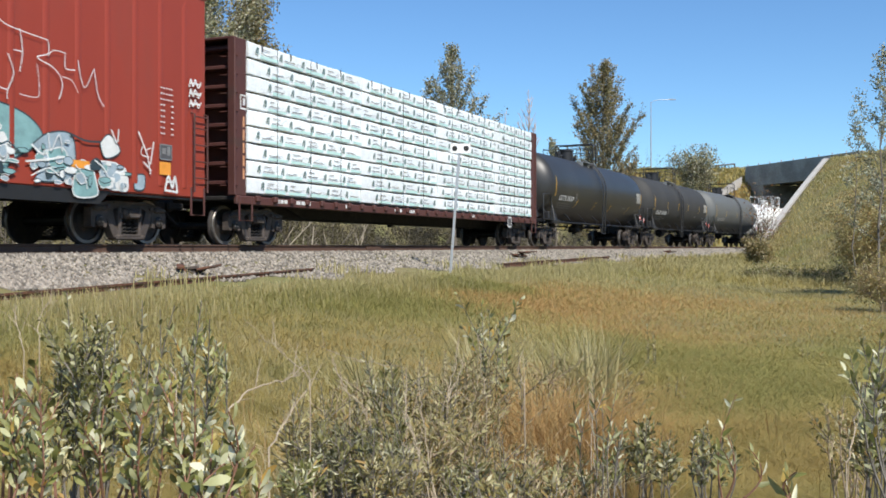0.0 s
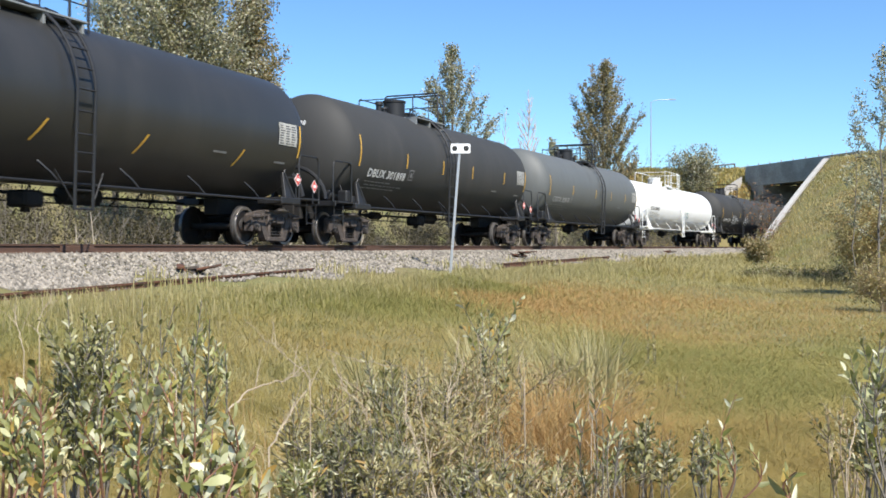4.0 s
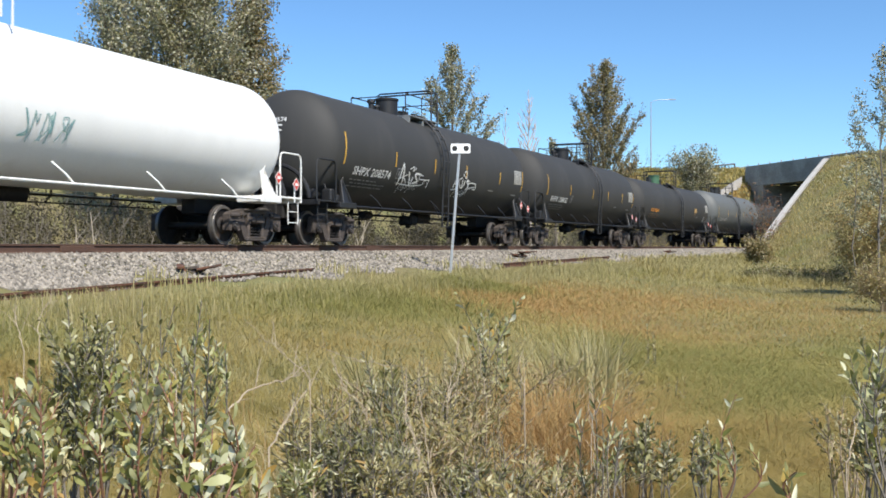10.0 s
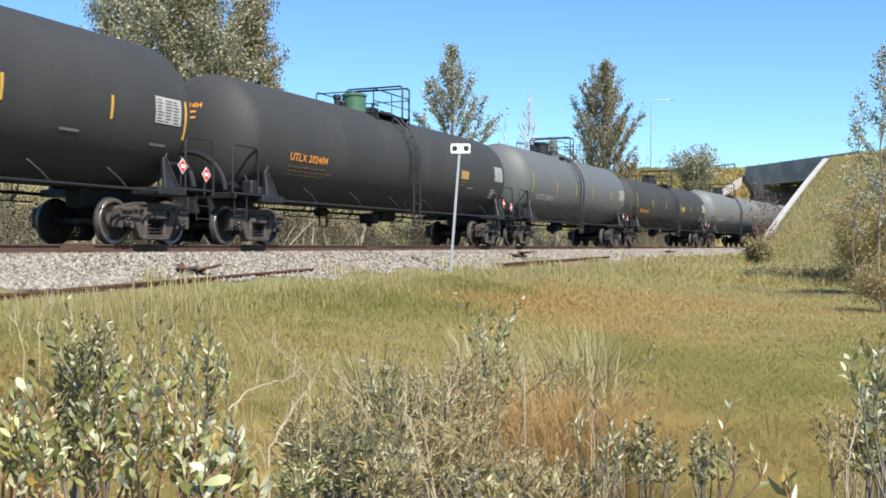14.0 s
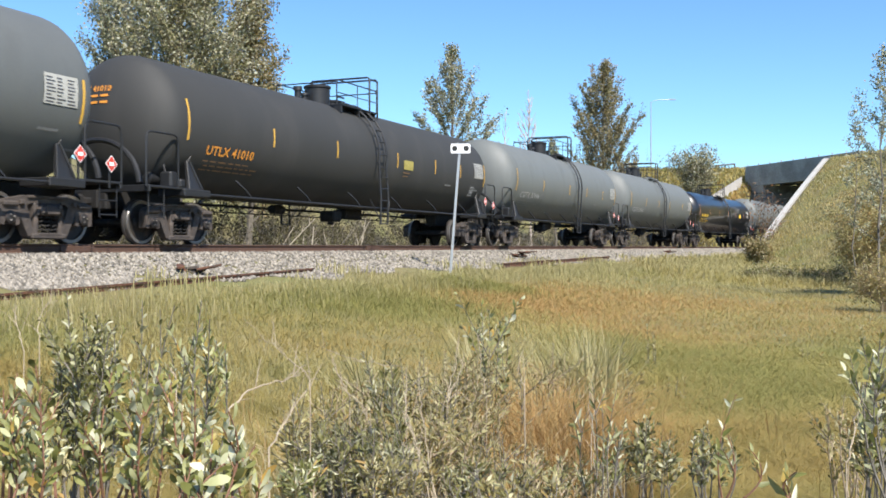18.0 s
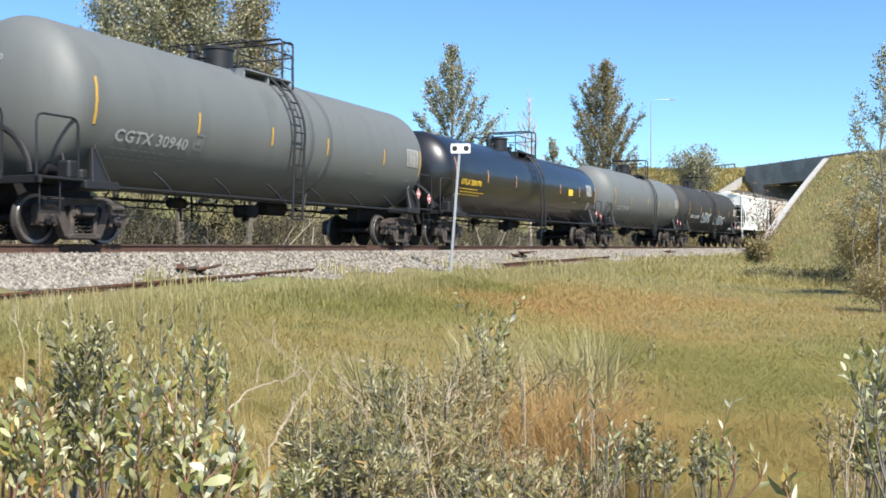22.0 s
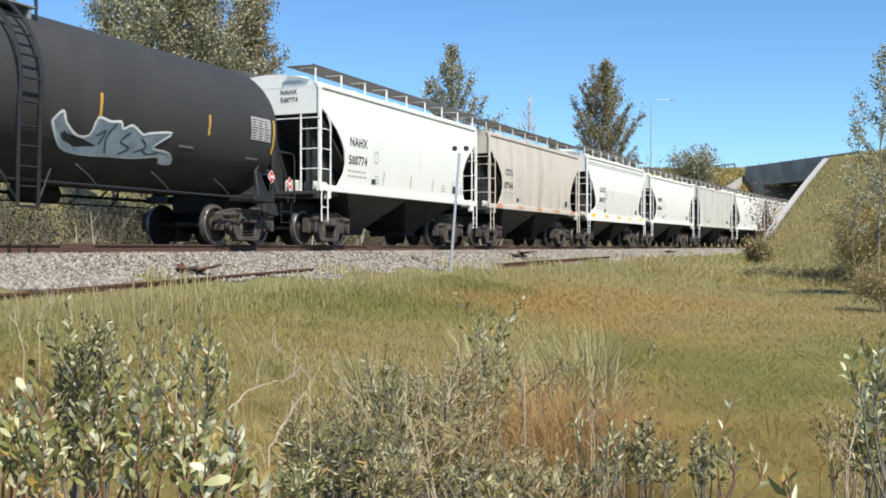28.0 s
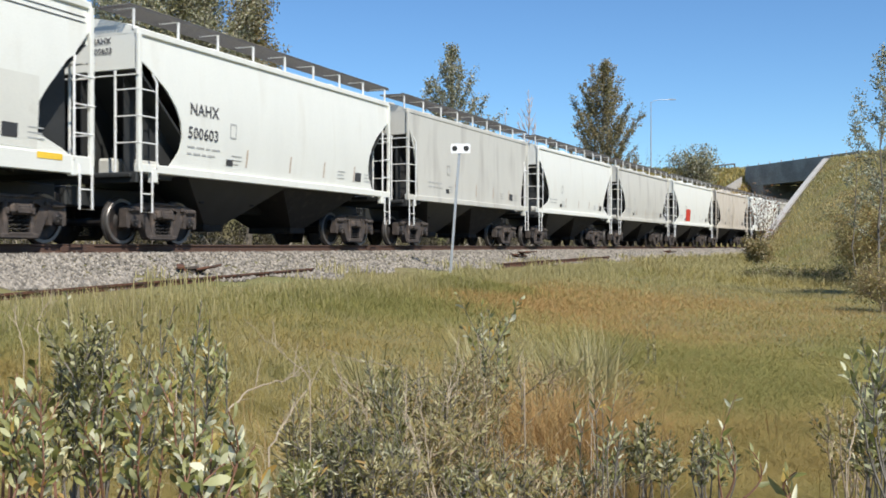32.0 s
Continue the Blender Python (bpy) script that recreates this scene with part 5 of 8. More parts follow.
    sprayed("sprayed_mural", "dense sprayed teal and white shapes", [
        (2, [(47, 14), (44, 12), (46, 10)]), (2, [(39, 9), (37, 7), (36.6, 9)]), (2, [(36, 12), (35.5, 8), (34, 12), (33.4, 8)]), (2, [(40, 5), (36, 6), (33, 7)]), (2, [(39, 2), (36, 4), (34, 2.4)]),
        (3, [(45, 4), (42, 4.4), (41, 3.6)]), (3, [(43, 9), (41, 7)]), (3, [(35, 4), (33, 4.6)]), (2, [(31, 5.5), (29, 2.4), (28.6, 0)]), (2, [(27, 7), (25, 5), (24, 2)]), (2, [(23.6, 15), (22.4, 12), (22, 15.4)]),
        (3, [(32, 12.6), (29, 11.4), (26, 11.6)])],
        [(0, [(48, 16), (44, 17.2), (39, 15), (36.6, 11), (38.6, 8), (42, 5), (43.6, 1.4), (48, 1)]), (1, [(48, 15), (44.6, 13), (46, 11), (48, 10)]), (2, [(45, 6), (42.6, 9), (42.4, 7), (44, 3.4)]),
         (1, [(38.6, 9), (35.8, 12), (31.6, 12.6), (30.6, 7.6), (31.2, 2.6), (35, 1), (38, 1.4), (37, 4.4)]), (0, [(36, 8), (33, 9), (32, 5), (35, 3)]),
         (0, [(30.6, 5), (27.8, 6), (26.4, 1.2), (26.6, -1.6), (31, -1.6)]), (2, [(25.8, 11.4), (23.8, 13.8), (21.4, 10), (24.6, 7.8)]), (1, [(25.6, 7), (21.6, 6.4), (21, 0.8), (24.6, 0.8), (25.8, 4)]), (2, [(22.6, 4.6), (20.4, 5.8), (19.8, 0.6), (22.2, 0.6)])])
    sprayed("sprayed_tag", "upright sprayed pale scribble", [(2, [(17.6, 15.6), (15.6, 10), (14.8, 5)]), (2, [(16.4, 12.6), (17, 10), (15, 9.4)]), (2, [(14, 13.6), (14.8, 7.6)]), (2, [(16.4, 8), (14.6, 6)]), (2, [(16, 11), (14.6, 12)])],
            [(1, [(17.8, 4.6), (15.8, 4.6), (16, 1), (18.2, 1)])])
    sprayed("sprayed_tag", "small sprayed white scribble", [(2, [(11.2, 1.4), (10.4, 5), (9.4, 2), (8.8, 5), (8.2, 1.2)]), (2, [(11, 3.4), (8.6, 3.8)]), (2, [(11.4, 1.2), (8, 0.9)])], w=0.05)
    for v in (24.6, 27.4, 30.2):
        sprayed("sprayed_tag", "small sprayed white scribble", [(2, [(5, v), (4.6, v + 2.2), (4, v + 0.4), (3.4, v + 2.4), (2.6, v + 0.3), (1.8, v + 2)]), (2, [(4.8, v + 1.2), (2, v + 1.3)])], w=0.04)
    run_gear(car, P, 2.6, None)
    return car


def lumber_car(P):
    car = thing("lumber_flatcar", "brown centre-beam flatcar stacked with white-wrapped lumber", "flatcar", "cars of the freight train")
    L, W, zd = P / 2 - 0.62, 1.48, 1.12
    g = Geo()
    g.box((0, 0, zd - 0.06), (2 * L, 2 * W - 0.1, 0.1), 0.02)
    g.box((0, 0, 0.86), (2 * L - 1.2, 0.55, 0.36), 0.03)
    brake_gear(g, P)
    part("deck", g.mesh("deck", M_STEEL), car)
    for sgn in (-1, 1):
        g = Geo()
        g.box((0, sgn * (W - 0.02), zd - 0.1), (2 * L, 0.1, 0.2), 0.02)
        # black instead of brown: the shade below the deck is in its colour
        belly = Geo()
        belly.slab([(-L + 3.6, 1.0), (-L + 4.6, 0.72), (L - 4.6, 0.72), (L - 3.6, 1.0)], sgn * 0.42, sgn * 0.45)
        part("fish_belly", belly.mesh("fish_belly", M_STEEL), car)
        sill = part("side_sill", g.mesh("side_sill", M_BROWN), car)
        def pocket():
            q = Geo()
            q.box((0, 0, 0), (0.16, 0.1, 0.14), 0.02)
            return q.mesh("winch", M_BROWN)
        for i in range(28):
            part("winch", shared("winch", pocket), sill, pose(-L + 0.8 + i * (2 * L - 1.6) / 27, sgn * (W + 0.05), zd - 0.05))
        if sgn < 0:
            g = Geo()
            s2 = Side(w=W + 0.035)
            for a, w_ in ((1.6, 0.5), (2.5, 0.7), (5.0, 0.3), (8.0, 0.5), (9.0, 0.4), (14, 0.4)):
                for k in range(3):
                    s2.rect(g, -L + a + k * w_ * 0.35, 1.0, -L + a + k * w_ * 0.35 + w_ * 0.28, 1.09, 0.004, 0, 1)
            tagged(part("small_lettering", g.mesh("small_lettering", M_LETW), sill), kind="stuff")
            g = Geo()
            s2.rect(g, L - 3.6, 0.72, L - 3.15, 1.12, 0.02, 0, 1)
            s2.rect(g, L - 3.55, 0.77, L - 3.2, 1.07, 0.024, 1, 1)
            part("data_plate", g.mesh("data_plate", M_LETW, M_LETB), sill)
    # end bulkheads: two posts with cross ribs and a corner ladder
    for sgn in (-1, 1):
        m = pose(0, 0, 0, 0, 0, 0 if sgn > 0 else 180)
        g = Geo()
        for y in (-W + 0.06, W - 0.06):
            g.box((L - 0.2, y, (zd + 4.72) / 2), (0.5, 0.06, 4.72 - zd), 0.015)
            g.box((L + 0.03, y * 0.98, (zd + 4.72) / 2), (0.06, 0.2, 4.72 - zd), 0.015)
        g.box((L - 0.43, 0, (zd + 4.68) / 2), (0.05, 2 * W - 0.14, 4.66 - zd), 0.01)
        for k in range(8):
            g.box((L - 0.22, 0, zd + 0.3 + k * 0.44), (0.32, 2 * W - 0.16, 0.09), 0.015)
        g.box((L - 0.2, 0, 4.7), (0.52, 2 * W - 0.1, 0.06), 0.015)
        bulk = part("bulkhead", g.mesh("bulkhead", M_BROWN), car, m)
        g = Geo()
        for yy in (-1, 1):
            yo = yy * (W + 0.02)
            for z in np.arange(1.35, 4.4, 0.42):
                g.pipe([(L - 0.05, yo, z), (L + 0.0, yo - yy * 0.45, z)], 0.015, 5)
            g.pipe([(L - 0.1, yo, 1.1), (L - 0.1, yo, 0.55), (L - 0.6, yo, 0.55), (L - 0.6, yo, 1.1)], 0.025, 6)
        part("ladder", g.mesh("ladder", M_BROWN), bulk)
        g = Geo()
        s2 = Side(w=W - 0.03)
        if sgn < 0:
            for a, b, c, d in ((0, 0, 0.3, 0.04), (0, 0.3, 0.3, 0.34), (0, 0, 0.04, 0.34), (0.26, 0, 0.3, 0.34), (0.1, 0.1, 0.2, 0.26)):
                s2.rect(g, -L + 0.2 + a, 3.1 + b, -L + 0.2 + c, 3.1 + d, 0.006, 0, 1)
            part("stencil_box", g.mesh("stencil_box", M_LETW), bulk, m)
            g = Geo()
            for k in range(5):
                s2.rect(g, -L + 0.3, 1.5 + k * 0.3, -L + 0.37, 1.74 + k * 0.3, 0.006, 0, 1)
            part("reflective_mark", g.mesh("reflective_mark", M_OMARK), bulk, m)
    g = Geo()
    g.box((0, 0, 2.9), (2 * L - 1.3, 0.25, 3.4), 0.02)
    part("centre_beam", g.mesh("centre_beam", M_BROWN), car)
    # wrapped bundles, nine high
    rows, hgt = 9, 0.38
    lens = [5.55, 5.25, 5.3, 4.3]
    tot = 2 * L - 0.98
    lens = [a * tot / sum(lens) for a in lens]
    rnd = random.Random(3)
    for sgn in (-1, 1):
        x = -L + 0.49
        for ci, ln in enumerate(lens):
            for r in range(rows):
                z = zd + 0.06 + r * (hgt + 0.014)
                dy = rnd.uniform(-0.025, 0.02)
                y_out = W - 0.04 + dy
                g = Geo()
                n = 12
                vs = []
                for i in range(n + 1):                       # slightly sagging wrap
                    xx = x + 0.012 + (ln - 0.024) * i / n
                    e = 0.008 * math.sin(i * 2.1 + r) + rnd.uniform(-0.004, 0.004)
                    for yy, zz in ((0.15, 0.02), (y_out + e - 0.02, 0.012 + rnd.uniform(0, 0.01)), (y_out + e, 0.035), (y_out + e + 0.006, hgt * 0.5), (y_out + e, hgt - 0.03), (y_out - 0.02, hgt - 0.006 + e), (0.15, hgt - 0.01)):
                        vs.append((xx, sgn * yy, z + zz))
                fs = [(i * 7 + j, i * 7 + (j + 1) % 7, i * 7 + 7 + (j + 1) % 7, i * 7 + 7 + j) for i in range(n) for j in range(7)]
                fs += [tuple(range(7)), tuple(range(n * 7, n * 7 + 7))[::-1]]
                g.add(vs, fs)
                b = part("lumber_pack", g.mesh("lumber_pack", M_WRAP, angle=14), car)
                if sgn < 0:
                    g = Geo()
                    s2 = Side(w=y_out + 0.02)
                    pitch = 1.02
                    a = x + rnd.uniform(0.0, 0.7) - 0.6
                    while a < x + ln - 0.35:
                        if a > x + 0.05:
                            s2.rect(g, a + 0.02, z + 0.05, min(a + rnd.uniform(0.75, 0.92), x + ln - 0.05), z + 0.1 + rnd.uniform(0, 0.03), 0.002, 0, 1)
                            e = [(a + 0.05 + 0.12 * q, z + 0.16 + 0.012 * math.sin(q * 2 + r) + rnd.uniform(-0.01, 0.01)) for q in range(5)]
                            if e[-1][0] < x + ln - 0.06:
                                s2.stroke(g, spline(e, 3), 0.022, 0.003, 2)
                            # thin grey strokes paint the shade of creases in the wrap
                            for q in range(2):
                                u, v = a + rnd.uniform(0.05, 0.6), z + rnd.uniform(0.08, 0.2)
                                if u + 0.36 < x + ln:
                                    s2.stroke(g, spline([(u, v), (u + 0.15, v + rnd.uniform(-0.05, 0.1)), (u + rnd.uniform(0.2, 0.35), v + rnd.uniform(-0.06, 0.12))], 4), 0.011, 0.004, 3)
                            if rnd.random() < 0.6:
                                s2.rect(g, a + 0.1, z + 0.26, a + 0.1 + rnd.uniform(0.2, 0.4), z + 0.28, 0.002, 2, 1)
                        if a + 1.0 < x + ln - 0.03 and a + 0.8 > x:
                            q = a + 0.82
                            g.add([s2.at(q, z + 0.13, 0.003), s2.at(q + 0.05, z + 0.13, 0.003), s2.at(q + 0.1, z + 0.25, 0.003), s2.at(q + 0.1, z + 0.3, 0.003), s2.at(q + 0.05, z + 0.27, 0.003)], [(0, 1, 2, 3, 4)], 1)
                            g.add([s2.at(q + 0.08, z + 0.12, 0.003), s2.at(q + 0.14, z + 0.12, 0.003), s2.at(q + 0.15, z + 0.28, 0.003), s2.at(q + 0.11, z + 0.3, 0.003)], [(0, 1, 2, 3)], 1)
                        a += pitch
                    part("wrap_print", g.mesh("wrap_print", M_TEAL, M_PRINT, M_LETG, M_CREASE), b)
                if r == rows - 1 and sgn < 0:
                    g = Geo()
                    q = x + 0.6
                    while q < x + ln - 0.2:
                        g.box((q, -(y_out - 0.005), z + hgt - 0.08), (0.05, 0.03, 0.17), 0.006)
                        q += 1.25
                    part("strap_guard", g.mesh("strap_guard", M_NEARBLACK), b)
            # black strips stand in for the shade in the gaps between layers
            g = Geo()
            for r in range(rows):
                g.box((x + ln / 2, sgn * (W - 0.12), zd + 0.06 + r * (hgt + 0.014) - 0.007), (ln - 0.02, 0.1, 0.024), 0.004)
            part("dunnage", g.mesh("dunnage", M_NEARBLACK), car)
            g = Geo()
            for q in (0.22, 0.5, 0.78):
                g.pipe([(x + ln * q, sgn * (W + 0.0), zd), (x + ln * q, sgn * (W + 0.002), zd + rows * (hgt + 0.024))], 0.006, 4)
            part("strap_cable", g.mesh("strap_cable", M_NEARBLACK), car)
            x += ln
    run_gear(car, P, 2.0, None)
    return car


# ---------------------------------------------------------------- the train, from its front to its rear
JOINTS = [-187.0, -166.2, -143.57, -125.62, -108.47, -90.72, -70.47, -52.77, -35.39, -15.87, 1.63, 22.23, 39.88, 57.61, 77.93, 95.23, 113.18, 125.45, 138.0, 150.25, 162.66, 175.1, 187.6, 200.0, 212.4, 224.8, 237.2, 249.6]
GAPS = [(a, b - a) for a, b in zip(JOINTS[:-1], JOINTS[1:])]
PITCH = [b for a, b in GAPS]
black = "black tank car with yellow marks and white lettering"
TRAIN = [
    boxcar(PITCH[0]),
    lumber_car(PITCH[1]),
    tank_car(PITCH[2], M_SATIN, M_BLKFIT, "CGTX 30369", M_LETW, label="worn black tank car with slanted yellow marks", low_marks=True, seed=1, ladder_x=-0.42),
    tank_car(PITCH[3], M_BLACK, M_BLKFIT, "DBUX 301898", M_LETW, label="black tank car with white lettering and a red placard", seed=4, ladder_x=-0.82),
    tank_car(PITCH[4], M_GREY, M_BLKFIT, "CGTX 30918", M_LETM, label="mid-grey tank car with faded yellow marks", seed=5, ladder_x=0.32),
    tank_car(PITCH[5], M_WHITE, M_WHTFIT, "UTLX 200842", M_LETB, marks=False, panel=False, platform="wide", size=(1.46, 2.52), text_z=2.2, text_x=1.75, text_size=0.28, label="long white tank car with a railed top platform", seed=6, tags=tag_thin(0.5, 1.8, 1.7, 2.25), ladder_x=-1.0),
    tank_car(PITCH[6], M_BLACK, M_BLKFIT, "SHPX 208574", M_LETW, label="black tank car with sprayed white scrawls", seed=7, tags=tag_loops(((-3.75, -1.45, 1.6, 2.34), (0.45, 2.55, 1.66, 2.38))), ladder_x=-0.77),
    tank_car(PITCH[7], M_BLACK, M_BLKFIT, "SHPX 208632", M_LETW, label="black tank car with large white lettering", seed=8, ladder_x=0.25),
    tank_car(PITCH[8], M_BLACK, M_BLKFIT, "UTLX 202404", M_LETO, marks=False, label="dull black tank car with orange lettering and a green dome", seed=9, cap=M_GRNFIT, yellow_box=4.26, plate_mat=M_LETF3, size=(1.52, 2.6), text_x=2.28, text_z=2.1, text_size=0.27, ladder_x=-0.15),
    tank_car(PITCH[9], M_GREY, M_BLKFIT, "CGTX 30912", M_LETM, label="pale grey tank car with faded yellow marks", seed=10, ladder_x=-0.88),
    tank_car(PITCH[10], M_BLACK, M_BLKFIT, "UTLX 41010", M_LETO, label="black tank car with orange lettering and a yellow plate", seed=11, yellow_box=2.2, plate_mat=M_LETF2, size=(1.48, 2.57), text_x=1.94, text_size=0.29, mark_x=(-5.35, -2.25, 1.43, 4.25, 6.4), ladder_x=0.06),
    tank_car(PITCH[11], M_PALE, M_BLKFIT, "CGTX 30944", M_LETM, label="pale grey tank car with a scribbled head", seed=12, ladder_x=0.58),
    tank_car(PITCH[12], M_PALE, M_BLKFIT, "CGTX 30940", M_LETM, label="pale grey tank car with two dark bands", seed=13, bands=(0.6, 1.55), ladder_x=-0.35),
    tank_car(PITCH[13], M_GLOSS, M_BLKFIT, "UTLX 200390", M_LETY, label="glossy black tank car with orange lettering", seed=14, mark_mat=M_OMARK, yellow_box=4.55, size=(1.46, 2.54), shift=-0.5, text_x=1.7, text_z=2.16, text_size=0.27, mark_x=(-5.57, -2.6, 0.3, 3.05, 5.95), ladder_x=0.04),
    tank_car(PITCH[14], M_PALE, M_BLKFIT, "CGTX 30950", M_LETM, label="grey tank car with white lettering", seed=15, ladder_x=0.69),
    tank_car(PITCH[15], M_BLACK, M_BLKFIT, "DBUX 301883", M_LETW, label="black tank car with sprayed blue block letters", seed=16, tags=tag_blocks(((-3.6, -0.9, 1.6, 2.4), (0.3, 3.75, 1.5, 2.3))), ladder_x=-0.54),
    hopper(PITCH[16], M_HOPW, ("NAHX", "500774"), "off-white covered hopper car with black ends", seed=21, round_end=True),
    hopper(PITCH[17], M_HOPB, ("CITX", "87544"), "streaked beige covered hopper car with black ends", seed=22, round_end=True, ribs=8, marks=1),
    hopper(PITCH[18], M_HOPW, ("GACX", "200297"), "tall off-white covered hopper car with a yellow-marked sill", seed=23, eave=4.3, deep=0.16, marks=2, two_tone=True),
    hopper(PITCH[19], M_HOPW, ("NAHX", "500603"), "clean off-white covered hopper car with black ends", seed=24, round_end=True),
    hopper(PITCH[20], M_HOPG, None, "dirty pale grey hopper car with smooth straight sides", seed=25, straight=True),
    hopper(PITCH[21], M_HOPW, None, "white covered hopper car with black ends", seed=26),
    hopper(PITCH[22], M_HOPG, None, "pale grey covered hopper car with a dirty patch", seed=27),
    hopper(PITCH[23], M_HOPW, None, "white covered hopper car with a red square", seed=28, red=True),
    hopper(PITCH[24], M_HOPB, None, "beige covered hopper car", seed=29, ribs=9),
    hopper(PITCH[25], M_HOPW, None, "white covered hopper car", seed=30),
    hopper(PITCH[26], M_HOPG, None, "pale grey covered hopper car", seed=31),
]


# ---------------------------------------------------------------- the bridge over the track
def along_road(u, d=0.0, z=0.0):
    """u metres along the road from its edge's corner, d metres back from the bridge's face."""
    return (ROAD_P[0] + ROAD_D[0] * u + 0.964 * d, ROAD_P[1] + ROAD_D[1] * u + 0.267 * d, z)


def prism(quad_low, z0, z1):
    g = Geo()
    n = len(quad_low)
    g.add([(*q[:2], z0) for q in quad_low] + [(*q[:2], z1) for q in quad_low], [tuple(range(n))[::-1], tuple(range(n, 2 * n))] + [(i, (i + 1) % n, (i + 1) % n + n, i + n) for i in range(n)])
    return g


bridge = thing("road_bridge", "dark weathered concrete road bridge over the track", "bridge", m=pose(0, 0, 0))
TOP = 11.45
deck_q = [along_road(2, 0.4), along_road(-19, 0.4), along_road(-19, 14), along_road(2, 14)]
part("deck", prism(deck_q, TOP - 1.1, TOP - 0.35).mesh("deck", M_DCONC), bridge)
fas = [along_road(3.2, 0), along_road(-18.3, 0), along_road(-18.3, 0.4), along_road(3.2, 0.4)]
part("fascia_girder", prism(fas, TOP - 2.45, TOP).mesh("fascia_girder", M_DCONC), bridge)
for k in range(1, 6):
    gq = [along_road(1.0, k * 2.4), along_road(-18.3, k * 2.4), along_road(-18.3, k * 2.4 + 0.5), along_road(1.0, k * 2.4 + 0.5)]
    part("girder", prism(gq, TOP - 2.3, TOP - 1.1).mesh("girder", M_DCONC), bridge)
ab = [along_road(-14.6, 0.05), along_road(-18.3, 0.05), along_road(-18.3, 14), along_road(-14.6, 14)]
part("abutment", prism(ab, 0.5, TOP - 2.45).mesh("abutment", M_DCONC), bridge)
ab = [along_road(0.2, 0.5), along_road(-1.5, 0.5), along_road(-1.5, 14), along_road(0.2, 14)]
part("abutment", prism(ab, 0.5, TOP - 2.45).mesh("abutment", M_DCONC), bridge)
for k in range(9):
    p = along_road(0.4 - k * 2.3, 0.2)
    part("drain_post", Geo().box((p[0], p[1], TOP + 0.12), (0.12, 0.12, 0.26), 0.02).mesh("drain_post", M_GALV), bridge)
# wing wall that runs down beside the track
g = Geo()
ws = np.linspace(49.5, 90, 14)
for i, s in enumerate(ws):
    zt = max(1.5, float(ground_z(*on_track(s, 4.1)))) + 0.1
    for l, z in ((3.3, 0.3), (3.3, zt), (3.75, zt), (3.75, 0.3)):
        x, y = on_track(s, l)
        g.v.append((float(x), float(y), z))
for i in range(13):
    for j in range(4):
        g.f.append((i * 4 + j, i * 4 + (j + 1) % 4, i * 4 + 4 + (j + 1) % 4, i * 4 + 4 + j))
        g.m.append(0)
g.f += [(0, 1, 2, 3), (52, 53, 54, 55)]
g.m += [0, 0]
wing = new("wing_wall", g.mesh("wing_wall", M_CONC))
tagged(wing, "pale concrete wing wall sloping down beside the track", "retaining wall", kind="structure")

# ---------------------------------------------------------------- sign by the track
def marker_sign():
    x, y = 0.19, 26.6
    z = float(ground_z(x, y))
    ob = thing("track_marker", "white plate with two black dots on a thin steel post", "sign", m=pose(float(x), float(y), z, 0, 4.3, 0))
    g = Geo()
    g.box((0, 0, 1.6), (0.07, 0.04, 3.35), 0.008)
    part("post", g.mesh("post", M_GALV), ob)
    g = Geo()
    n, w, h, r = 6, 0.26, 0.128, 0.045
    out = []
    for cx, cz, a0 in ((w - r, h - r, 0), (-w + r, h - r, 90), (-w + r, -h + r, 180), (w - r, -h + r, 270)):
        out += [(cx + r * math.cos(radians(a0 + 90 * i / n)), cz + r * math.sin(radians(a0 + 90 * i / n))) for i in range(n + 1)]
    g.slab(out, -0.045, -0.03)
    plate = part("plate", g.mesh("plate", M_SIGN), ob, pose(0.02, 0, 3.32, 0, -4.3, 0))
    for s in (-1, 1):
        g = Geo()
        g.lathe([(-0.053, 0.07), (-0.04, 0.07)], (s * 0.15, 0, 0), "y", 20)
        part("dot", g.mesh("dot", M_NEARBLACK), plate)
    return ob


marker_sign()



# ---------------------------------------------------------------- plants
RNG = np.random.default_rng(11)


def fast_mesh(name, verts, tris, *mats, mi=None):
    me = bpy.data.meshes.new(name)
    verts, tris = np.asarray(verts, np.float32), np.asarray(tris, np.int32)
    me.vertices.add(len(verts))
    me.vertices.foreach_set("co", verts.ravel())
    me.loops.add(tris.size)
    me.loops.foreach_set("vertex_index", tris.ravel())
    me.polygons.add(len(tris))
    me.polygons.foreach_set("loop_start", np.arange(0, tris.size, 3, dtype=np.int32))
    for m in mats:
        me.materials.append(m)
    if mi is not None:
        me.polygons.foreach_set("material_index", np.asarray(mi, np.int32))
    me.update(calc_edges=True)
    me.validate()
    return me


def unit(v):
    return v / np.maximum(np.linalg.norm(v, axis=-1, keepdims=True), 1e-9)


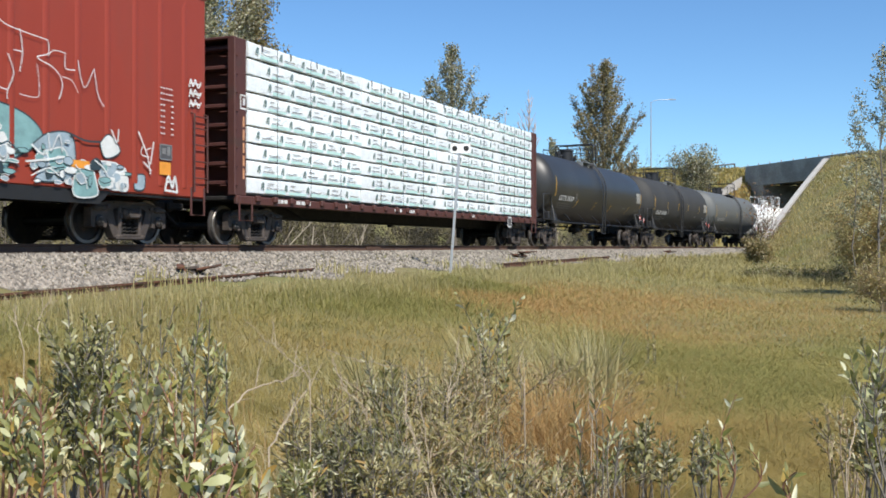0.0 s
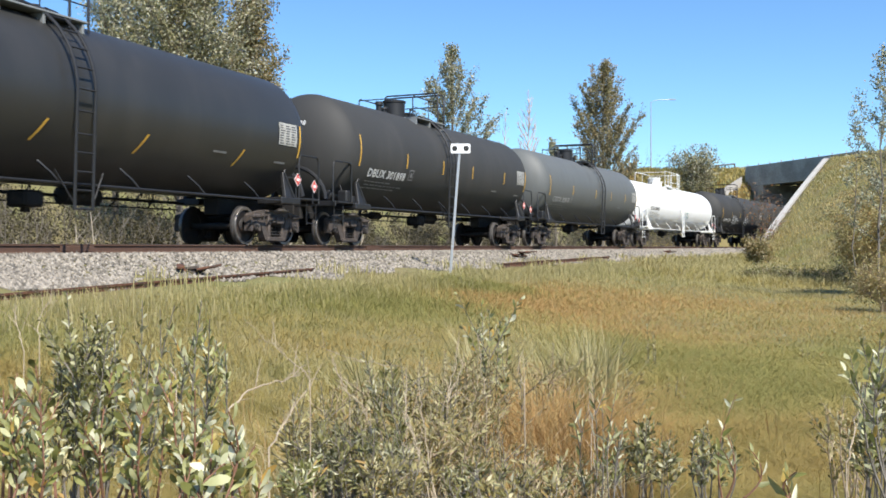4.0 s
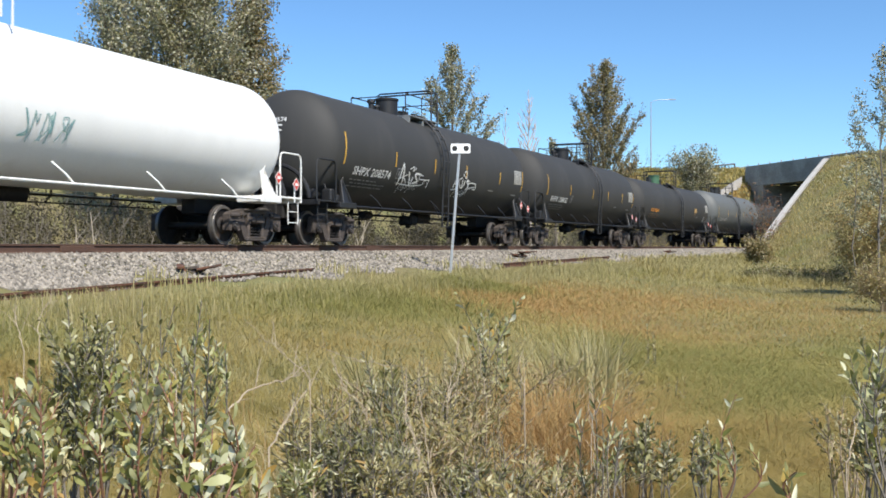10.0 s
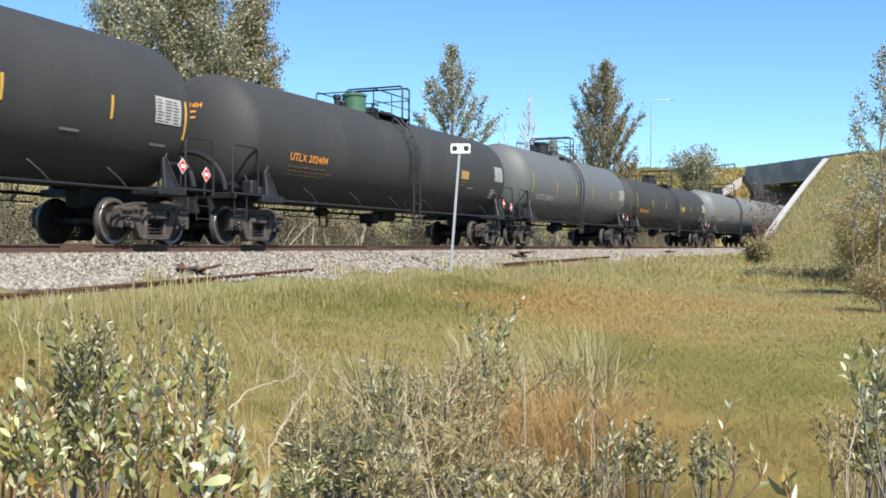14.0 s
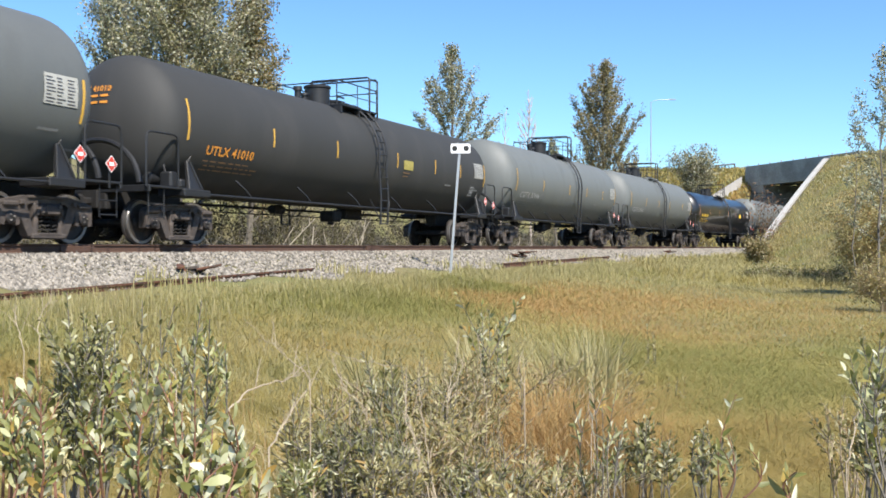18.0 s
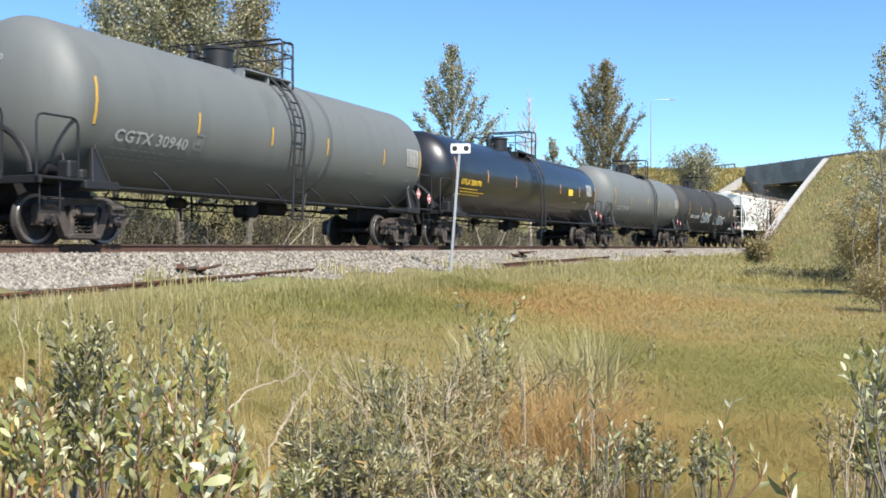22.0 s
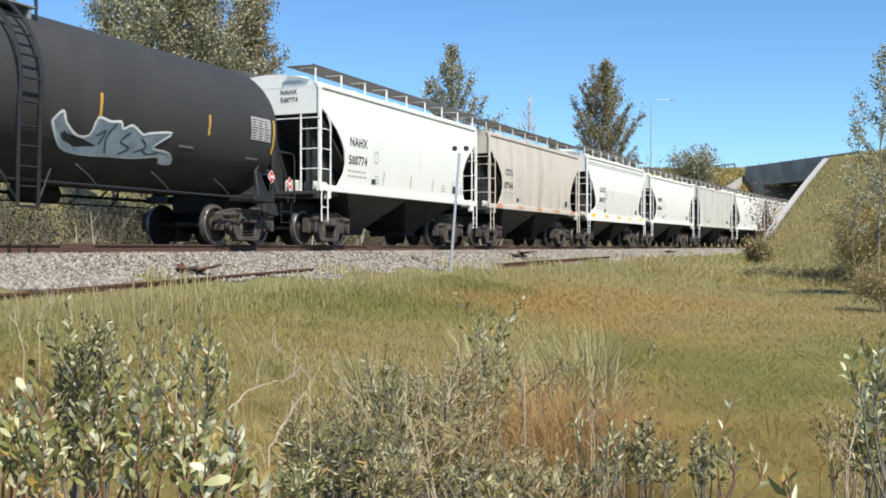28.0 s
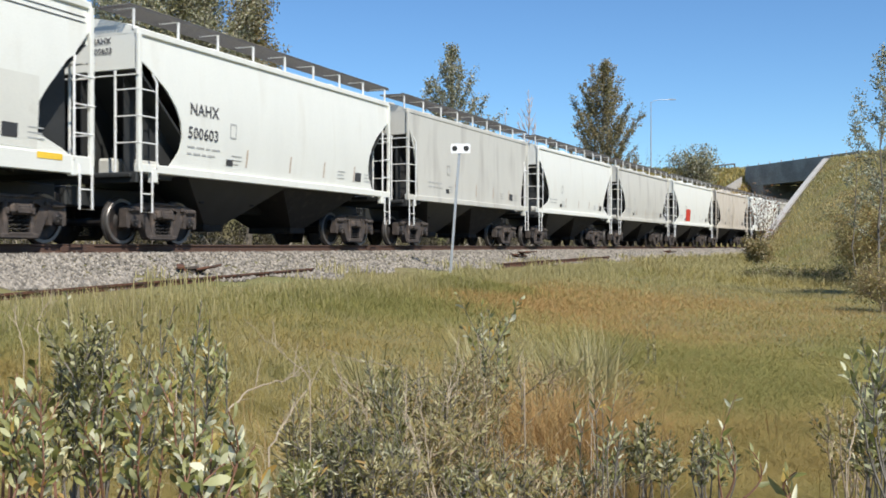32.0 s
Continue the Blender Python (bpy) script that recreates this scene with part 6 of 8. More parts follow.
def blades(base, height, width, lean=0.35, droop=0.5):
    """Grass blades with a bend: five corners each."""
    n = len(base)
    a = RNG.uniform(0, 2 * np.pi, n)
    d = np.stack([np.cos(a), np.sin(a), np.zeros(n)], -1)
    w = np.stack([-np.sin(a + RNG.normal(0, 0.6, n)), np.cos(a), np.zeros(n)], -1) * (width / 2)[:, None]
    ln = (lean * RNG.uniform(0.2, 1.0, n) * height)[:, None]
    up = np.array([0, 0, 1.0])
    mid = base + d * ln * 0.35 + up * (height * 0.6)[:, None]
    tip = base + d * ln * (1 + droop) + up * (height * RNG.uniform(0.85, 1.0, n))[:, None]
    v = np.stack([base - w, base + w, mid - w * 0.75, mid + w * 0.75, tip], 1).reshape(-1, 3)
    o = (np.arange(n) * 5)[:, None]
    t = np.stack([o + [0, 1, 3], o + [0, 3, 2], o + [2, 3, 4]], 1).reshape(-1, 3)
    return v, t


def leaves(base, axis, length, width, fold=0.25, blunt=False, plain=False):
    """Pointed leaves folded along the midrib: from base along axis."""
    n = len(base)
    axis = unit(axis)
    side = unit(np.cross(axis, RNG.normal(0, 1, (n, 3))))
    nor = np.cross(side, axis)
    L, W = length[:, None], width[:, None]
    if plain:
        m = base + axis * L * 0.5
        v = np.stack([base, m + side * W * 0.5 + nor * W * fold, base + axis * L, m - side * W * 0.5 + nor * W * fold], 1).reshape(-1, 3)
        o = (np.arange(n) * 4)[:, None]
        return v, np.stack([o + [0, 1, 2], o + [0, 2, 3]], 1).reshape(-1, 3)
    if blunt:
        m1, m2, m3, tip = base + axis * L * 0.35, base + axis * L * 0.68 - nor * L * 0.05, base + axis * L * 0.9 - nor * L * 0.11, base + axis * L - nor * L * 0.15
        v = np.stack([base, m1 + side * W * 0.38 + nor * W * fold, m1 - side * W * 0.38 + nor * W * fold, m2 + side * W * 0.5 + nor * W * fold, m2 - side * W * 0.5 + nor * W * fold, m3 + side * W * 0.32, m3 - side * W * 0.32, tip], 1).reshape(-1, 3)
        o = (np.arange(n) * 8)[:, None]
        return v, np.stack([o + [0, 1, 2], o + [1, 3, 2], o + [2, 3, 4], o + [3, 5, 4], o + [4, 5, 6], o + [5, 7, 6]], 1).reshape(-1, 3)
    m1, m2, tip = base + axis * L * 0.35, base + axis * L * 0.7 - nor * L * 0.04, base + axis * L - nor * L * 0.12
    v = np.stack([base, m1 + side * W * 0.5 + nor * W * fold, m1 - side * W * 0.5 + nor * W * fold, m2 + side * W * 0.36 + nor * W * fold * 0.6, m2 - side * W * 0.36 + nor * W * fold * 0.6, tip, m1], 1).reshape(-1, 3)
    o = (np.arange(n) * 7)[:, None]
    t = np.stack([o + [0, 1, 6], o + [0, 6, 2], o + [6, 1, 3], o + [6, 3, 5], o + [6, 5, 4], o + [6, 4, 2], o + [3, 5, 5]][:6], 1).reshape(-1, 3)
    return v, t


M_GRASS = leaf_material("meadow grass", [(0.37, 0.305, 0.1), (0.42, 0.345, 0.12), (0.45, 0.36, 0.135), (0.39, 0.325, 0.11), (0.49, 0.4, 0.165), (0.41, 0.32, 0.115)], 0.6, ((0.13, 0.5, 0.66, (0.48, 0.3, 0.11)), (0.21, 0.5, 0.64, (0.29, 0.29, 0.1)), (0.09, 0.53, 0.65, (0.55, 0.46, 0.2)), (0.9, 0.55, 0.7, (0.27, 0.25, 0.085))), 0.42)
M_RUSSET = leaf_material("russet grass", [(0.46, 0.25, 0.1), (0.52, 0.34, 0.13), (0.44, 0.27, 0.1), (0.55, 0.38, 0.17), (0.42, 0.3, 0.11)], 0.6, trans=0.4)
M_PALE_GRASS = leaf_material("pale tall grass", [(0.4, 0.36, 0.16), (0.5, 0.43, 0.22), (0.3, 0.28, 0.1), (0.56, 0.48, 0.28)], 0.6, trans=0.4)
M_WILLOW = leaf_material("silvery willow leaf", [(0.12, 0.125, 0.036), (0.29, 0.3, 0.095), (0.8, 0.78, 0.58), (0.1, 0.105, 0.032), (0.48, 0.48, 0.24), (0.16, 0.165, 0.05), (0.36, 0.36, 0.13), (0.65, 0.64, 0.4), (0.1, 0.1, 0.03), (0.24, 0.25, 0.075), (0.6, 0.36, 0.1)], 0.45, trans=0.28)
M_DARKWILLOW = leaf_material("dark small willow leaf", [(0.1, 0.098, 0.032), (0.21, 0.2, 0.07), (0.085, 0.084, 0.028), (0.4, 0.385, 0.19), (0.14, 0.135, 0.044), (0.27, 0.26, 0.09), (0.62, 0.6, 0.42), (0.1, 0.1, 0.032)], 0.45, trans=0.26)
M_WILLOW2 = leaf_material("dull willow leaf", [(0.18, 0.155, 0.055), (0.35, 0.3, 0.12), (0.54, 0.49, 0.26), (0.2, 0.18, 0.06), (0.43, 0.37, 0.17), (0.64, 0.57, 0.35), (0.24, 0.21, 0.075), (0.55, 0.36, 0.14)], 0.5, trans=0.34)
M_POPLAR = leaf_material("poplar leaf", [(0.13, 0.135, 0.06), (0.27, 0.26, 0.13), (0.5, 0.48, 0.33), (0.16, 0.16, 0.07), (0.36, 0.29, 0.14), (0.68, 0.65, 0.52), (0.2, 0.195, 0.09), (0.32, 0.3, 0.155)], 0.36, trans=0.32)
M_PALELEAF = leaf_material("pale olive leaf", [(0.38, 0.33, 0.145), (0.45, 0.39, 0.19), (0.32, 0.28, 0.115), (0.52, 0.45, 0.25), (0.45, 0.31, 0.14), (0.28, 0.255, 0.095)], 0.6, trans=0.42)
M_SILVERLEAF = leaf_material("grey-green poplar leaf", [(0.2, 0.22, 0.13), (0.34, 0.35, 0.24), (0.55, 0.55, 0.44), (0.16, 0.18, 0.09), (0.4, 0.32, 0.2)], 0.36, trans=0.3)
M_GOLD = leaf_material("turning poplar leaf", [(0.13, 0.13, 0.052), (0.3, 0.245, 0.105), (0.18, 0.175, 0.07), (0.48, 0.4, 0.24), (0.36, 0.235, 0.09), (0.11, 0.115, 0.045), (0.58, 0.5, 0.33)], 0.38, trans=0.32)
M_REDLEAF = leaf_material("reddening leaf", [(0.24, 0.1, 0.05), (0.17, 0.1, 0.04), (0.36, 0.18, 0.1), (0.12, 0.1, 0.04)], 0.5)
M_BRUSH = leaf_material("dull brush leaf", [(0.03, 0.028, 0.015), (0.07, 0.062, 0.03), (0.15, 0.13, 0.07), (0.035, 0.031, 0.017), (0.09, 0.08, 0.034)], 0.6)


def wedge(n, y0, y1, power, half=0.47, xc=0.0):
    """Places over the view: nearer ones closer together."""
    u = RNG.uniform(0, 1, n)
    k = 1 - power
    y = (y0 ** k + u * (y1 ** k - y0 ** k)) ** (1 / k)
    x = RNG.uniform(-half, half, n) * y + xc
    return x, y


def on_meadow(x, y, lmin=4.4):
    s, l = to_track(x, y)
    return l > lmin


def field(name, x, y, h, w, mat, label, lean=0.35, sink=0.02):
    z = ground_z(x, y)
    base = np.stack([x, y, z - sink], -1)
    v, t = blades(base, h, w, lean)
    return tagged(new(name, fast_mesh(name, v, t, mat)), label, "grass", kind="stuff")


# the meadow, thick near the eye and coarser far off
x, y = wedge(460000, 3.0, 60, 1.3, 0.5)
k = on_meadow(x, y, 4.55)
x, y = x[k], y[k]
clump = np.sin(x * 1.7 + np.sin(y * 1.1) * 2) * np.sin(y * 1.9 + np.sin(x * 0.8) * 2)
h = (0.2 + 0.09 * clump + RNG.uniform(-0.08, 0.2, len(x)))
h *= np.interp(y, [3, 6, 9, 14, 40], [0.9, 0.8, 0.42, 0.34, 0.34]) * np.interp(to_track(x, y)[1], [4.5, 5.0, 6.0, 7.5], [0.5, 0.75, 1.0, 1.0])
field("meadow_grass", x, y, np.clip(h, 0.05, 0.8), 0.0018 + 0.00036 * y * RNG.uniform(0.5, 1.6, len(x)), M_GRASS, "yellow-green meadow grass, shin high and dry", 1.9)
# grass on the banks and the far field
x, y = RNG.uniform(8, 75, 150000), RNG.uniform(38, 112, 150000)
k = on_meadow(x, y, 4.0) & (np.abs(x) < 0.52 * y)
x, y = x[k], y[k]
field("bank_grass", x, y, RNG.uniform(0.1, 0.34, len(x)), 0.008 + 0.00045 * y * RNG.uniform(0.6, 1.4, len(x)), M_GRASS, "dry grass on the road bank", 0.9)
x, y = RNG.uniform(10, 42, 26000), RNG.uniform(95, 135, 26000)
k = to_track(x, y)[1] < -7
x, y = x[k], y[k]
field("far_bank_grass", x, y, RNG.uniform(0.3, 0.7, len(x)), 0.06 + 0.0012 * y * RNG.uniform(0.6, 1.4, len(x)), M_GRASS, "green-yellow grass on the far road bank")
# tall pale grass along the foot of the ballast
n = 34000
s, l = RNG.uniform(-26, 30, n), 4.35 + np.abs(RNG.normal(0, 0.8, n))
x, y = on_track(s, l)
field("verge_grass", x, y, RNG.uniform(0.18, 0.42, n) * np.interp(l, [4.6, 5.0, 6.2], [0.5, 0.75, 1.1]) * np.interp(np.sin(s * 1.3) + np.sin(s * 0.47 + 1), [-2, 2], [0.7, 1.15]), 0.003 + 0.0003 * y * RNG.uniform(0.5, 1.5, n), M_PALE_GRASS, "tall pale grass along the foot of the ballast")
# stray tufts in the ballast's edge
n = 5000
s, l = RNG.uniform(-22, 45, n), RNG.uniform(3.2, 4.5, n)
k = np.sin(s * 2.1) + np.sin(s * 0.9 + 2) + (l - 3.2) * 0.9 > 0.9
x, y = on_track(s[k], l[k])
field("ballast_tufts", x, y, RNG.uniform(0.12, 0.35, len(x)), 0.01 + 0.0006 * y, M_PALE_GRASS, "thin tufts of grass in the edge of the ballast")
# paler tufts on the bank
x, y = RNG.uniform(10, 60, 90000), RNG.uniform(40, 108, 90000)
k = on_meadow(x, y, 4.0) & (np.abs(x) < 0.5 * y) & (np.sin(x * 0.8 + 1.5 * np.sin(y * 0.5)) + np.sin(y * 0.33 + x * 0.2) + RNG.normal(0, 0.5, 90000) > -0.2)
x, y = x[k], y[k]
field("pale_bank_grass", x, y, RNG.uniform(0.2, 0.5, len(x)), 0.006 + 0.0004 * y * RNG.uniform(0.6, 1.4, len(x)), M_PALE_GRASS, "pale seeding grass on the road bank", 0.7)
# patches of other grass: (across, depth, spread across, spread in depth, height, share)
M_GREEN_GRASS = leaf_material("green meadow grass", [(0.27, 0.265, 0.085), (0.33, 0.31, 0.105), (0.25, 0.245, 0.075), (0.38, 0.34, 0.125)], 0.6, trans=0.4)


def patches(name, spots, n, mat, label, lean):
    q = np.array(spots)
    pick = RNG.choice(len(q), n, p=q[:, 5] / q[:, 5].sum())
    a = q[pick]
    x, y = a[:, 0] + RNG.normal(0, 1, n) * a[:, 2], a[:, 1] + RNG.normal(0, 1, n) * a[:, 3]
    x = x + 0.15 * a[:, 2] * np.sin(y * 2.1 + a[:, 0])
    k = on_meadow(x, y, 5.0) & (y > 3.2)
    x, y, a = x[k], y[k], a[k]
    field(name, x, y, a[:, 4] * RNG.uniform(0.5, 1.15, len(x)), 0.0016 + 0.00036 * y * RNG.uniform(0.6, 1.4, len(x)), mat, label, lean)


patches("russet_grass", ((0.56, 6.0, 0.2, 0.4, 0.8, 2), (0.72, 6.8, 0.24, 0.5, 0.6, 3), (0.4, 5.4, 0.2, 0.35, 0.5, 1), (1.0, 7.6, 0.3, 0.6, 0.35, 2), (2.6, 23.0, 1.4, 2.6, 0.14, 7), (5.6, 27.0, 2.0, 2.6, 0.14, 6), (3.3, 17.5, 1.0, 1.5, 0.12, 3), (1.0, 22.0, 0.8, 1.8, 0.14, 3), (7.4, 19.5, 1.6, 1.8, 0.1, 3), (1.9, 12.5, 0.5, 1.0, 0.1, 1)),
        52000, M_RUSSET, "russet dry grass in patches", 0.9)
patches("green_grass", ((2.9, 14.0, 0.8, 1.6, 0.14, 4), (4.4, 13.0, 1.1, 1.8, 0.14, 5), (3.6, 11.0, 0.8, 1.2, 0.15, 4), (2.6, 9.3, 0.5, 0.9, 0.16, 3), (4.2, 41.0, 2.2, 3.0, 0.2, 5), (0.2, 24.5, 0.9, 0.7, 0.26, 3), (2.6, 7.8, 0.6, 0.5, 0.16, 2), (-1.5, 19.0, 1.4, 1.6, 0.2, 5), (-4.5, 16.5, 1.2, 1.4, 0.18, 3)),
        80000, M_GREEN_GRASS, "softer green grass in the middle of the meadow", 1.4)
patches("yellow_grass", ((3.6, 36.0, 1.0, 1.4, 0.3, 3), (16.0, 47.0, 2.2, 3.0, 0.4, 4), (4.4, 31.0, 1.2, 1.6, 0.16, 3), (9.5, 36.0, 2.0, 3.0, 0.2, 3), (7.0, 22.0, 2.2, 2.0, 0.12, 3), (-2.5, 10.5, 1.0, 1.4, 0.2, 3)),
        26000, M_PALE_GRASS, "straw-yellow grass in tufts", 0.9)
# pale curved straw among the willows
x, y = RNG.normal(-0.1, 0.42, 2200), RNG.uniform(3.4, 6.4, 2200)
x = x * y / 5
field("dry_straw", x, y, RNG.uniform(0.3, 0.8, 2200), RNG.uniform(0.002, 0.006, 2200), leaf_material("bleached straw", [(0.6, 0.5, 0.3), (0.5, 0.38, 0.2), (0.68, 0.6, 0.42), (0.42, 0.36, 0.16)], 0.6, trans=0.4), "bleached curved straw among the willows", 1.1)
# straw stalks near the eye
x, y = wedge(2000, 2.8, 8, 1.3, 0.45)
k = np.sin(x * 3.1 + 1) * np.sin(y * 1.7) + 0.6 * np.exp(-((x - 0.1) / 0.7) ** 2) > 0.1
x, y = x[k], y[k]
field("straw_stalks", x, y, RNG.uniform(0.3, 0.75, len(x)), 0.0015 + 0.0004 * y, M_RUSSET, "thin brown grass stalks", 0.8)


def grow(start, way, length, levels, rnd, r, spread=0.6, nseg=6, kids=(3, 5), up=0.12, ratio=0.62):
    """A branching skeleton: pipes as (points, radius, end radius), and the ends with their directions."""
    pipes, tips = [], []
    p, d = Vector(start), Vector(way).normalized()
    pts = [p.copy()]
    for i in range(nseg):
        d = (d + Vector((rnd.gauss(0, 0.09), rnd.gauss(0, 0.09), rnd.gauss(0, 0.05) + up * 0.3))).normalized()
        p = p + d * (length / nseg)
        pts.append(p.copy())
    pipes.append((pts, r, r * 0.35))
    if levels == 0:
        tips += [(q, d) for q in pts[1:]]
        return pipes, tips
    for i in range(rnd.randint(*kids)):
        f = rnd.uniform(0.3, 0.98)
        q = pts[min(int(f * nseg), nseg)]
        a = rnd.uniform(0, 2 * math.pi)
        u = d.orthogonal().normalized()
        w = d.cross(u)
        kd = (d * math.cos(spread) + (u * math.cos(a) + w * math.sin(a)) * math.sin(spread) + Vector((0, 0, up))).normalized()
        pp, tt = grow(q, kd, length * ratio * rnd.uniform(0.7, 1.15), levels - 1, rnd, r * 0.5, spread, max(3, nseg - 1), kids, up, ratio)
        pipes += pp
        tips += tt
    return pipes, tips


def tree(x, y, height, width, seed, mat, label, leaf=0.1, count=9000, gap=0.3, stems=1, bare=False, spire=True, trunk_mat=None, scatter=0.3, base_z=None, name="tree", thin=1.0, low=0.12):
    """A tree: a tapered trunk, limbs that grow shorter to the top, twigs, and many leaves about the twigs."""
    rnd = random.Random(seed)
    z0 = float(ground_z(x, y)) if base_z is None else base_z
    ob = thing(name, label, "tree" if name == "tree" else "shrub", m=pose(x, y, z0 - 0.1))
    g_trunk, g_limb, tips = Geo(), Geo(), []
    for st in range(stems):
        off = Vector((rnd.uniform(-1, 1), rnd.uniform(-1, 1), 0)) * (0.12 * width if stems > 1 else 0)
        lean = Vector((rnd.gauss(0, 0.05), rnd.gauss(0, 0.05), 1)) + off * (0.12 if stems > 1 else 0)
        hh = height * (1 if st == 0 else rnd.uniform(0.65, 0.95))
        pts, p, d = [], off.copy(), lean.normalized()
        for i in range(11):
            pts.append(p.copy())
            d = (d + Vector((rnd.gauss(0, 0.035), rnd.gauss(0, 0.035), 0.02))).normalized()
            p = p + d * hh / 10
        r0 = 0.013 * hh * thin + 0.02
        g_trunk.pipe(pts, r0, 8, r1=r0 * 0.12)
        nl = int((44 if name == "tree" else 11) * (1 if stems == 1 else 0.62))
        for i in range(nl):
            f = low + (0.97 - low) * (i + rnd.random()) / nl
            q = pts[min(int(f * 10), 9)].lerp(pts[min(int(f * 10) + 1, 10)], f * 10 % 1)
            a = i * 2.4 + rnd.uniform(-0.5, 0.5)
            reach = width / 2 * (math.sin(math.pi * min(1, (f - low) / (1 - low) * 0.8 + 0.25)) ** 0.8 if spire else (1 - (2 * f - 1.1) ** 2) ** 0.5 if abs(2 * f - 1.1) < 1 else 0.3) * rnd.uniform(0.55, 1.15)
            way = Vector((math.cos(a), math.sin(a), rnd.uniform(0.25, 1.1)))
            pp, tt = grow(q, way, max(reach, 0.25) * 1.05, 2 if not bare else 1, rnd, r0 * (1 - f) * 0.4 + 0.01 * min(thin, 1), 0.55, 5, (2, 4), 0.15)
            for pt, r, r1 in pp:
                g_limb.pipe(pt, r, 4, r1=max(r1, 0.004 * min(thin, 1)), caps=False)
            tips += tt
    trunk = part("trunk", g_trunk.mesh("trunk", trunk_mat or M_BARK), ob)
    part("branching", g_limb.mesh("branching", trunk_mat or M_BARK), ob)
    if not bare and tips:
        T = np.array([tuple(a) for a, b in tips])
        D = np.array([tuple(b) for a, b in tips])
        # whole sprays are left out, so that the sky shows through
        keep = (np.sin(T[:, 0] * 2.3 + seed) * np.sin(T[:, 1] * 2.1 + 1) * np.sin(T[:, 2] * 1.7 + seed) > -gap * 1.6 + 0.0) if gap else np.ones(len(T), bool)
        keep |= RNG.uniform(0, 1, len(T)) < 0.45
        T, D = T[keep], D[keep]
        i = RNG.integers(0, len(T), count)
        b = T[i] + RNG.normal(0, scatter, (count, 3)) * [1, 1, 0.8]
        ax = D[i] * 0.4 + RNG.normal(0, 0.7, (count, 3)) + [0, 0, -0.25]
        ln = leaf * RNG.uniform(0.6, 1.4, count)
        v, t = leaves(b, ax, ln, ln * RNG.uniform(0.5, 0.8, count), plain=True)
        part("crown", fast_mesh("crown", v, t, mat), ob)
    return ob


def spot(px, depth):
    """Ground place under a bearing of the view, given as a picture column, at a depth."""
    return (px - 784) / 1791 * depth, depth


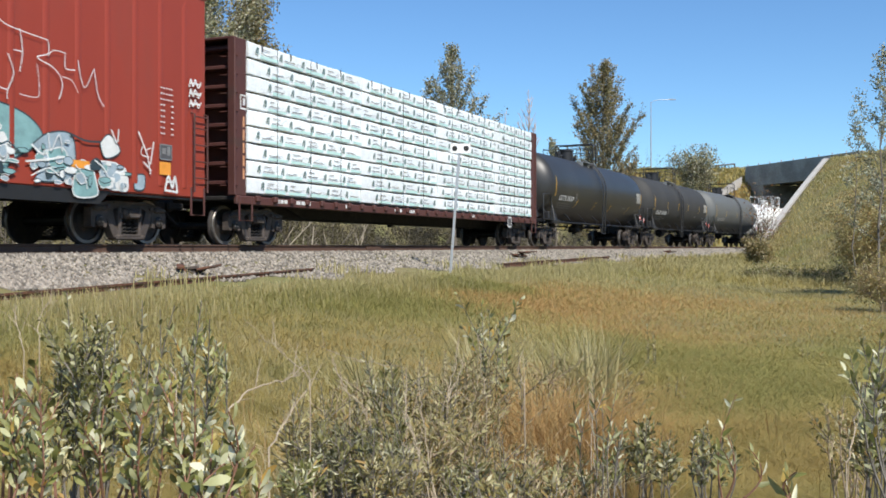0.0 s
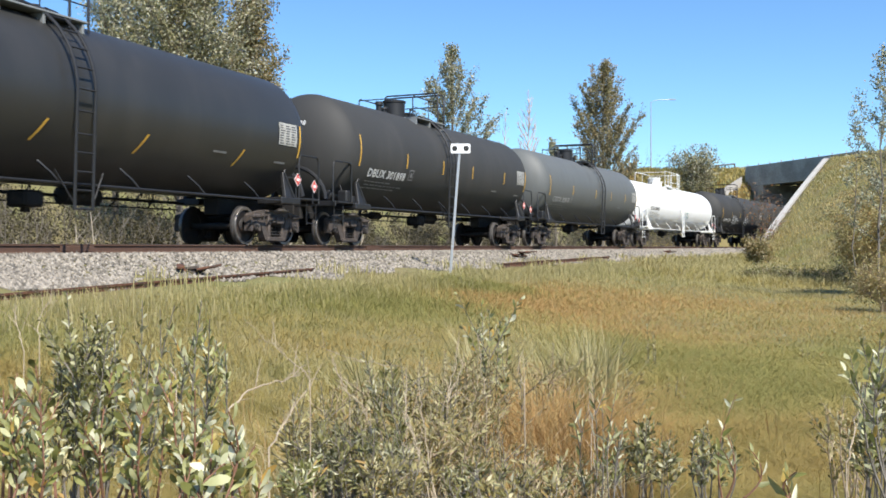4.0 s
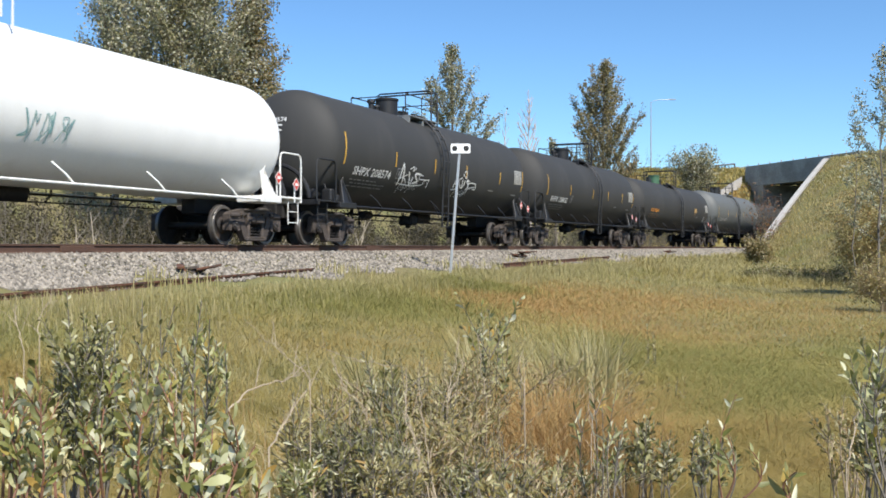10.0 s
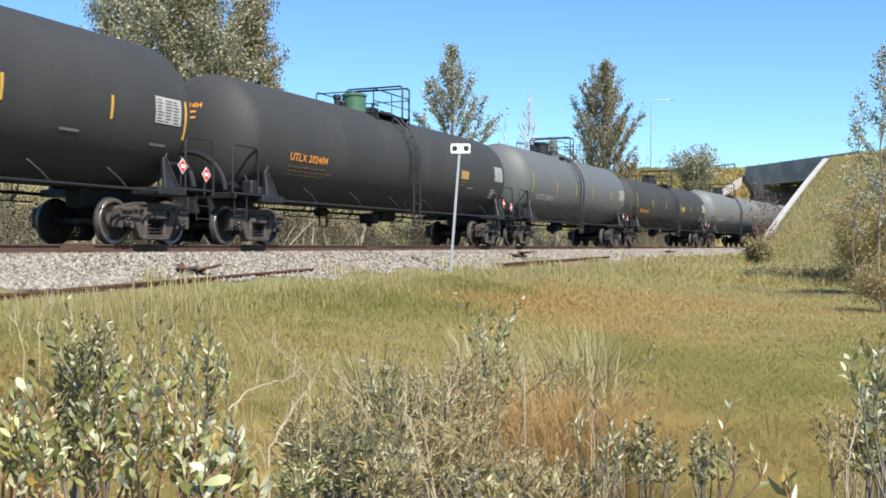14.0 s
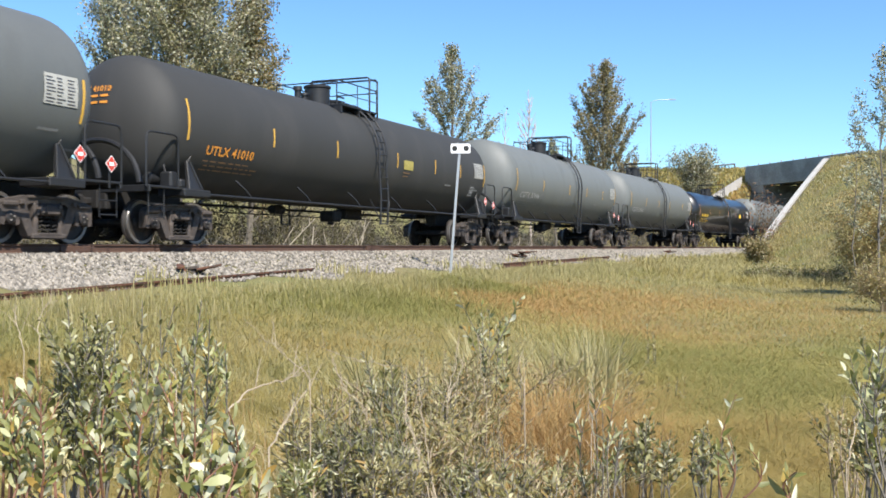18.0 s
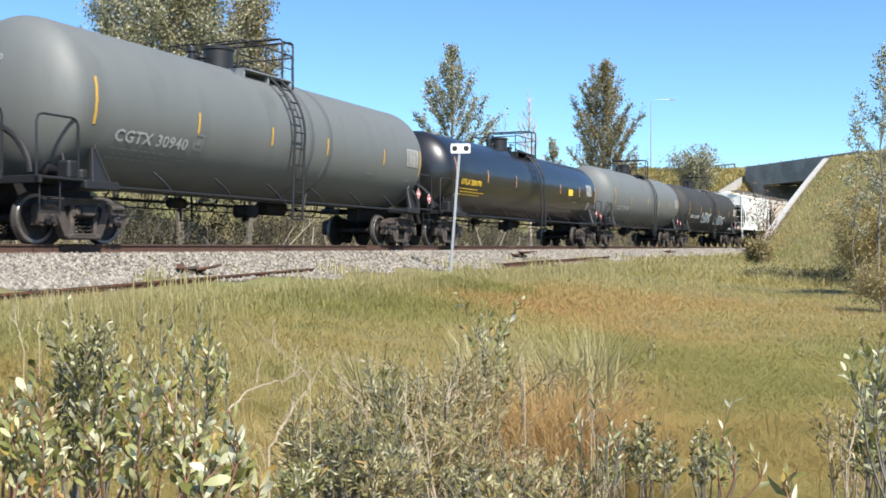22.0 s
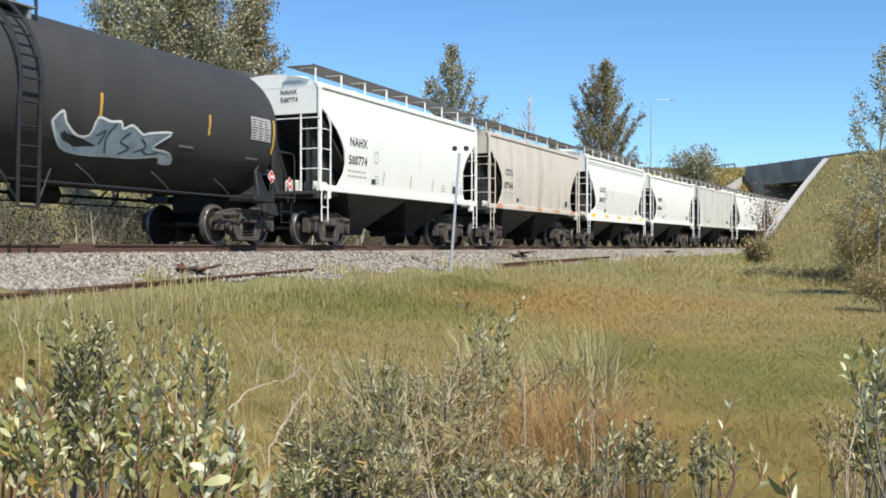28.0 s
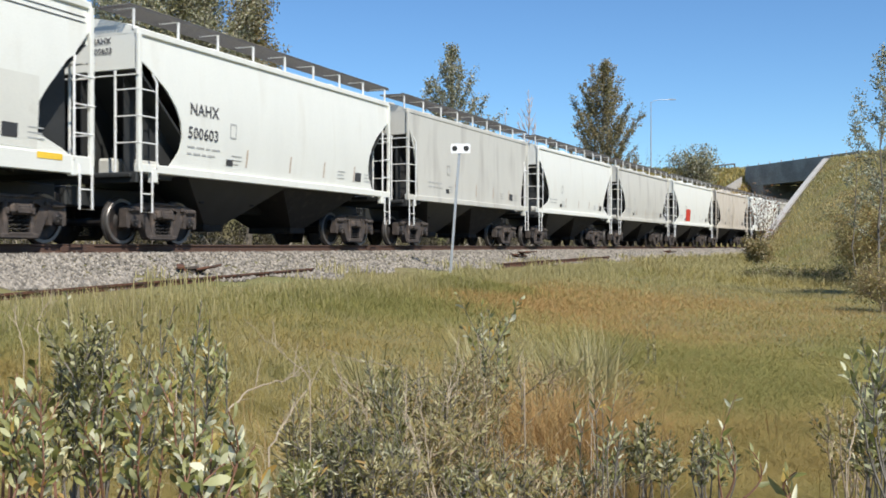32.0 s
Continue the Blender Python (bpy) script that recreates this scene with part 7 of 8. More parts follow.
def poplar(x, y, height, half, shape, seed, mat, label, leaf=0.11, count=20000, limbs=60, low=0.15, tilt=(38, 72), scatter=0.1, base_z=None, bark=None, thin=1.0, stout=1.0):
    """A poplar with limbs that sweep upwards; shape: (metres below the tip, share of the half width) pairs."""
    rnd = random.Random(seed)
    z0 = float(ground_z(x, y)) if base_z is None else base_z
    ob = thing("tree", label, "tree", m=pose(x, y, z0 - 0.1))
    trunk, branching, B, D = Geo(), Geo(), [], []
    pts, p = [], Vector((0, 0, 0))
    for i in range(13):
        pts.append(p.copy())
        p = p + Vector((rnd.gauss(0, 0.05), rnd.gauss(0, 0.05), height / 12))
    r0 = (0.011 * height + 0.02) * thin
    trunk.pipe(pts, r0, 8, r1=r0 * 0.1)
    for i in range(limbs):
        f = low + (0.98 - low) * ((i + rnd.random()) / limbs) ** 0.85
        u = f * 12
        q = pts[min(int(u), 11)].lerp(pts[min(int(u) + 1, 12)], u % 1)
        el = radians(tilt[0] + (tilt[1] - tilt[0]) * f + rnd.gauss(0, 7))
        az = i * 2.4 + rnd.uniform(-0.5, 0.5)
        # the limb ends where the crown's outline is at its tip's height
        ln = 0.3
        for k in range(40):
            tip_d = height - (q.z + ln * math.sin(el))
            if ln * math.cos(el) > half * float(np.interp(tip_d, [a for a, b in shape], [b for a, b in shape])) or tip_d < 0.1:
                break
            ln += 0.15
        ln *= rnd.uniform(0.72, 1.12)
        d = Vector((math.cos(az) * math.cos(el), math.sin(az) * math.cos(el), math.sin(el)))
        path = [q.copy()]
        for k in range(6):
            d = (d + Vector((rnd.gauss(0, 0.07), rnd.gauss(0, 0.07), 0.07))).normalized()
            path.append(path[-1] + d * ln / 6)
        r = max(0.008, r0 * 0.35 * (1 - f) + 0.006) * (0.6 + 0.4 * thin) * stout
        branching.pipe(path, r, 5, r1=r * 0.3, caps=False)
        ways = [(path, 1.0)]
        for k in range(max(2, int(ln * 4.2))):
            g0 = rnd.uniform(0.22, 0.95)
            v = g0 * 6
            w = path[min(int(v), 5)].lerp(path[min(int(v) + 1, 6)], v % 1)
            sd = (d * 0.9 + Vector((rnd.gauss(0, 0.55), rnd.gauss(0, 0.55), rnd.gauss(0.15, 0.35)))).normalized()
            sl = ln * rnd.uniform(0.14, 0.34) * (1.15 - 0.5 * g0)
            sp = [w, w + sd * sl * 0.5, w + sd * sl + Vector((0, 0, 0.08 * sl))]
            branching.pipe(sp, r * 0.35 * min(stout, 2), 4, r1=r * 0.15, caps=False)
            ways.append((sp, 0.6))
        for way, share in ways:
            span = (way[-1] - way[0]).length
            for k in range(int(span * 26 * share) + 2):
                v = rnd.uniform(0.25 if share == 1 else 0.05, 1.0) * (len(way) - 1)
                j = min(int(v), len(way) - 2)
                B.append(tuple(way[j].lerp(way[j + 1], v - j)))
                D.append(tuple((way[j + 1] - way[j]).normalized()))
    part("trunk", trunk.mesh("trunk", bark or M_BARK), ob)
    part("branching", branching.mesh("branching", bark or M_BARK), ob)
    if mat:
        B, D = np.array(B), np.array(D)
        i = RNG.integers(0, len(B), count)
        b = B[i] + RNG.normal(0, scatter, (count, 3))
        ax = D[i] * 0.7 + RNG.normal(0, 0.7, (count, 3)) + [0, 0, -0.3]
        ln = leaf * RNG.uniform(0.6, 1.35, count)
        v, t = leaves(b, ax, ln, ln * RNG.uniform(0.55, 0.85, count), plain=True)
        part("crown", fast_mesh("crown", v, t, mat), ob)
    return ob


FULL = ((0, 0.12), (1.6, 0.5), (3.4, 0.8), (6.0, 1.0), (9.0, 0.95))
poplar(*spot(318, 37), 12.8, 3.4, FULL, 3, M_POPLAR, "tall full poplar with dusty green leaves behind the track", leaf=0.1, count=70000, limbs=110, scatter=0.2, tilt=(25, 68))
poplar(*spot(438, 38.5), 11.6, 1.75, FULL, 8, M_GOLD, "poplar with turning leaves behind the track", leaf=0.1, count=26000, limbs=70, scatter=0.16, tilt=(30, 70))
poplar(*spot(208, 39), 11.4, 1.7, FULL, 5, M_SILVERLEAF, "poplar with grey-green leaves behind the track", leaf=0.1, count=17000, limbs=60, scatter=0.16, tilt=(30, 70))
poplar(*spot(803, 52), 12.15 - float(ground_z(*spot(803, 52))), 2.25, ((0, 0.1), (0.8, 0.32), (1.8, 0.52), (3.2, 0.85), (4.6, 1.0), (9, 1.0)), 14, M_POPLAR, "slim poplar with grey-green leaves behind the track", leaf=0.11, count=15000, limbs=62, scatter=0.09, tilt=(22, 66))
poplar(*spot(1066, 74), 15.3 - float(ground_z(*spot(1066, 74))), 3.5, ((0, 0.1), (0.9, 0.3), (1.9, 0.5), (3.9, 0.78), (6.2, 1.05), (10, 1.1)), 21, M_GOLD, "broad poplar with turning leaves and upswept limbs", leaf=0.13, count=26000, limbs=96, scatter=0.085, tilt=(26, 70))
M_DEADWOOD = material("bleached dead wood", (0.5, 0.42, 0.38), 0.85, grain=0.25, scale=6, fine=40, bump=0.3)
poplar(*spot(940, 68), 12.3 - float(ground_z(*spot(940, 68))), 1.5, FULL, 31, None, "bare pale dead tree", limbs=24, low=0.5, tilt=(42, 68), bark=M_DEADWOOD, thin=0.5, stout=3.6)
poplar(*spot(888, 67), 10.9 - float(ground_z(*spot(888, 67))), 0.8, FULL, 32, None, "small bare pale dead tree", limbs=14, low=0.5, tilt=(42, 68), bark=M_DEADWOOD, thin=0.4, stout=3.6)
poplar(*spot(985, 70), 9.0 - float(ground_z(*spot(985, 70))), 1.2, FULL, 33, M_POPLAR, "small poplar behind the track", count=4200, leaf=0.13, limbs=26, low=0.25)
tree(*spot(1232, 116), 5.4, 5.0, 41, M_POPLAR, "bushy young poplar on the road bank", count=8000, leaf=0.2, stems=4, spire=False, name="tree", base_z=6.6)
tree(*spot(1352, 78), 5.6, 2.2, 43, M_REDLEAF, "thin young tree with reddening leaves", count=520, leaf=0.15, stems=3, spire=False, base_z=0.9, thin=0.4)
poplar(*spot(1556, 30), 7.2, 1.15, ((0, 0.15), (1.2, 0.5), (2.6, 0.85), (4, 1.0), (8, 0.9)), 51, M_SILVERLEAF, "thin young poplar with sparse grey leaves", count=3600, leaf=0.075, limbs=34, base_z=0.5, thin=0.45, scatter=0.07, tilt=(30, 66))
poplar(*spot(1515, 33), 5.4, 0.75, FULL, 53, M_SILVERLEAF, "sapling poplar with sparse grey leaves", count=800, leaf=0.075, limbs=14, base_z=0.8, thin=0.35, scatter=0.07)


def bush(px, depth, height, width, seed, mat, label, count=1800, leaf=0.1, base_z=None):
    x, y = spot(px, depth)
    return tree(x, y, height, width, seed, mat, label, leaf=leaf, count=count, gap=0.2, stems=5, spire=False, name="shrub", scatter=0.18, trunk_mat=M_TWIG, base_z=base_z, thin=0.5, low=0.1)


bush(1335, 62, 1.5, 1.5, 61, M_GOLD, "grey-green leafy shrub beside the track", 4200, 0.11)
bush(1355, 66, 1.9, 1.1, 60, M_PALELEAF, "thin olive shrub at the foot of the wing wall", 1800, 0.11)
bush(1545, 34, 2.8, 2.4, 62, M_PALELEAF, "brown-green shrub on the road bank", 15000, 0.075)
bush(1592, 38, 4.4, 3.2, 63, M_PALELEAF, "tall leafy shrub on the road bank", 20000, 0.085)
bush(1548, 42, 4.4, 2.4, 64, M_PALELEAF, "brown leafy shrub high on the road bank", 11000, 0.085)
bush(1560, 25, 1.1, 1.6, 65, M_PALELEAF, "low pale shrub at the foot of the bank", 4200, 0.06)
# dark bushlets added where a shadow strip lies under a lip of grass
for i, (px, d, h, w) in enumerate(((1330, 46, 0.3, 0.8), (1362, 47, 0.38, 1.1), (1392, 45, 0.5, 0.9), (1432, 45, 0.3, 1.2), (1470, 44, 0.42, 1.3), (1505, 43, 0.5, 1.2))):
    bush(px, d, h, w, 66 + i, M_DARKWILLOW, "low dark shrub standing in for a ditch's shadow", 900, 0.07)

# thicket behind the track: bare stems, with leaves among them
def thicket(s0, s1, l0, l1, n, hmax, seed, mat, count, label):
    rnd = random.Random(seed)
    g, tips = Geo(), []
    for i in range(n):
        s, l = rnd.uniform(s0, s1), rnd.uniform(l0, l1)
        x, y = on_track(s, l)
        h = hmax * rnd.uniform(0.45, 1.0)
        pp, tt = grow((float(x), float(y), float(ground_z(x, y)) - 0.05), (rnd.gauss(0, 0.6), rnd.gauss(0, 0.3), 1), h, 1, rnd, 0.014 * rnd.uniform(0.7, 1.8), 0.5, 5, (3, 5), 0.1)
        for pt, r, r1 in pp:
            g.pipe(pt, r, 4, r1=max(r1, 0.004), caps=False)
        tips += tt
    ob = new("thicket", g.mesh("thicket", M_BARK))
    tagged(ob, label, "brush", kind="stuff")
    T = np.array([tuple(a) for a, b in tips])
    i = RNG.integers(0, len(T), count)
    b = T[i] + RNG.normal(0, 0.16, (count, 3))
    ln = RNG.uniform(0.05, 0.11, count)
    v, t = leaves(b, RNG.normal(0, 1, (count, 3)), ln, ln * 0.65, plain=True)
    return tagged(new("thicket_leaves", fast_mesh("thicket_leaves", v, t, mat)), label, "brush", kind="stuff")


thicket(-36, 30, -6.6, -11.5, 800, 2.2, 71, M_BRUSH, 80000, "tangled grey brush with dull leaves behind the track")
thicket(30, 80, -7, -12, 420, 2.4, 72, M_BRUSH, 20000, "tangled grey brush farther along the track")
thicket(-60, 90, -12, -26, 700, 2.6, 73, M_BRUSH, 60000, "taller dull brush behind the thicket")
n = 9000
s, l = RNG.uniform(-34, 70, n), -RNG.uniform(5.4, 9, n)
k = np.sin(s * 0.9) + np.sin(s * 0.37 + 1) + RNG.normal(0, 0.5, n) > 0
s, l = s[k], l[k]
n = len(s)
x, y = on_track(s, l)
field("rough_grass", x, y, RNG.uniform(0.3, 0.85, n), 0.02 + 0.0006 * y, M_PALE_GRASS, "rough pale grass among the brush behind the track")

# pale leaning stems in the brush
M_PALESTEM = material("pale dry aspen stem", (0.42, 0.37, 0.3), 0.85, grain=0.25, scale=6, fine=40, stain=(0.2, 0.17, 0.13), bump=0.3)
rnd = random.Random(77)
for i in range(46):
    s, l = rnd.uniform(-30, 34), -rnd.uniform(5.8, 8.0)
    x, y = on_track(s, l)
    g = Geo()
    h = rnd.uniform(1.2, 2.4)
    dx, dy = rnd.gauss(0.1, 0.55) * h, rnd.gauss(0, 0.25) * h
    bend = rnd.gauss(0, 0.12)
    r = rnd.uniform(0.02, 0.045)
    g.pipe([(dx * f, dy * f + bend * math.sin(3 * f), h * f) for f in (0, 0.25, 0.5, 0.75, 1.0)], r, 6, r1=r * 0.45)
    for k in range(3):
        f = rnd.uniform(0.35, 0.9)
        g.pipe([(dx * f, dy * f + bend * math.sin(3 * f), h * f), (dx * f + rnd.uniform(-0.3, 0.3), dy * f, h * f + rnd.uniform(0.15, 0.5))], r * 0.45, 4, r1=0.004)
    ob = new("dead_stem", g.mesh("dead_stem", M_PALESTEM if i % 3 else M_BARK))
    ob.matrix_basis = pose(float(x), float(y), float(ground_z(x, y)) - 0.08)
    tagged(ob, "dry leaning stem in the brush behind the track" if i % 3 else "dark leaning stem in the brush behind the track", "stem", "dry stems behind the track")


# ---------------------------------------------------------------- willows in front of the eye
def ahead(px, py, depth):
    """A place seen under a bearing and height of the view, at a depth."""
    return Vector(((px - 784) / 1791 * depth, depth, EYE[2] - (py - 438) / 1791 * depth))


def willow(name, label, shoots, depth, leaf, mat, twig, seed, slim=0.36, per=150, side=3, bare=0.45, fork=0.3):
    """A willow shrub of single upright shoots, each named by where its tip and its middle stand: (tip px, tip py, px at the bottom of the view)."""
    rnd = random.Random(seed)
    cx = sum(a for a, b, c in shoots) / len(shoots)
    o = ahead(cx, 438, depth)
    z0 = float(ground_z(o.x, o.y))
    ob = thing(name, label, "shrub", "willows in the meadow", pose(o.x, o.y, z0 - 0.03))
    base = Vector((o.x, o.y, z0 - 0.03))
    g, B, A, L = Geo(), [], [], []
    for a, b, c in shoots:
        d = depth + rnd.uniform(-0.14, 0.14) * min(depth, 3) * 0.5
        tip, low = ahead(a, b, d) - base, ahead(c, 900, d) - base
        foot = Vector((low.x * 0.6, low.y * 0.6, 0.0))
        bend = Vector((rnd.gauss(0, 0.02), rnd.gauss(0, 0.03), 0))
        path = [foot.lerp(low, k / 4) for k in range(4)] + [low.lerp(tip, k / 8) + bend * math.sin(k / 8 * 3.14) for k in range(9)]
        g.pipe(path, 0.0042 * rnd.uniform(0.8, 1.3) * (depth / 2.4) ** 0.5, 5, r1=0.0012)
        top = path[4:]
        ln = (top[-1] - top[0]).length
        shoot_list = [(top, bare * rnd.uniform(0.6, 1.1), 1.0)]
        for k in range(side):
            i0 = rnd.randint(2, 6)
            b2 = rnd.uniform(0, 6.28)
            w = Vector((math.cos(b2) * fork * 2, math.sin(b2) * fork * 2, 1)).normalized() * ln * rnd.uniform(0.16, 0.36)
            sp = [top[i0] + w * t / 4 + Vector((0, 0, 0.02 * w.length * t)) for t in range(5)]
            g.pipe(sp, 0.0024 * (depth / 2.4) ** 0.5, 4, r1=0.0009, caps=False)
            shoot_list.append((sp, 0.15, 0.9))
        for way, f0, share in shoot_list:
            span = sum((q - p).length for p, q in zip(way[:-1], way[1:])) * (1 - f0)
            for k in range(int(span * per * share * 0.042 / leaf) + 3):
                f = f0 + (1 - f0) * min(1.0, (k + rnd.random()) / (span * per * share * 0.042 / leaf + 3))
                u = min(f, 0.995) * (len(way) - 1)
                j = min(int(u), len(way) - 2)
                p = way[j].lerp(way[j + 1], u - j)
                dd = (way[j + 1] - way[j]).normalized()
                an = k * 2.4 + rnd.uniform(-0.5, 0.5)
                e1 = dd.orthogonal().normalized()
                e2 = dd.cross(e1)
                A.append(tuple(dd * rnd.uniform(0.5, 1.5) + (e1 * math.cos(an) + e2 * math.sin(an)) * rnd.uniform(0.45, 1.0)))
                B.append(tuple(p))
                L.append(leaf * rnd.uniform(0.55, 1.3) * (1.0 if f < 0.85 else 0.75))
    part("stem_tuft", g.mesh("stem_tuft", twig), ob)
    L = np.array(L)
    v, t = leaves(np.array(B), np.array(A), L, L * RNG.uniform(slim * 0.7, slim * 1.25, len(L)), 0.18, blunt=slim > 0.3)
    part("leaves", fast_mesh("leaves", v, t, mat), ob)
    return ob


def clump(px, spread, tops, n, seed, lean=1.0):
    """Shoots of a round shrub: tips over px +- spread, under a domed top that runs from tops[0] in the middle to tops[1] at the rim."""
    rnd = random.Random(seed)
    out = []
    for i in range(n):
        u = rnd.uniform(-1, 1)
        y = tops[0] + (tops[1] - tops[0]) * abs(u) ** 1.6 + abs(rnd.gauss(0, 0.33)) * (882 - tops[0]) * 0.5
        out.append((px + spread * u, min(y, 850), px + spread * u * (1 - 0.35 * lean) + rnd.gauss(0, spread * 0.12)))
    return out


W1 = "silvery-leaved willow shrub with reddish stems"
W2 = "dull green willow shrub with yellowing leaves"
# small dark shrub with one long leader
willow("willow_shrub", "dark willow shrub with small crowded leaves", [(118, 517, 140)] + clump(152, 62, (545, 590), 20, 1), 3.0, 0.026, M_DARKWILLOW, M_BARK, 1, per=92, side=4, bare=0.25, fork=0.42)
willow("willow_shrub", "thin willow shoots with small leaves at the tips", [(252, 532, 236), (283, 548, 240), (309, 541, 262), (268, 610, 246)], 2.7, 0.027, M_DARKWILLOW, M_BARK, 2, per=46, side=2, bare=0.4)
willow("willow_shrub", "slim willow with narrow silvery leaves", [(357, 532, 352), (371, 565, 356), (398, 618, 362), (345, 590, 346), (384, 602, 358)], 2.6, 0.03, M_WILLOW, M_BARK, 3, slim=0.26, per=92, side=3, bare=0.35, fork=0.25)
willow("willow_shrub", W1, [(62, 645, 40), (28, 665, 20), (95, 690, 78), (6, 690, 4), (50, 720, 52), (75, 770, 70), (20, 780, 16), (110, 760, 100)], 2.1, 0.034, M_WILLOW, M_REDTWIG, 4, slim=0.36, per=76, side=2, bare=0.2)
willow("willow_shrub", W1, [(200, 650, 186), (232, 668, 216), (170, 700, 168), (262, 690, 250), (214, 740, 200), (150, 760, 158), (290, 735, 276), (246, 780, 240)], 2.2, 0.033, M_WILLOW, M_REDTWIG, 5, slim=0.38, per=80, side=2, bare=0.2)
willow("willow_shrub", W1, [(300, 662, 320), (322, 715, 332), (345, 690, 340), (285, 770, 306), (360, 760, 356), (318, 800, 322)], 2.2, 0.034, M_WILLOW, M_REDTWIG, 6, slim=0.34, per=72, side=2, bare=0.25)
willow("willow_shrub", "broad-leaved willow shoots with pale green leaves", [(404, 728, 392), (452, 788, 440), (376, 760, 378), (422, 790, 410), (474, 830, 462), (398, 820, 396)], 1.9, 0.04, M_WILLOW, M_REDTWIG, 7, slim=0.33, per=70, side=1, bare=0.15)
willow("willow_shrub", W2, clump(120, 130, (770, 810), 9, 8), 2.5, 0.036, M_WILLOW2, M_BARK, 8, per=80, side=2, bare=0.1)
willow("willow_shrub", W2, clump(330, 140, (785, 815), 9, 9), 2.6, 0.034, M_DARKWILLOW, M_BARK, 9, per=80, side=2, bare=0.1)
willow("willow_shrub", W2, clump(50, 60, (650, 700), 6, 10), 2.8, 0.032, M_WILLOW2, M_REDTWIG, 10, per=60, side=2, bare=0.15)
# the wide low shrub in the middle, with fine grey leaves
G1 = "low grey willow shrub with fine narrow leaves"
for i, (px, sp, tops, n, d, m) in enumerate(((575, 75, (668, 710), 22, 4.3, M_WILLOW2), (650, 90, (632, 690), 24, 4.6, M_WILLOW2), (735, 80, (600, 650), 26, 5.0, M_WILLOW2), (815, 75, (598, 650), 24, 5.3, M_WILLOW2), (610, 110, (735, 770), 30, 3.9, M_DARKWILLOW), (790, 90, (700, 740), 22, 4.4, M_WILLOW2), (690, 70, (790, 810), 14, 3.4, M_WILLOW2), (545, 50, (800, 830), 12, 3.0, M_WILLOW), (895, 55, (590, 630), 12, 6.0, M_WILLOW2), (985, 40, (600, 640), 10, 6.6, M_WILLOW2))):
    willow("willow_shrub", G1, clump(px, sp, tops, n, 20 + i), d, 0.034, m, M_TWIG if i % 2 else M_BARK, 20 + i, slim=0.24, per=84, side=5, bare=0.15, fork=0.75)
for i, (px, sp, tops, n, d, m) in enumerate(((880, 60, (742, 790), 16, 4.8, M_WILLOW2), (960, 60, (790, 820), 16, 4.4, M_WILLOW2), (850, 70, (800, 830), 14, 3.6, M_DARKWILLOW), (1030, 55, (800, 830), 14, 4.4, M_DARKWILLOW), (930, 90, (835, 850), 14, 3.4, M_WILLOW2))):
    willow("willow_shrub", "low willow shoots among russet grass", clump(px, sp, tops, n, 80 + i), d, 0.034, m, M_TWIG if i % 2 else M_BARK, 80 + i, slim=0.26, per=52, side=3, bare=0.15, fork=0.6)
willow("willow_shrub", "dark feathery willow shoot", [(642, 622, 720), (652, 640, 722), (668, 668, 724), (690, 640, 722)], 3.9, 0.042, M_DARKWILLOW, M_BARK, 40, slim=0.2, per=130, side=2, bare=0.3, fork=0.2)
# single plants in the meadow
willow("willow_shrub", "small willow with white-green leaves", [(852, 536, 868), (866, 548, 872), (884, 570, 876), (846, 570, 866), (900, 585, 880)], 6.2, 0.05, M_WILLOW, M_BARK, 41, slim=0.4, per=60, side=2, bare=0.78)
willow("willow_shrub", "thin willow with narrow white leaves", [(1049, 678, 1052), (1091, 690, 1080), (1108, 735, 1084), (1040, 725, 1046), (1066, 720, 1064), (1098, 760, 1086)], 4.2, 0.045, M_WILLOW, M_BARK, 42, slim=0.24, per=40, side=2, bare=0.3)
willow("willow_shrub", "low green willow in the grass", clump(1145, 62, (735, 765), 18, 43), 5.2, 0.042, M_DARKWILLOW, M_BARK, 43, per=70, side=3, bare=0.4, fork=0.45)
willow("willow_shrub", "single willow shoot with upright white leaves", [(1303, 698, 1282), (1324, 790, 1290), (1288, 770, 1276)], 3.0, 0.044, M_WILLOW, M_REDTWIG, 44, slim=0.28, per=34, side=1, bare=0.35)
willow("willow_shrub", "low dark willow in the grass", clump(1262, 36, (742, 770), 10, 45), 4.6, 0.036, M_DARKWILLOW, M_BARK, 45, per=60, side=2, bare=0.4)
willow("willow_shrub", "willow tip with long pale leaves", [(1410, 835, 1412), (1392, 858, 1404)], 2.0, 0.046, M_WILLOW, M_REDTWIG, 46, slim=0.3, per=40, side=0, bare=0.1)
willow("willow_shrub", "willow with long white leaves and dark inner twigs", [(1560, 582, 1580), (1572, 600, 1584), (1546, 625, 1574)], 2.6, 0.038, M_WILLOW, M_BARK, 47, slim=0.34, per=52, side=2, bare=0.3)
willow("willow_shrub", "dark bushy willow at the meadow's edge", clump(1558, 46, (650, 690), 16, 48), 4.4, 0.036, M_DARKWILLOW, M_BARK, 48, per=66, side=3, bare=0.4, fork=0.45)
willow("willow_shrub", "pale small-leaved willow beside the bushy one", clump(1505, 46, (690, 730), 12, 49), 5.0, 0.034, M_WILLOW2, M_TWIG, 49, per=46, side=3, bare=0.4, fork=0.45)
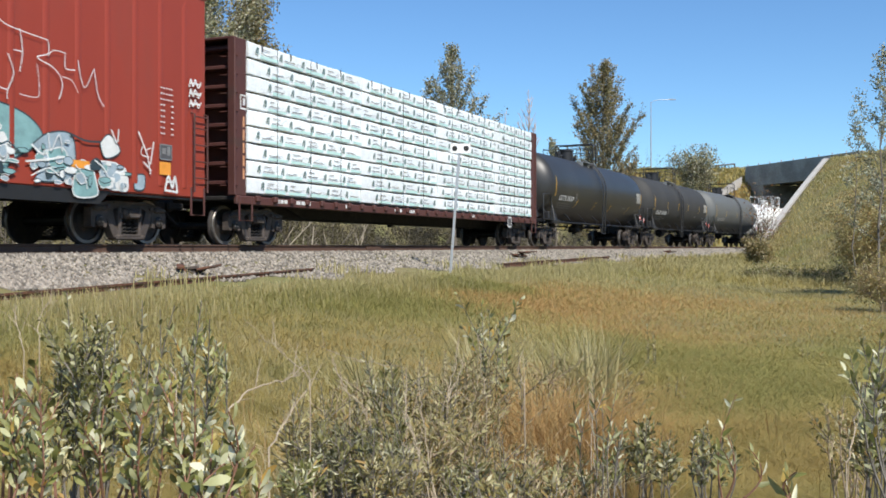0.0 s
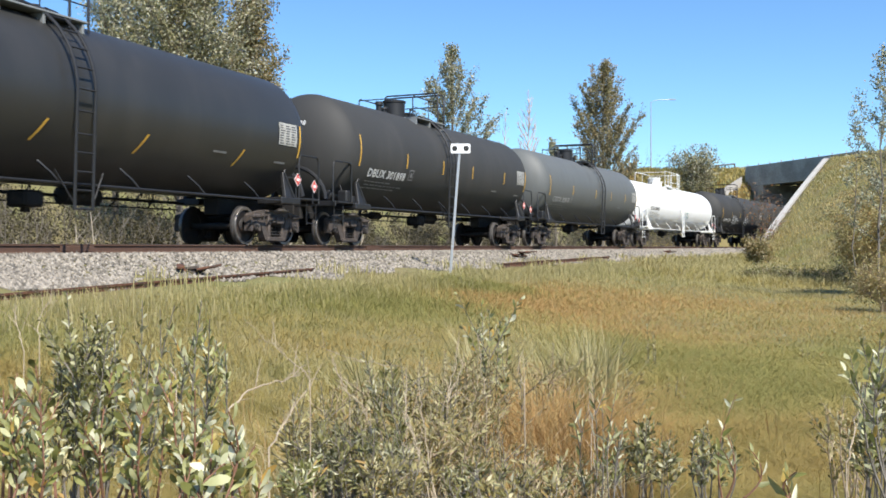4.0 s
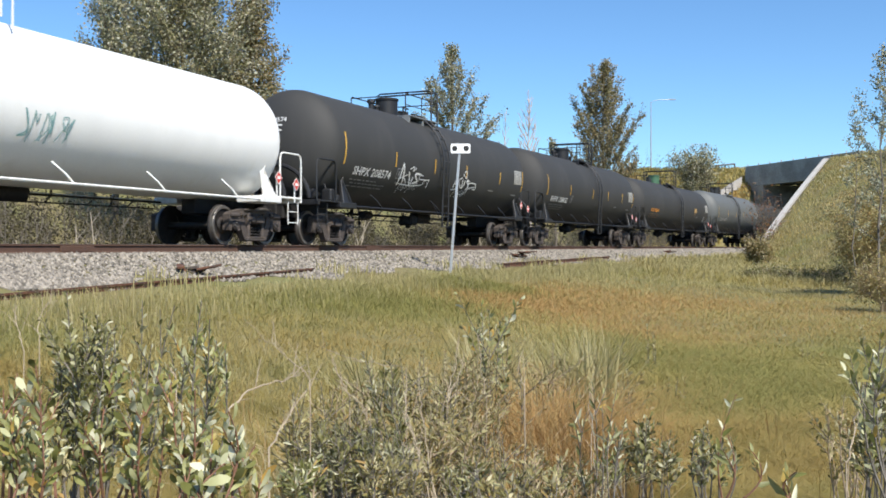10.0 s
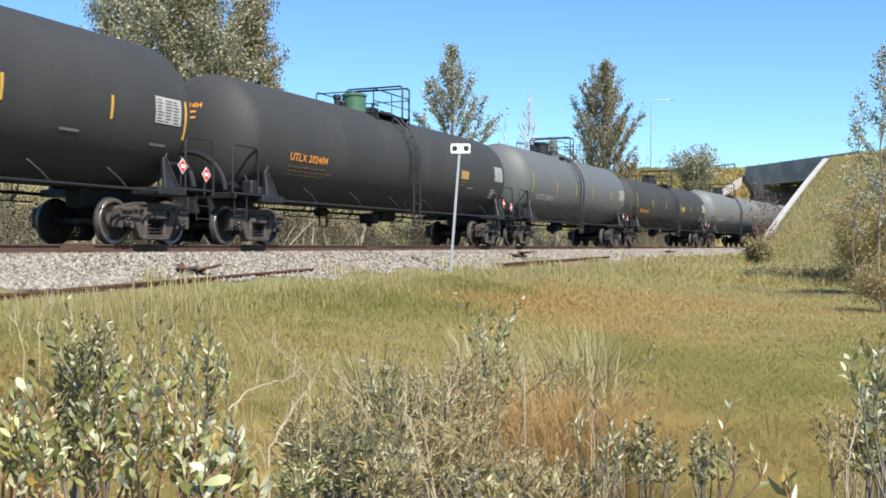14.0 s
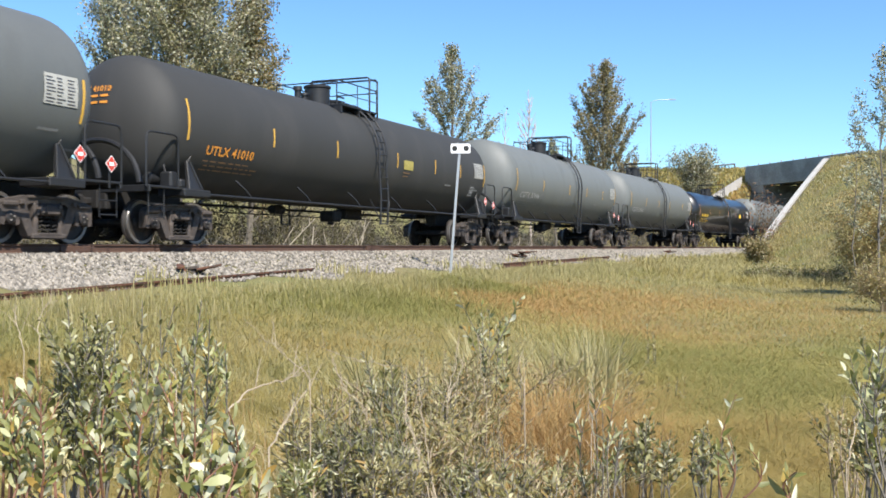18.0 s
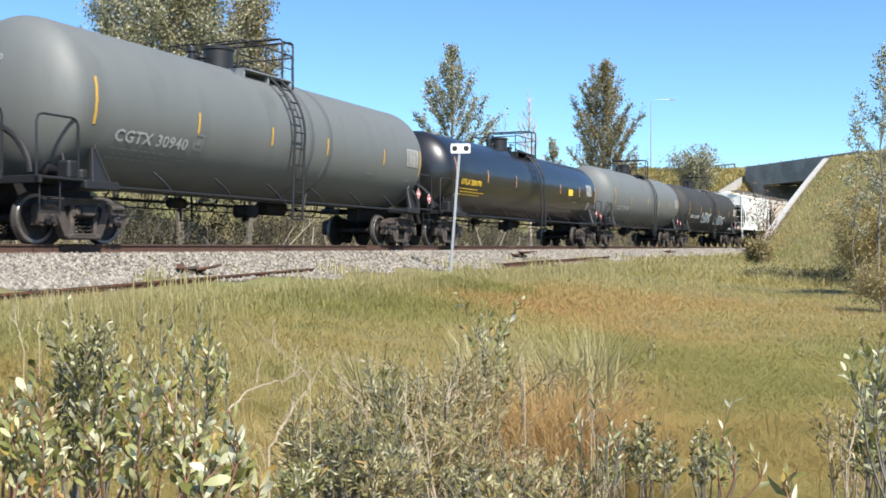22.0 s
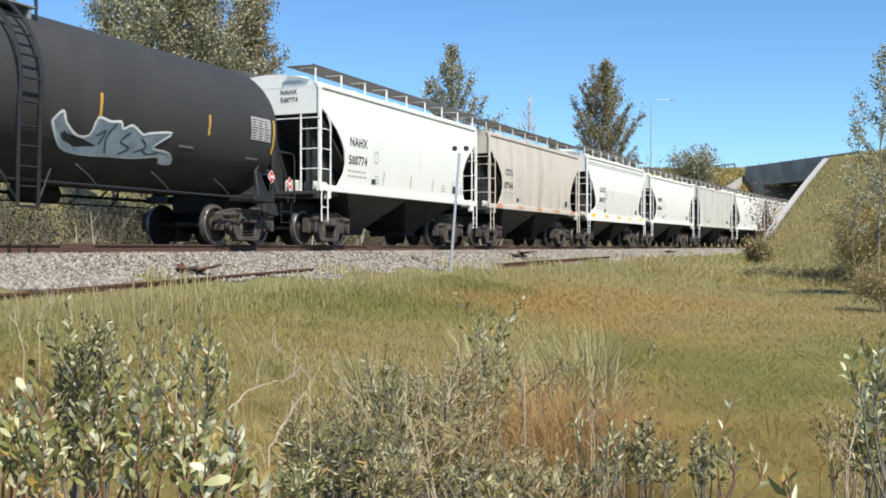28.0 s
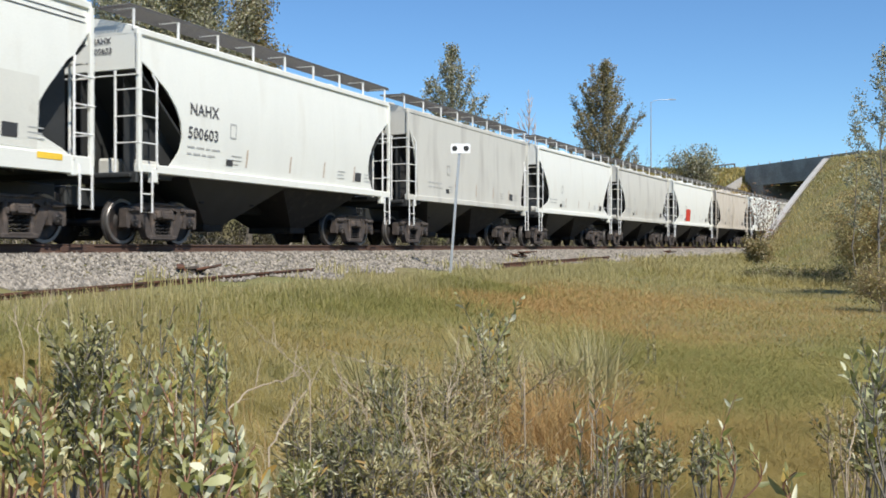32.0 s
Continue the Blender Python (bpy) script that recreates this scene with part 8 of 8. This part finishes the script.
for i, (px, py, d) in enumerate(((1152, 560, 13.0), (1430, 590, 14.0), (1490, 545, 18.0), (1530, 560, 15.0), (1200, 640, 10.0), (1060, 640, 9.0), (1110, 650, 9.0), (1460, 560, 17.0), (1545, 520, 20.0))):
    willow("willow_shrub", "small pale willow sapling in the grass", clump(px, 10 + 20 * (i % 3), (py, py + 12), 6, 60 + i), d, 0.07, M_WILLOW2, M_BARK, 60 + i, per=40, side=2, bare=0.86, fork=0.4)


def dry_twig(label, path, depth, r, forks, seed):
    """A bleached dead branch through places of the view, rooted in the ground, with short side twigs."""
    rnd = random.Random(seed)
    pts = [ahead(a, b, depth + 0.05 * i) for i, (a, b) in enumerate(path)]
    foot = pts[0].copy()
    foot.z = float(ground_z(foot.x, foot.y)) - 0.04
    g = Geo()
    sm = [foot, foot.lerp(pts[0], 0.5)]
    for p, q in zip(pts[:-1], pts[1:]):
        sm += [p.lerp(q, k / 4) + Vector((rnd.gauss(0, 0.004), rnd.gauss(0, 0.004), rnd.gauss(0, 0.004))) for k in range(4)]
    sm.append(pts[-1])
    r *= 0.58
    g.pipe([p - foot for p in sm], r, 6, r1=r * 0.35)
    for k in range(forks):
        i = rnd.randint(2, len(sm) - 2)
        d = (sm[i + 1] - sm[i]).normalized()
        w = (d + Vector((rnd.gauss(0, 0.5), rnd.gauss(0, 0.3), rnd.gauss(0.2, 0.5)))).normalized() * rnd.uniform(0.04, 0.14) * depth / 3.5
        g.pipe([sm[i] - foot, sm[i] - foot + w * 0.5 + Vector((0, 0, 0.01)), sm[i] - foot + w], r * 0.45, 4, r1=r * 0.2)
    ob = new("dry_twig", g.mesh("dry_twig", M_BLEACHED))
    ob.matrix_basis = Matrix.Translation(foot)
    return tagged(ob, label, "twig", "dry twigs in the meadow")


T1, T2 = "bleached dead branch leaning over the grass", "thin pale dead stem among the willows"
for i, (lab, path, d, r, forks) in enumerate((
        (T1, ((404, 722), (440, 692), (490, 674), (532, 664)), 3.2, 0.0065, 7), (T1, ((478, 792), (505, 745), (535, 700), (550, 672)), 3.3, 0.006, 8), (T2, ((550, 672), (515, 640), (480, 608), (452, 600)), 3.4, 0.0035, 8),
        (T2, ((772, 884), (752, 820), (726, 760), (712, 738)), 3.5, 0.0045, 5), (T2, ((772, 884), (758, 800), (744, 725), (738, 690)), 3.55, 0.0045, 5), (T2, ((765, 884), (745, 840), (728, 800), (716, 790)), 3.5, 0.0035, 4), (T2, ((760, 884), (738, 800), (722, 742), (716, 700)), 3.45, 0.004, 4), (T2, ((786, 720), (796, 680), (808, 640), (812, 612)), 4.4, 0.004, 3), (T2, ((930, 690), (924, 672), (918, 658), (914, 650)), 4.8, 0.006, 2),
        (T2, ((720, 652), (640, 640), (580, 620), (566, 612)), 4.0, 0.003, 3), (T2, ((620, 700), (602, 672), (590, 640), (596, 622)), 4.0, 0.0045, 5), (T2, ((1046, 770), (1050, 730), (1048, 690), (1050, 668)), 4.6, 0.004, 2),
        (T2, ((790, 712), (800, 690), (815, 660), (822, 632)), 4.6, 0.005, 5), (T2, ((320, 740), (316, 690), (306, 655), (304, 650)), 2.3, 0.003, 1), (T2, ((1500, 820), (1510, 770), (1520, 720), (1526, 700)), 4.0, 0.006, 6),
        (T2, ((660, 790), (656, 750), (640, 715), (610, 690)), 3.8, 0.004, 6), (T2, ((860, 700), (852, 660), (850, 610), (846, 590)), 5.0, 0.004, 4), (T2, ((668, 884), (690, 860), (720, 842), (744, 834)), 3.3, 0.0035, 3), (T2, ((40, 620), (34, 590), (26, 560), (30, 540)), 4.2, 0.004, 9), (T2, ((70, 600), (66, 570), (78, 545), (92, 530)), 4.2, 0.004, 8), (T2, ((1052, 830), (1050, 770), (1042, 720), (1046, 690)), 4.3, 0.004, 3))):
    dry_twig(lab, path, d, r, forks, 500 + i)
# a fringe of bleached blades along the top of the middle shrub
x, y = RNG.uniform(-0.5, 1.02, 2000), RNG.uniform(5.6, 7.2, 2000)
y = np.where(x > 0.12, y + 1.5, y)
tall = 0.84 + 0.1 * np.sin(x * 9.0) + RNG.uniform(-0.2, 0.16, 2000)
field("fringe_straw", x * y / 6, y, tall, RNG.uniform(0.009, 0.02, 2000), M_PALE_GRASS, "broad bleached grass blades behind the willows", 0.35)

# ---------------------------------------------------------------- the ballast's stones
def stones(n, s0, s1, l0, l1, size, label):
    u = RNG.uniform(0, 1, n)
    s = s0 + (s1 - s0) * u ** 1.7
    l = RNG.uniform(l0, l1, n)
    keep = l < 3.9 + 0.25 * np.sin(s * 1.9) + 0.2 * np.sin(s * 0.7)
    s, l = s[keep], l[keep]
    n = len(s)
    x, y = on_track(s, l)
    z = np.where(np.abs(l) < 1.85, RAIL_Z - 0.215, ground_z(x, y))
    r = size * RNG.uniform(0.55, 1.35, n) * np.interp(s, [-24, 10, 60], [1.0, 1.15, 1.9])
    octa = np.array([[1, 0, 0], [-1, 0, 0], [0, 1, 0], [0, -1, 0], [0, 0, 1], [0, 0, -1]], float)
    v = octa[None] * r[:, None, None] * RNG.uniform(0.6, 1.25, (n, 6, 1)) + RNG.normal(0, 0.18, (n, 6, 3)) * r[:, None, None]
    a = RNG.uniform(0, 6.28, n)
    c, sn = np.cos(a)[:, None], np.sin(a)[:, None]
    v = np.stack([v[..., 0] * c - v[..., 1] * sn, v[..., 0] * sn + v[..., 1] * c, v[..., 2] * 0.85], -1)
    v += np.stack([x, y, z + r * 0.25], -1)[:, None]
    f = np.array([[0, 2, 4], [2, 1, 4], [1, 3, 4], [3, 0, 4], [2, 0, 5], [1, 2, 5], [3, 1, 5], [0, 3, 5]])
    t = (np.arange(n) * 6)[:, None, None] + f[None]
    return tagged(new("ballast_stones", fast_mesh("ballast_stones", v.reshape(-1, 3), t.reshape(-1, 3), M_STONE)), label, "ballast", kind="stuff")


stones(46000, -24, 62, 1.35, 4.4, 0.042, "grey and brown crushed stones on the ballast shoulder")
stones(9000, -26, 40, -1.6, 1.4, 0.04, "crushed stones between the rails")

# ---------------------------------------------------------------- old rails lying along the ballast
def old_rail(s0, l0, s1, l1, zlift, label):
    (xa, ya), (xb, yb) = on_track(s0, l0), on_track(s1, l1)
    a, b = Vector((float(xa), float(ya), float(ground_z(xa, ya)) + zlift)), Vector((float(xb), float(yb), float(ground_z(xb, yb)) + zlift))
    d = b - a
    g = Geo()
    prof = [(-0.06, 0.0), (-0.06, 0.015), (-0.01, 0.03), (-0.01, 0.11), (-0.033, 0.12), (-0.033, 0.15), (0.033, 0.15), (0.033, 0.12), (0.01, 0.11), (0.01, 0.03), (0.06, 0.015), (0.06, 0.0)]
    n = len(prof)
    g.add([(x, y, z) for x in (0, d.length) for y, z in prof], [(i, (i + 1) % n, (i + 1) % n + n, i + n) for i in range(n)] + [tuple(range(n))[::-1], tuple(range(n, 2 * n))])
    ob = new("old_rail", g.mesh("old_rail", M_RUST))
    ob.matrix_basis = Matrix.Translation(a) @ d.to_track_quat("X", "Z").to_matrix().to_4x4()
    return tagged(ob, label, "rail", "old rails beside the track")


old_rail(-27.5, 4.5, -15.2, 3.5, -0.06, "discarded rusty rail lying along the foot of the ballast")
old_rail(-4.6, 4.05, 10.2, 3.5, 0.0, "discarded rusty rail half sunk in the grass")


def scrap(px, py, depth, seed, n, label, lift=0.0):
    """A little heap of rusty plates and sleeper splinters."""
    rnd = random.Random(seed)
    x, y = spot(px, depth)
    z = float(ground_z(x, y))
    ob = thing("scrap_pile", label, "scrap", m=pose(x, y, z + lift))
    for i in range(n):
        g = Geo()
        g.box((0, 0, 0), (rnd.uniform(0.25, 0.6), rnd.uniform(0.08, 0.2), rnd.uniform(0.02, 0.06)), 0.006)
        part("rusty_plate", g.mesh("rusty_plate", M_RUST if i % 3 else M_TIE), ob, pose(rnd.uniform(-0.4, 0.4), rnd.uniform(-0.2, 0.2), 0.04 + i * 0.022, rnd.uniform(-14, 14), rnd.uniform(-14, 14), rnd.uniform(0, 180)))
    return ob


scrap(930, 460, 36.3, 1, 9, "small heap of rusty tie plates on the ballast", 0.08)
scrap(1190, 448, 58.5, 2, 5, "rusty plates lying on the ballast", 0.08)
scrap(335, 482, 18.3, 3, 6, "dark splintered sleeper pieces and rusty plates by the ballast")

# ---------------------------------------------------------------- street lamp and guard rail on the road
def street_lamp(px, depth, z0):
    x, y = spot(px, depth)
    ob = thing("street_lamp", "tall thin grey street lamp on the road", "street lamp", m=pose(x, y, z0))
    g = Geo()
    g.pipe([(0, 0, 0), (0, 0, 6), (0, 0, 11.6)], 0.11, 8, r1=0.06)
    part("pole", g.mesh("pole", M_GALV), ob)
    g = Geo()
    g.pipe([(0, 0, 11.4), (0.4, 0, 11.75), (1.2, 0, 11.9), (2.6, 0, 11.95)], 0.04, 6)
    part("arm", g.mesh("arm", M_GALV), ob)
    g = Geo()
    g.box((3.0, 0, 11.95), (0.9, 0.3, 0.14), 0.05)
    part("lamp_head", g.mesh("lamp_head", M_GALV), ob)
    return ob


street_lamp(1152, 142, 10.4)


def guard_rail():
    ob = thing("guard_rail", "low steel guard rail beside the road", "guard rail")
    a, b = Vector((*spot(1250, 131), 11.4)), Vector((*spot(1300, 128), 11.5))
    g = Geo()
    g.pipe([a + Vector((0, 0, 0.65)), b + Vector((0, 0, 0.65))], 0.11, 6)
    part("beam", g.mesh("beam", M_GALV), ob)
    for i in range(4):
        p = a.lerp(b, i / 3)
        part("post", Geo().box((p.x, p.y, p.z + 0.2), (0.15, 0.15, 1.0), 0.02).mesh("post", M_TIE), ob)
    return ob


guard_rail()
# pale wing wall on the far side of the track
g = Geo()
a, b = Vector((*spot(1313, 122.6), 0)), Vector((*spot(1262, 118.5), 0))
n = 8
for i in range(n + 1):
    p = a.lerp(b, i / n)
    zt = 10.15 - 2.4 * i / n
    for dy, z in ((0.0, 3.0), (0.0, zt), (0.5, zt), (0.5, 3.0)):
        g.v.append((p.x, p.y + dy, z))
for i in range(n):
    for j in range(4):
        g.f.append((i * 4 + j, i * 4 + (j + 1) % 4, i * 4 + 4 + (j + 1) % 4, i * 4 + 4 + j))
        g.m.append(0)
g.f += [(0, 1, 2, 3), (n * 4 + 3, n * 4 + 2, n * 4 + 1, n * 4)]
g.m += [0, 0]
tagged(new("wing_wall", g.mesh("wing_wall", M_CONC)), "pale concrete wing wall beside the far abutment", "retaining wall", kind="structure")


# ---------------------------------------------------------------- what moves
def train_s(joint, t):
    return joint - 10.0 * (t - 16) - 0.036895 * (t - 16) ** 2


def motions():
    """The train rolls along the track, a little faster towards the end; its wheels turn while it is near."""
    where = {}
    for car, (joint, pitch) in zip(TRAIN, GAPS):
        rows = []
        where[car.name] = joint + pitch / 2
        for i in range(33):
            s = train_s(joint + pitch / 2, i)
            x, y = on_track(s)
            rows.append((float(i), pose(float(x), float(y), RAIL_Z, 0, 0, math.degrees(heading(s)))))
        walk(car, rows)
    for w, car, a in WHEELSETS:
        ref = where[car.name]
        ts = [k / 30 for k in range(0, 961) if -34 < train_s(ref, k / 30) < 46]
        base = Matrix.Translation((a, 0, WHEEL_R))
        if not ts:
            walk(w, [(0.0, base), (32.0, base)])
            continue
        ang = lambda t: -(train_s(ref, ts[0]) - train_s(ref, t)) / WHEEL_R
        rows = [(t, base @ Matrix.Rotation(ang(t), 4, "Y")) for t in ts]
        if ts[0] > 0:
            rows.insert(0, (0.0, rows[0][1]))
        if ts[-1] < 32:
            rows.append((32.0, rows[-1][1]))
        walk(w, rows)


motions()
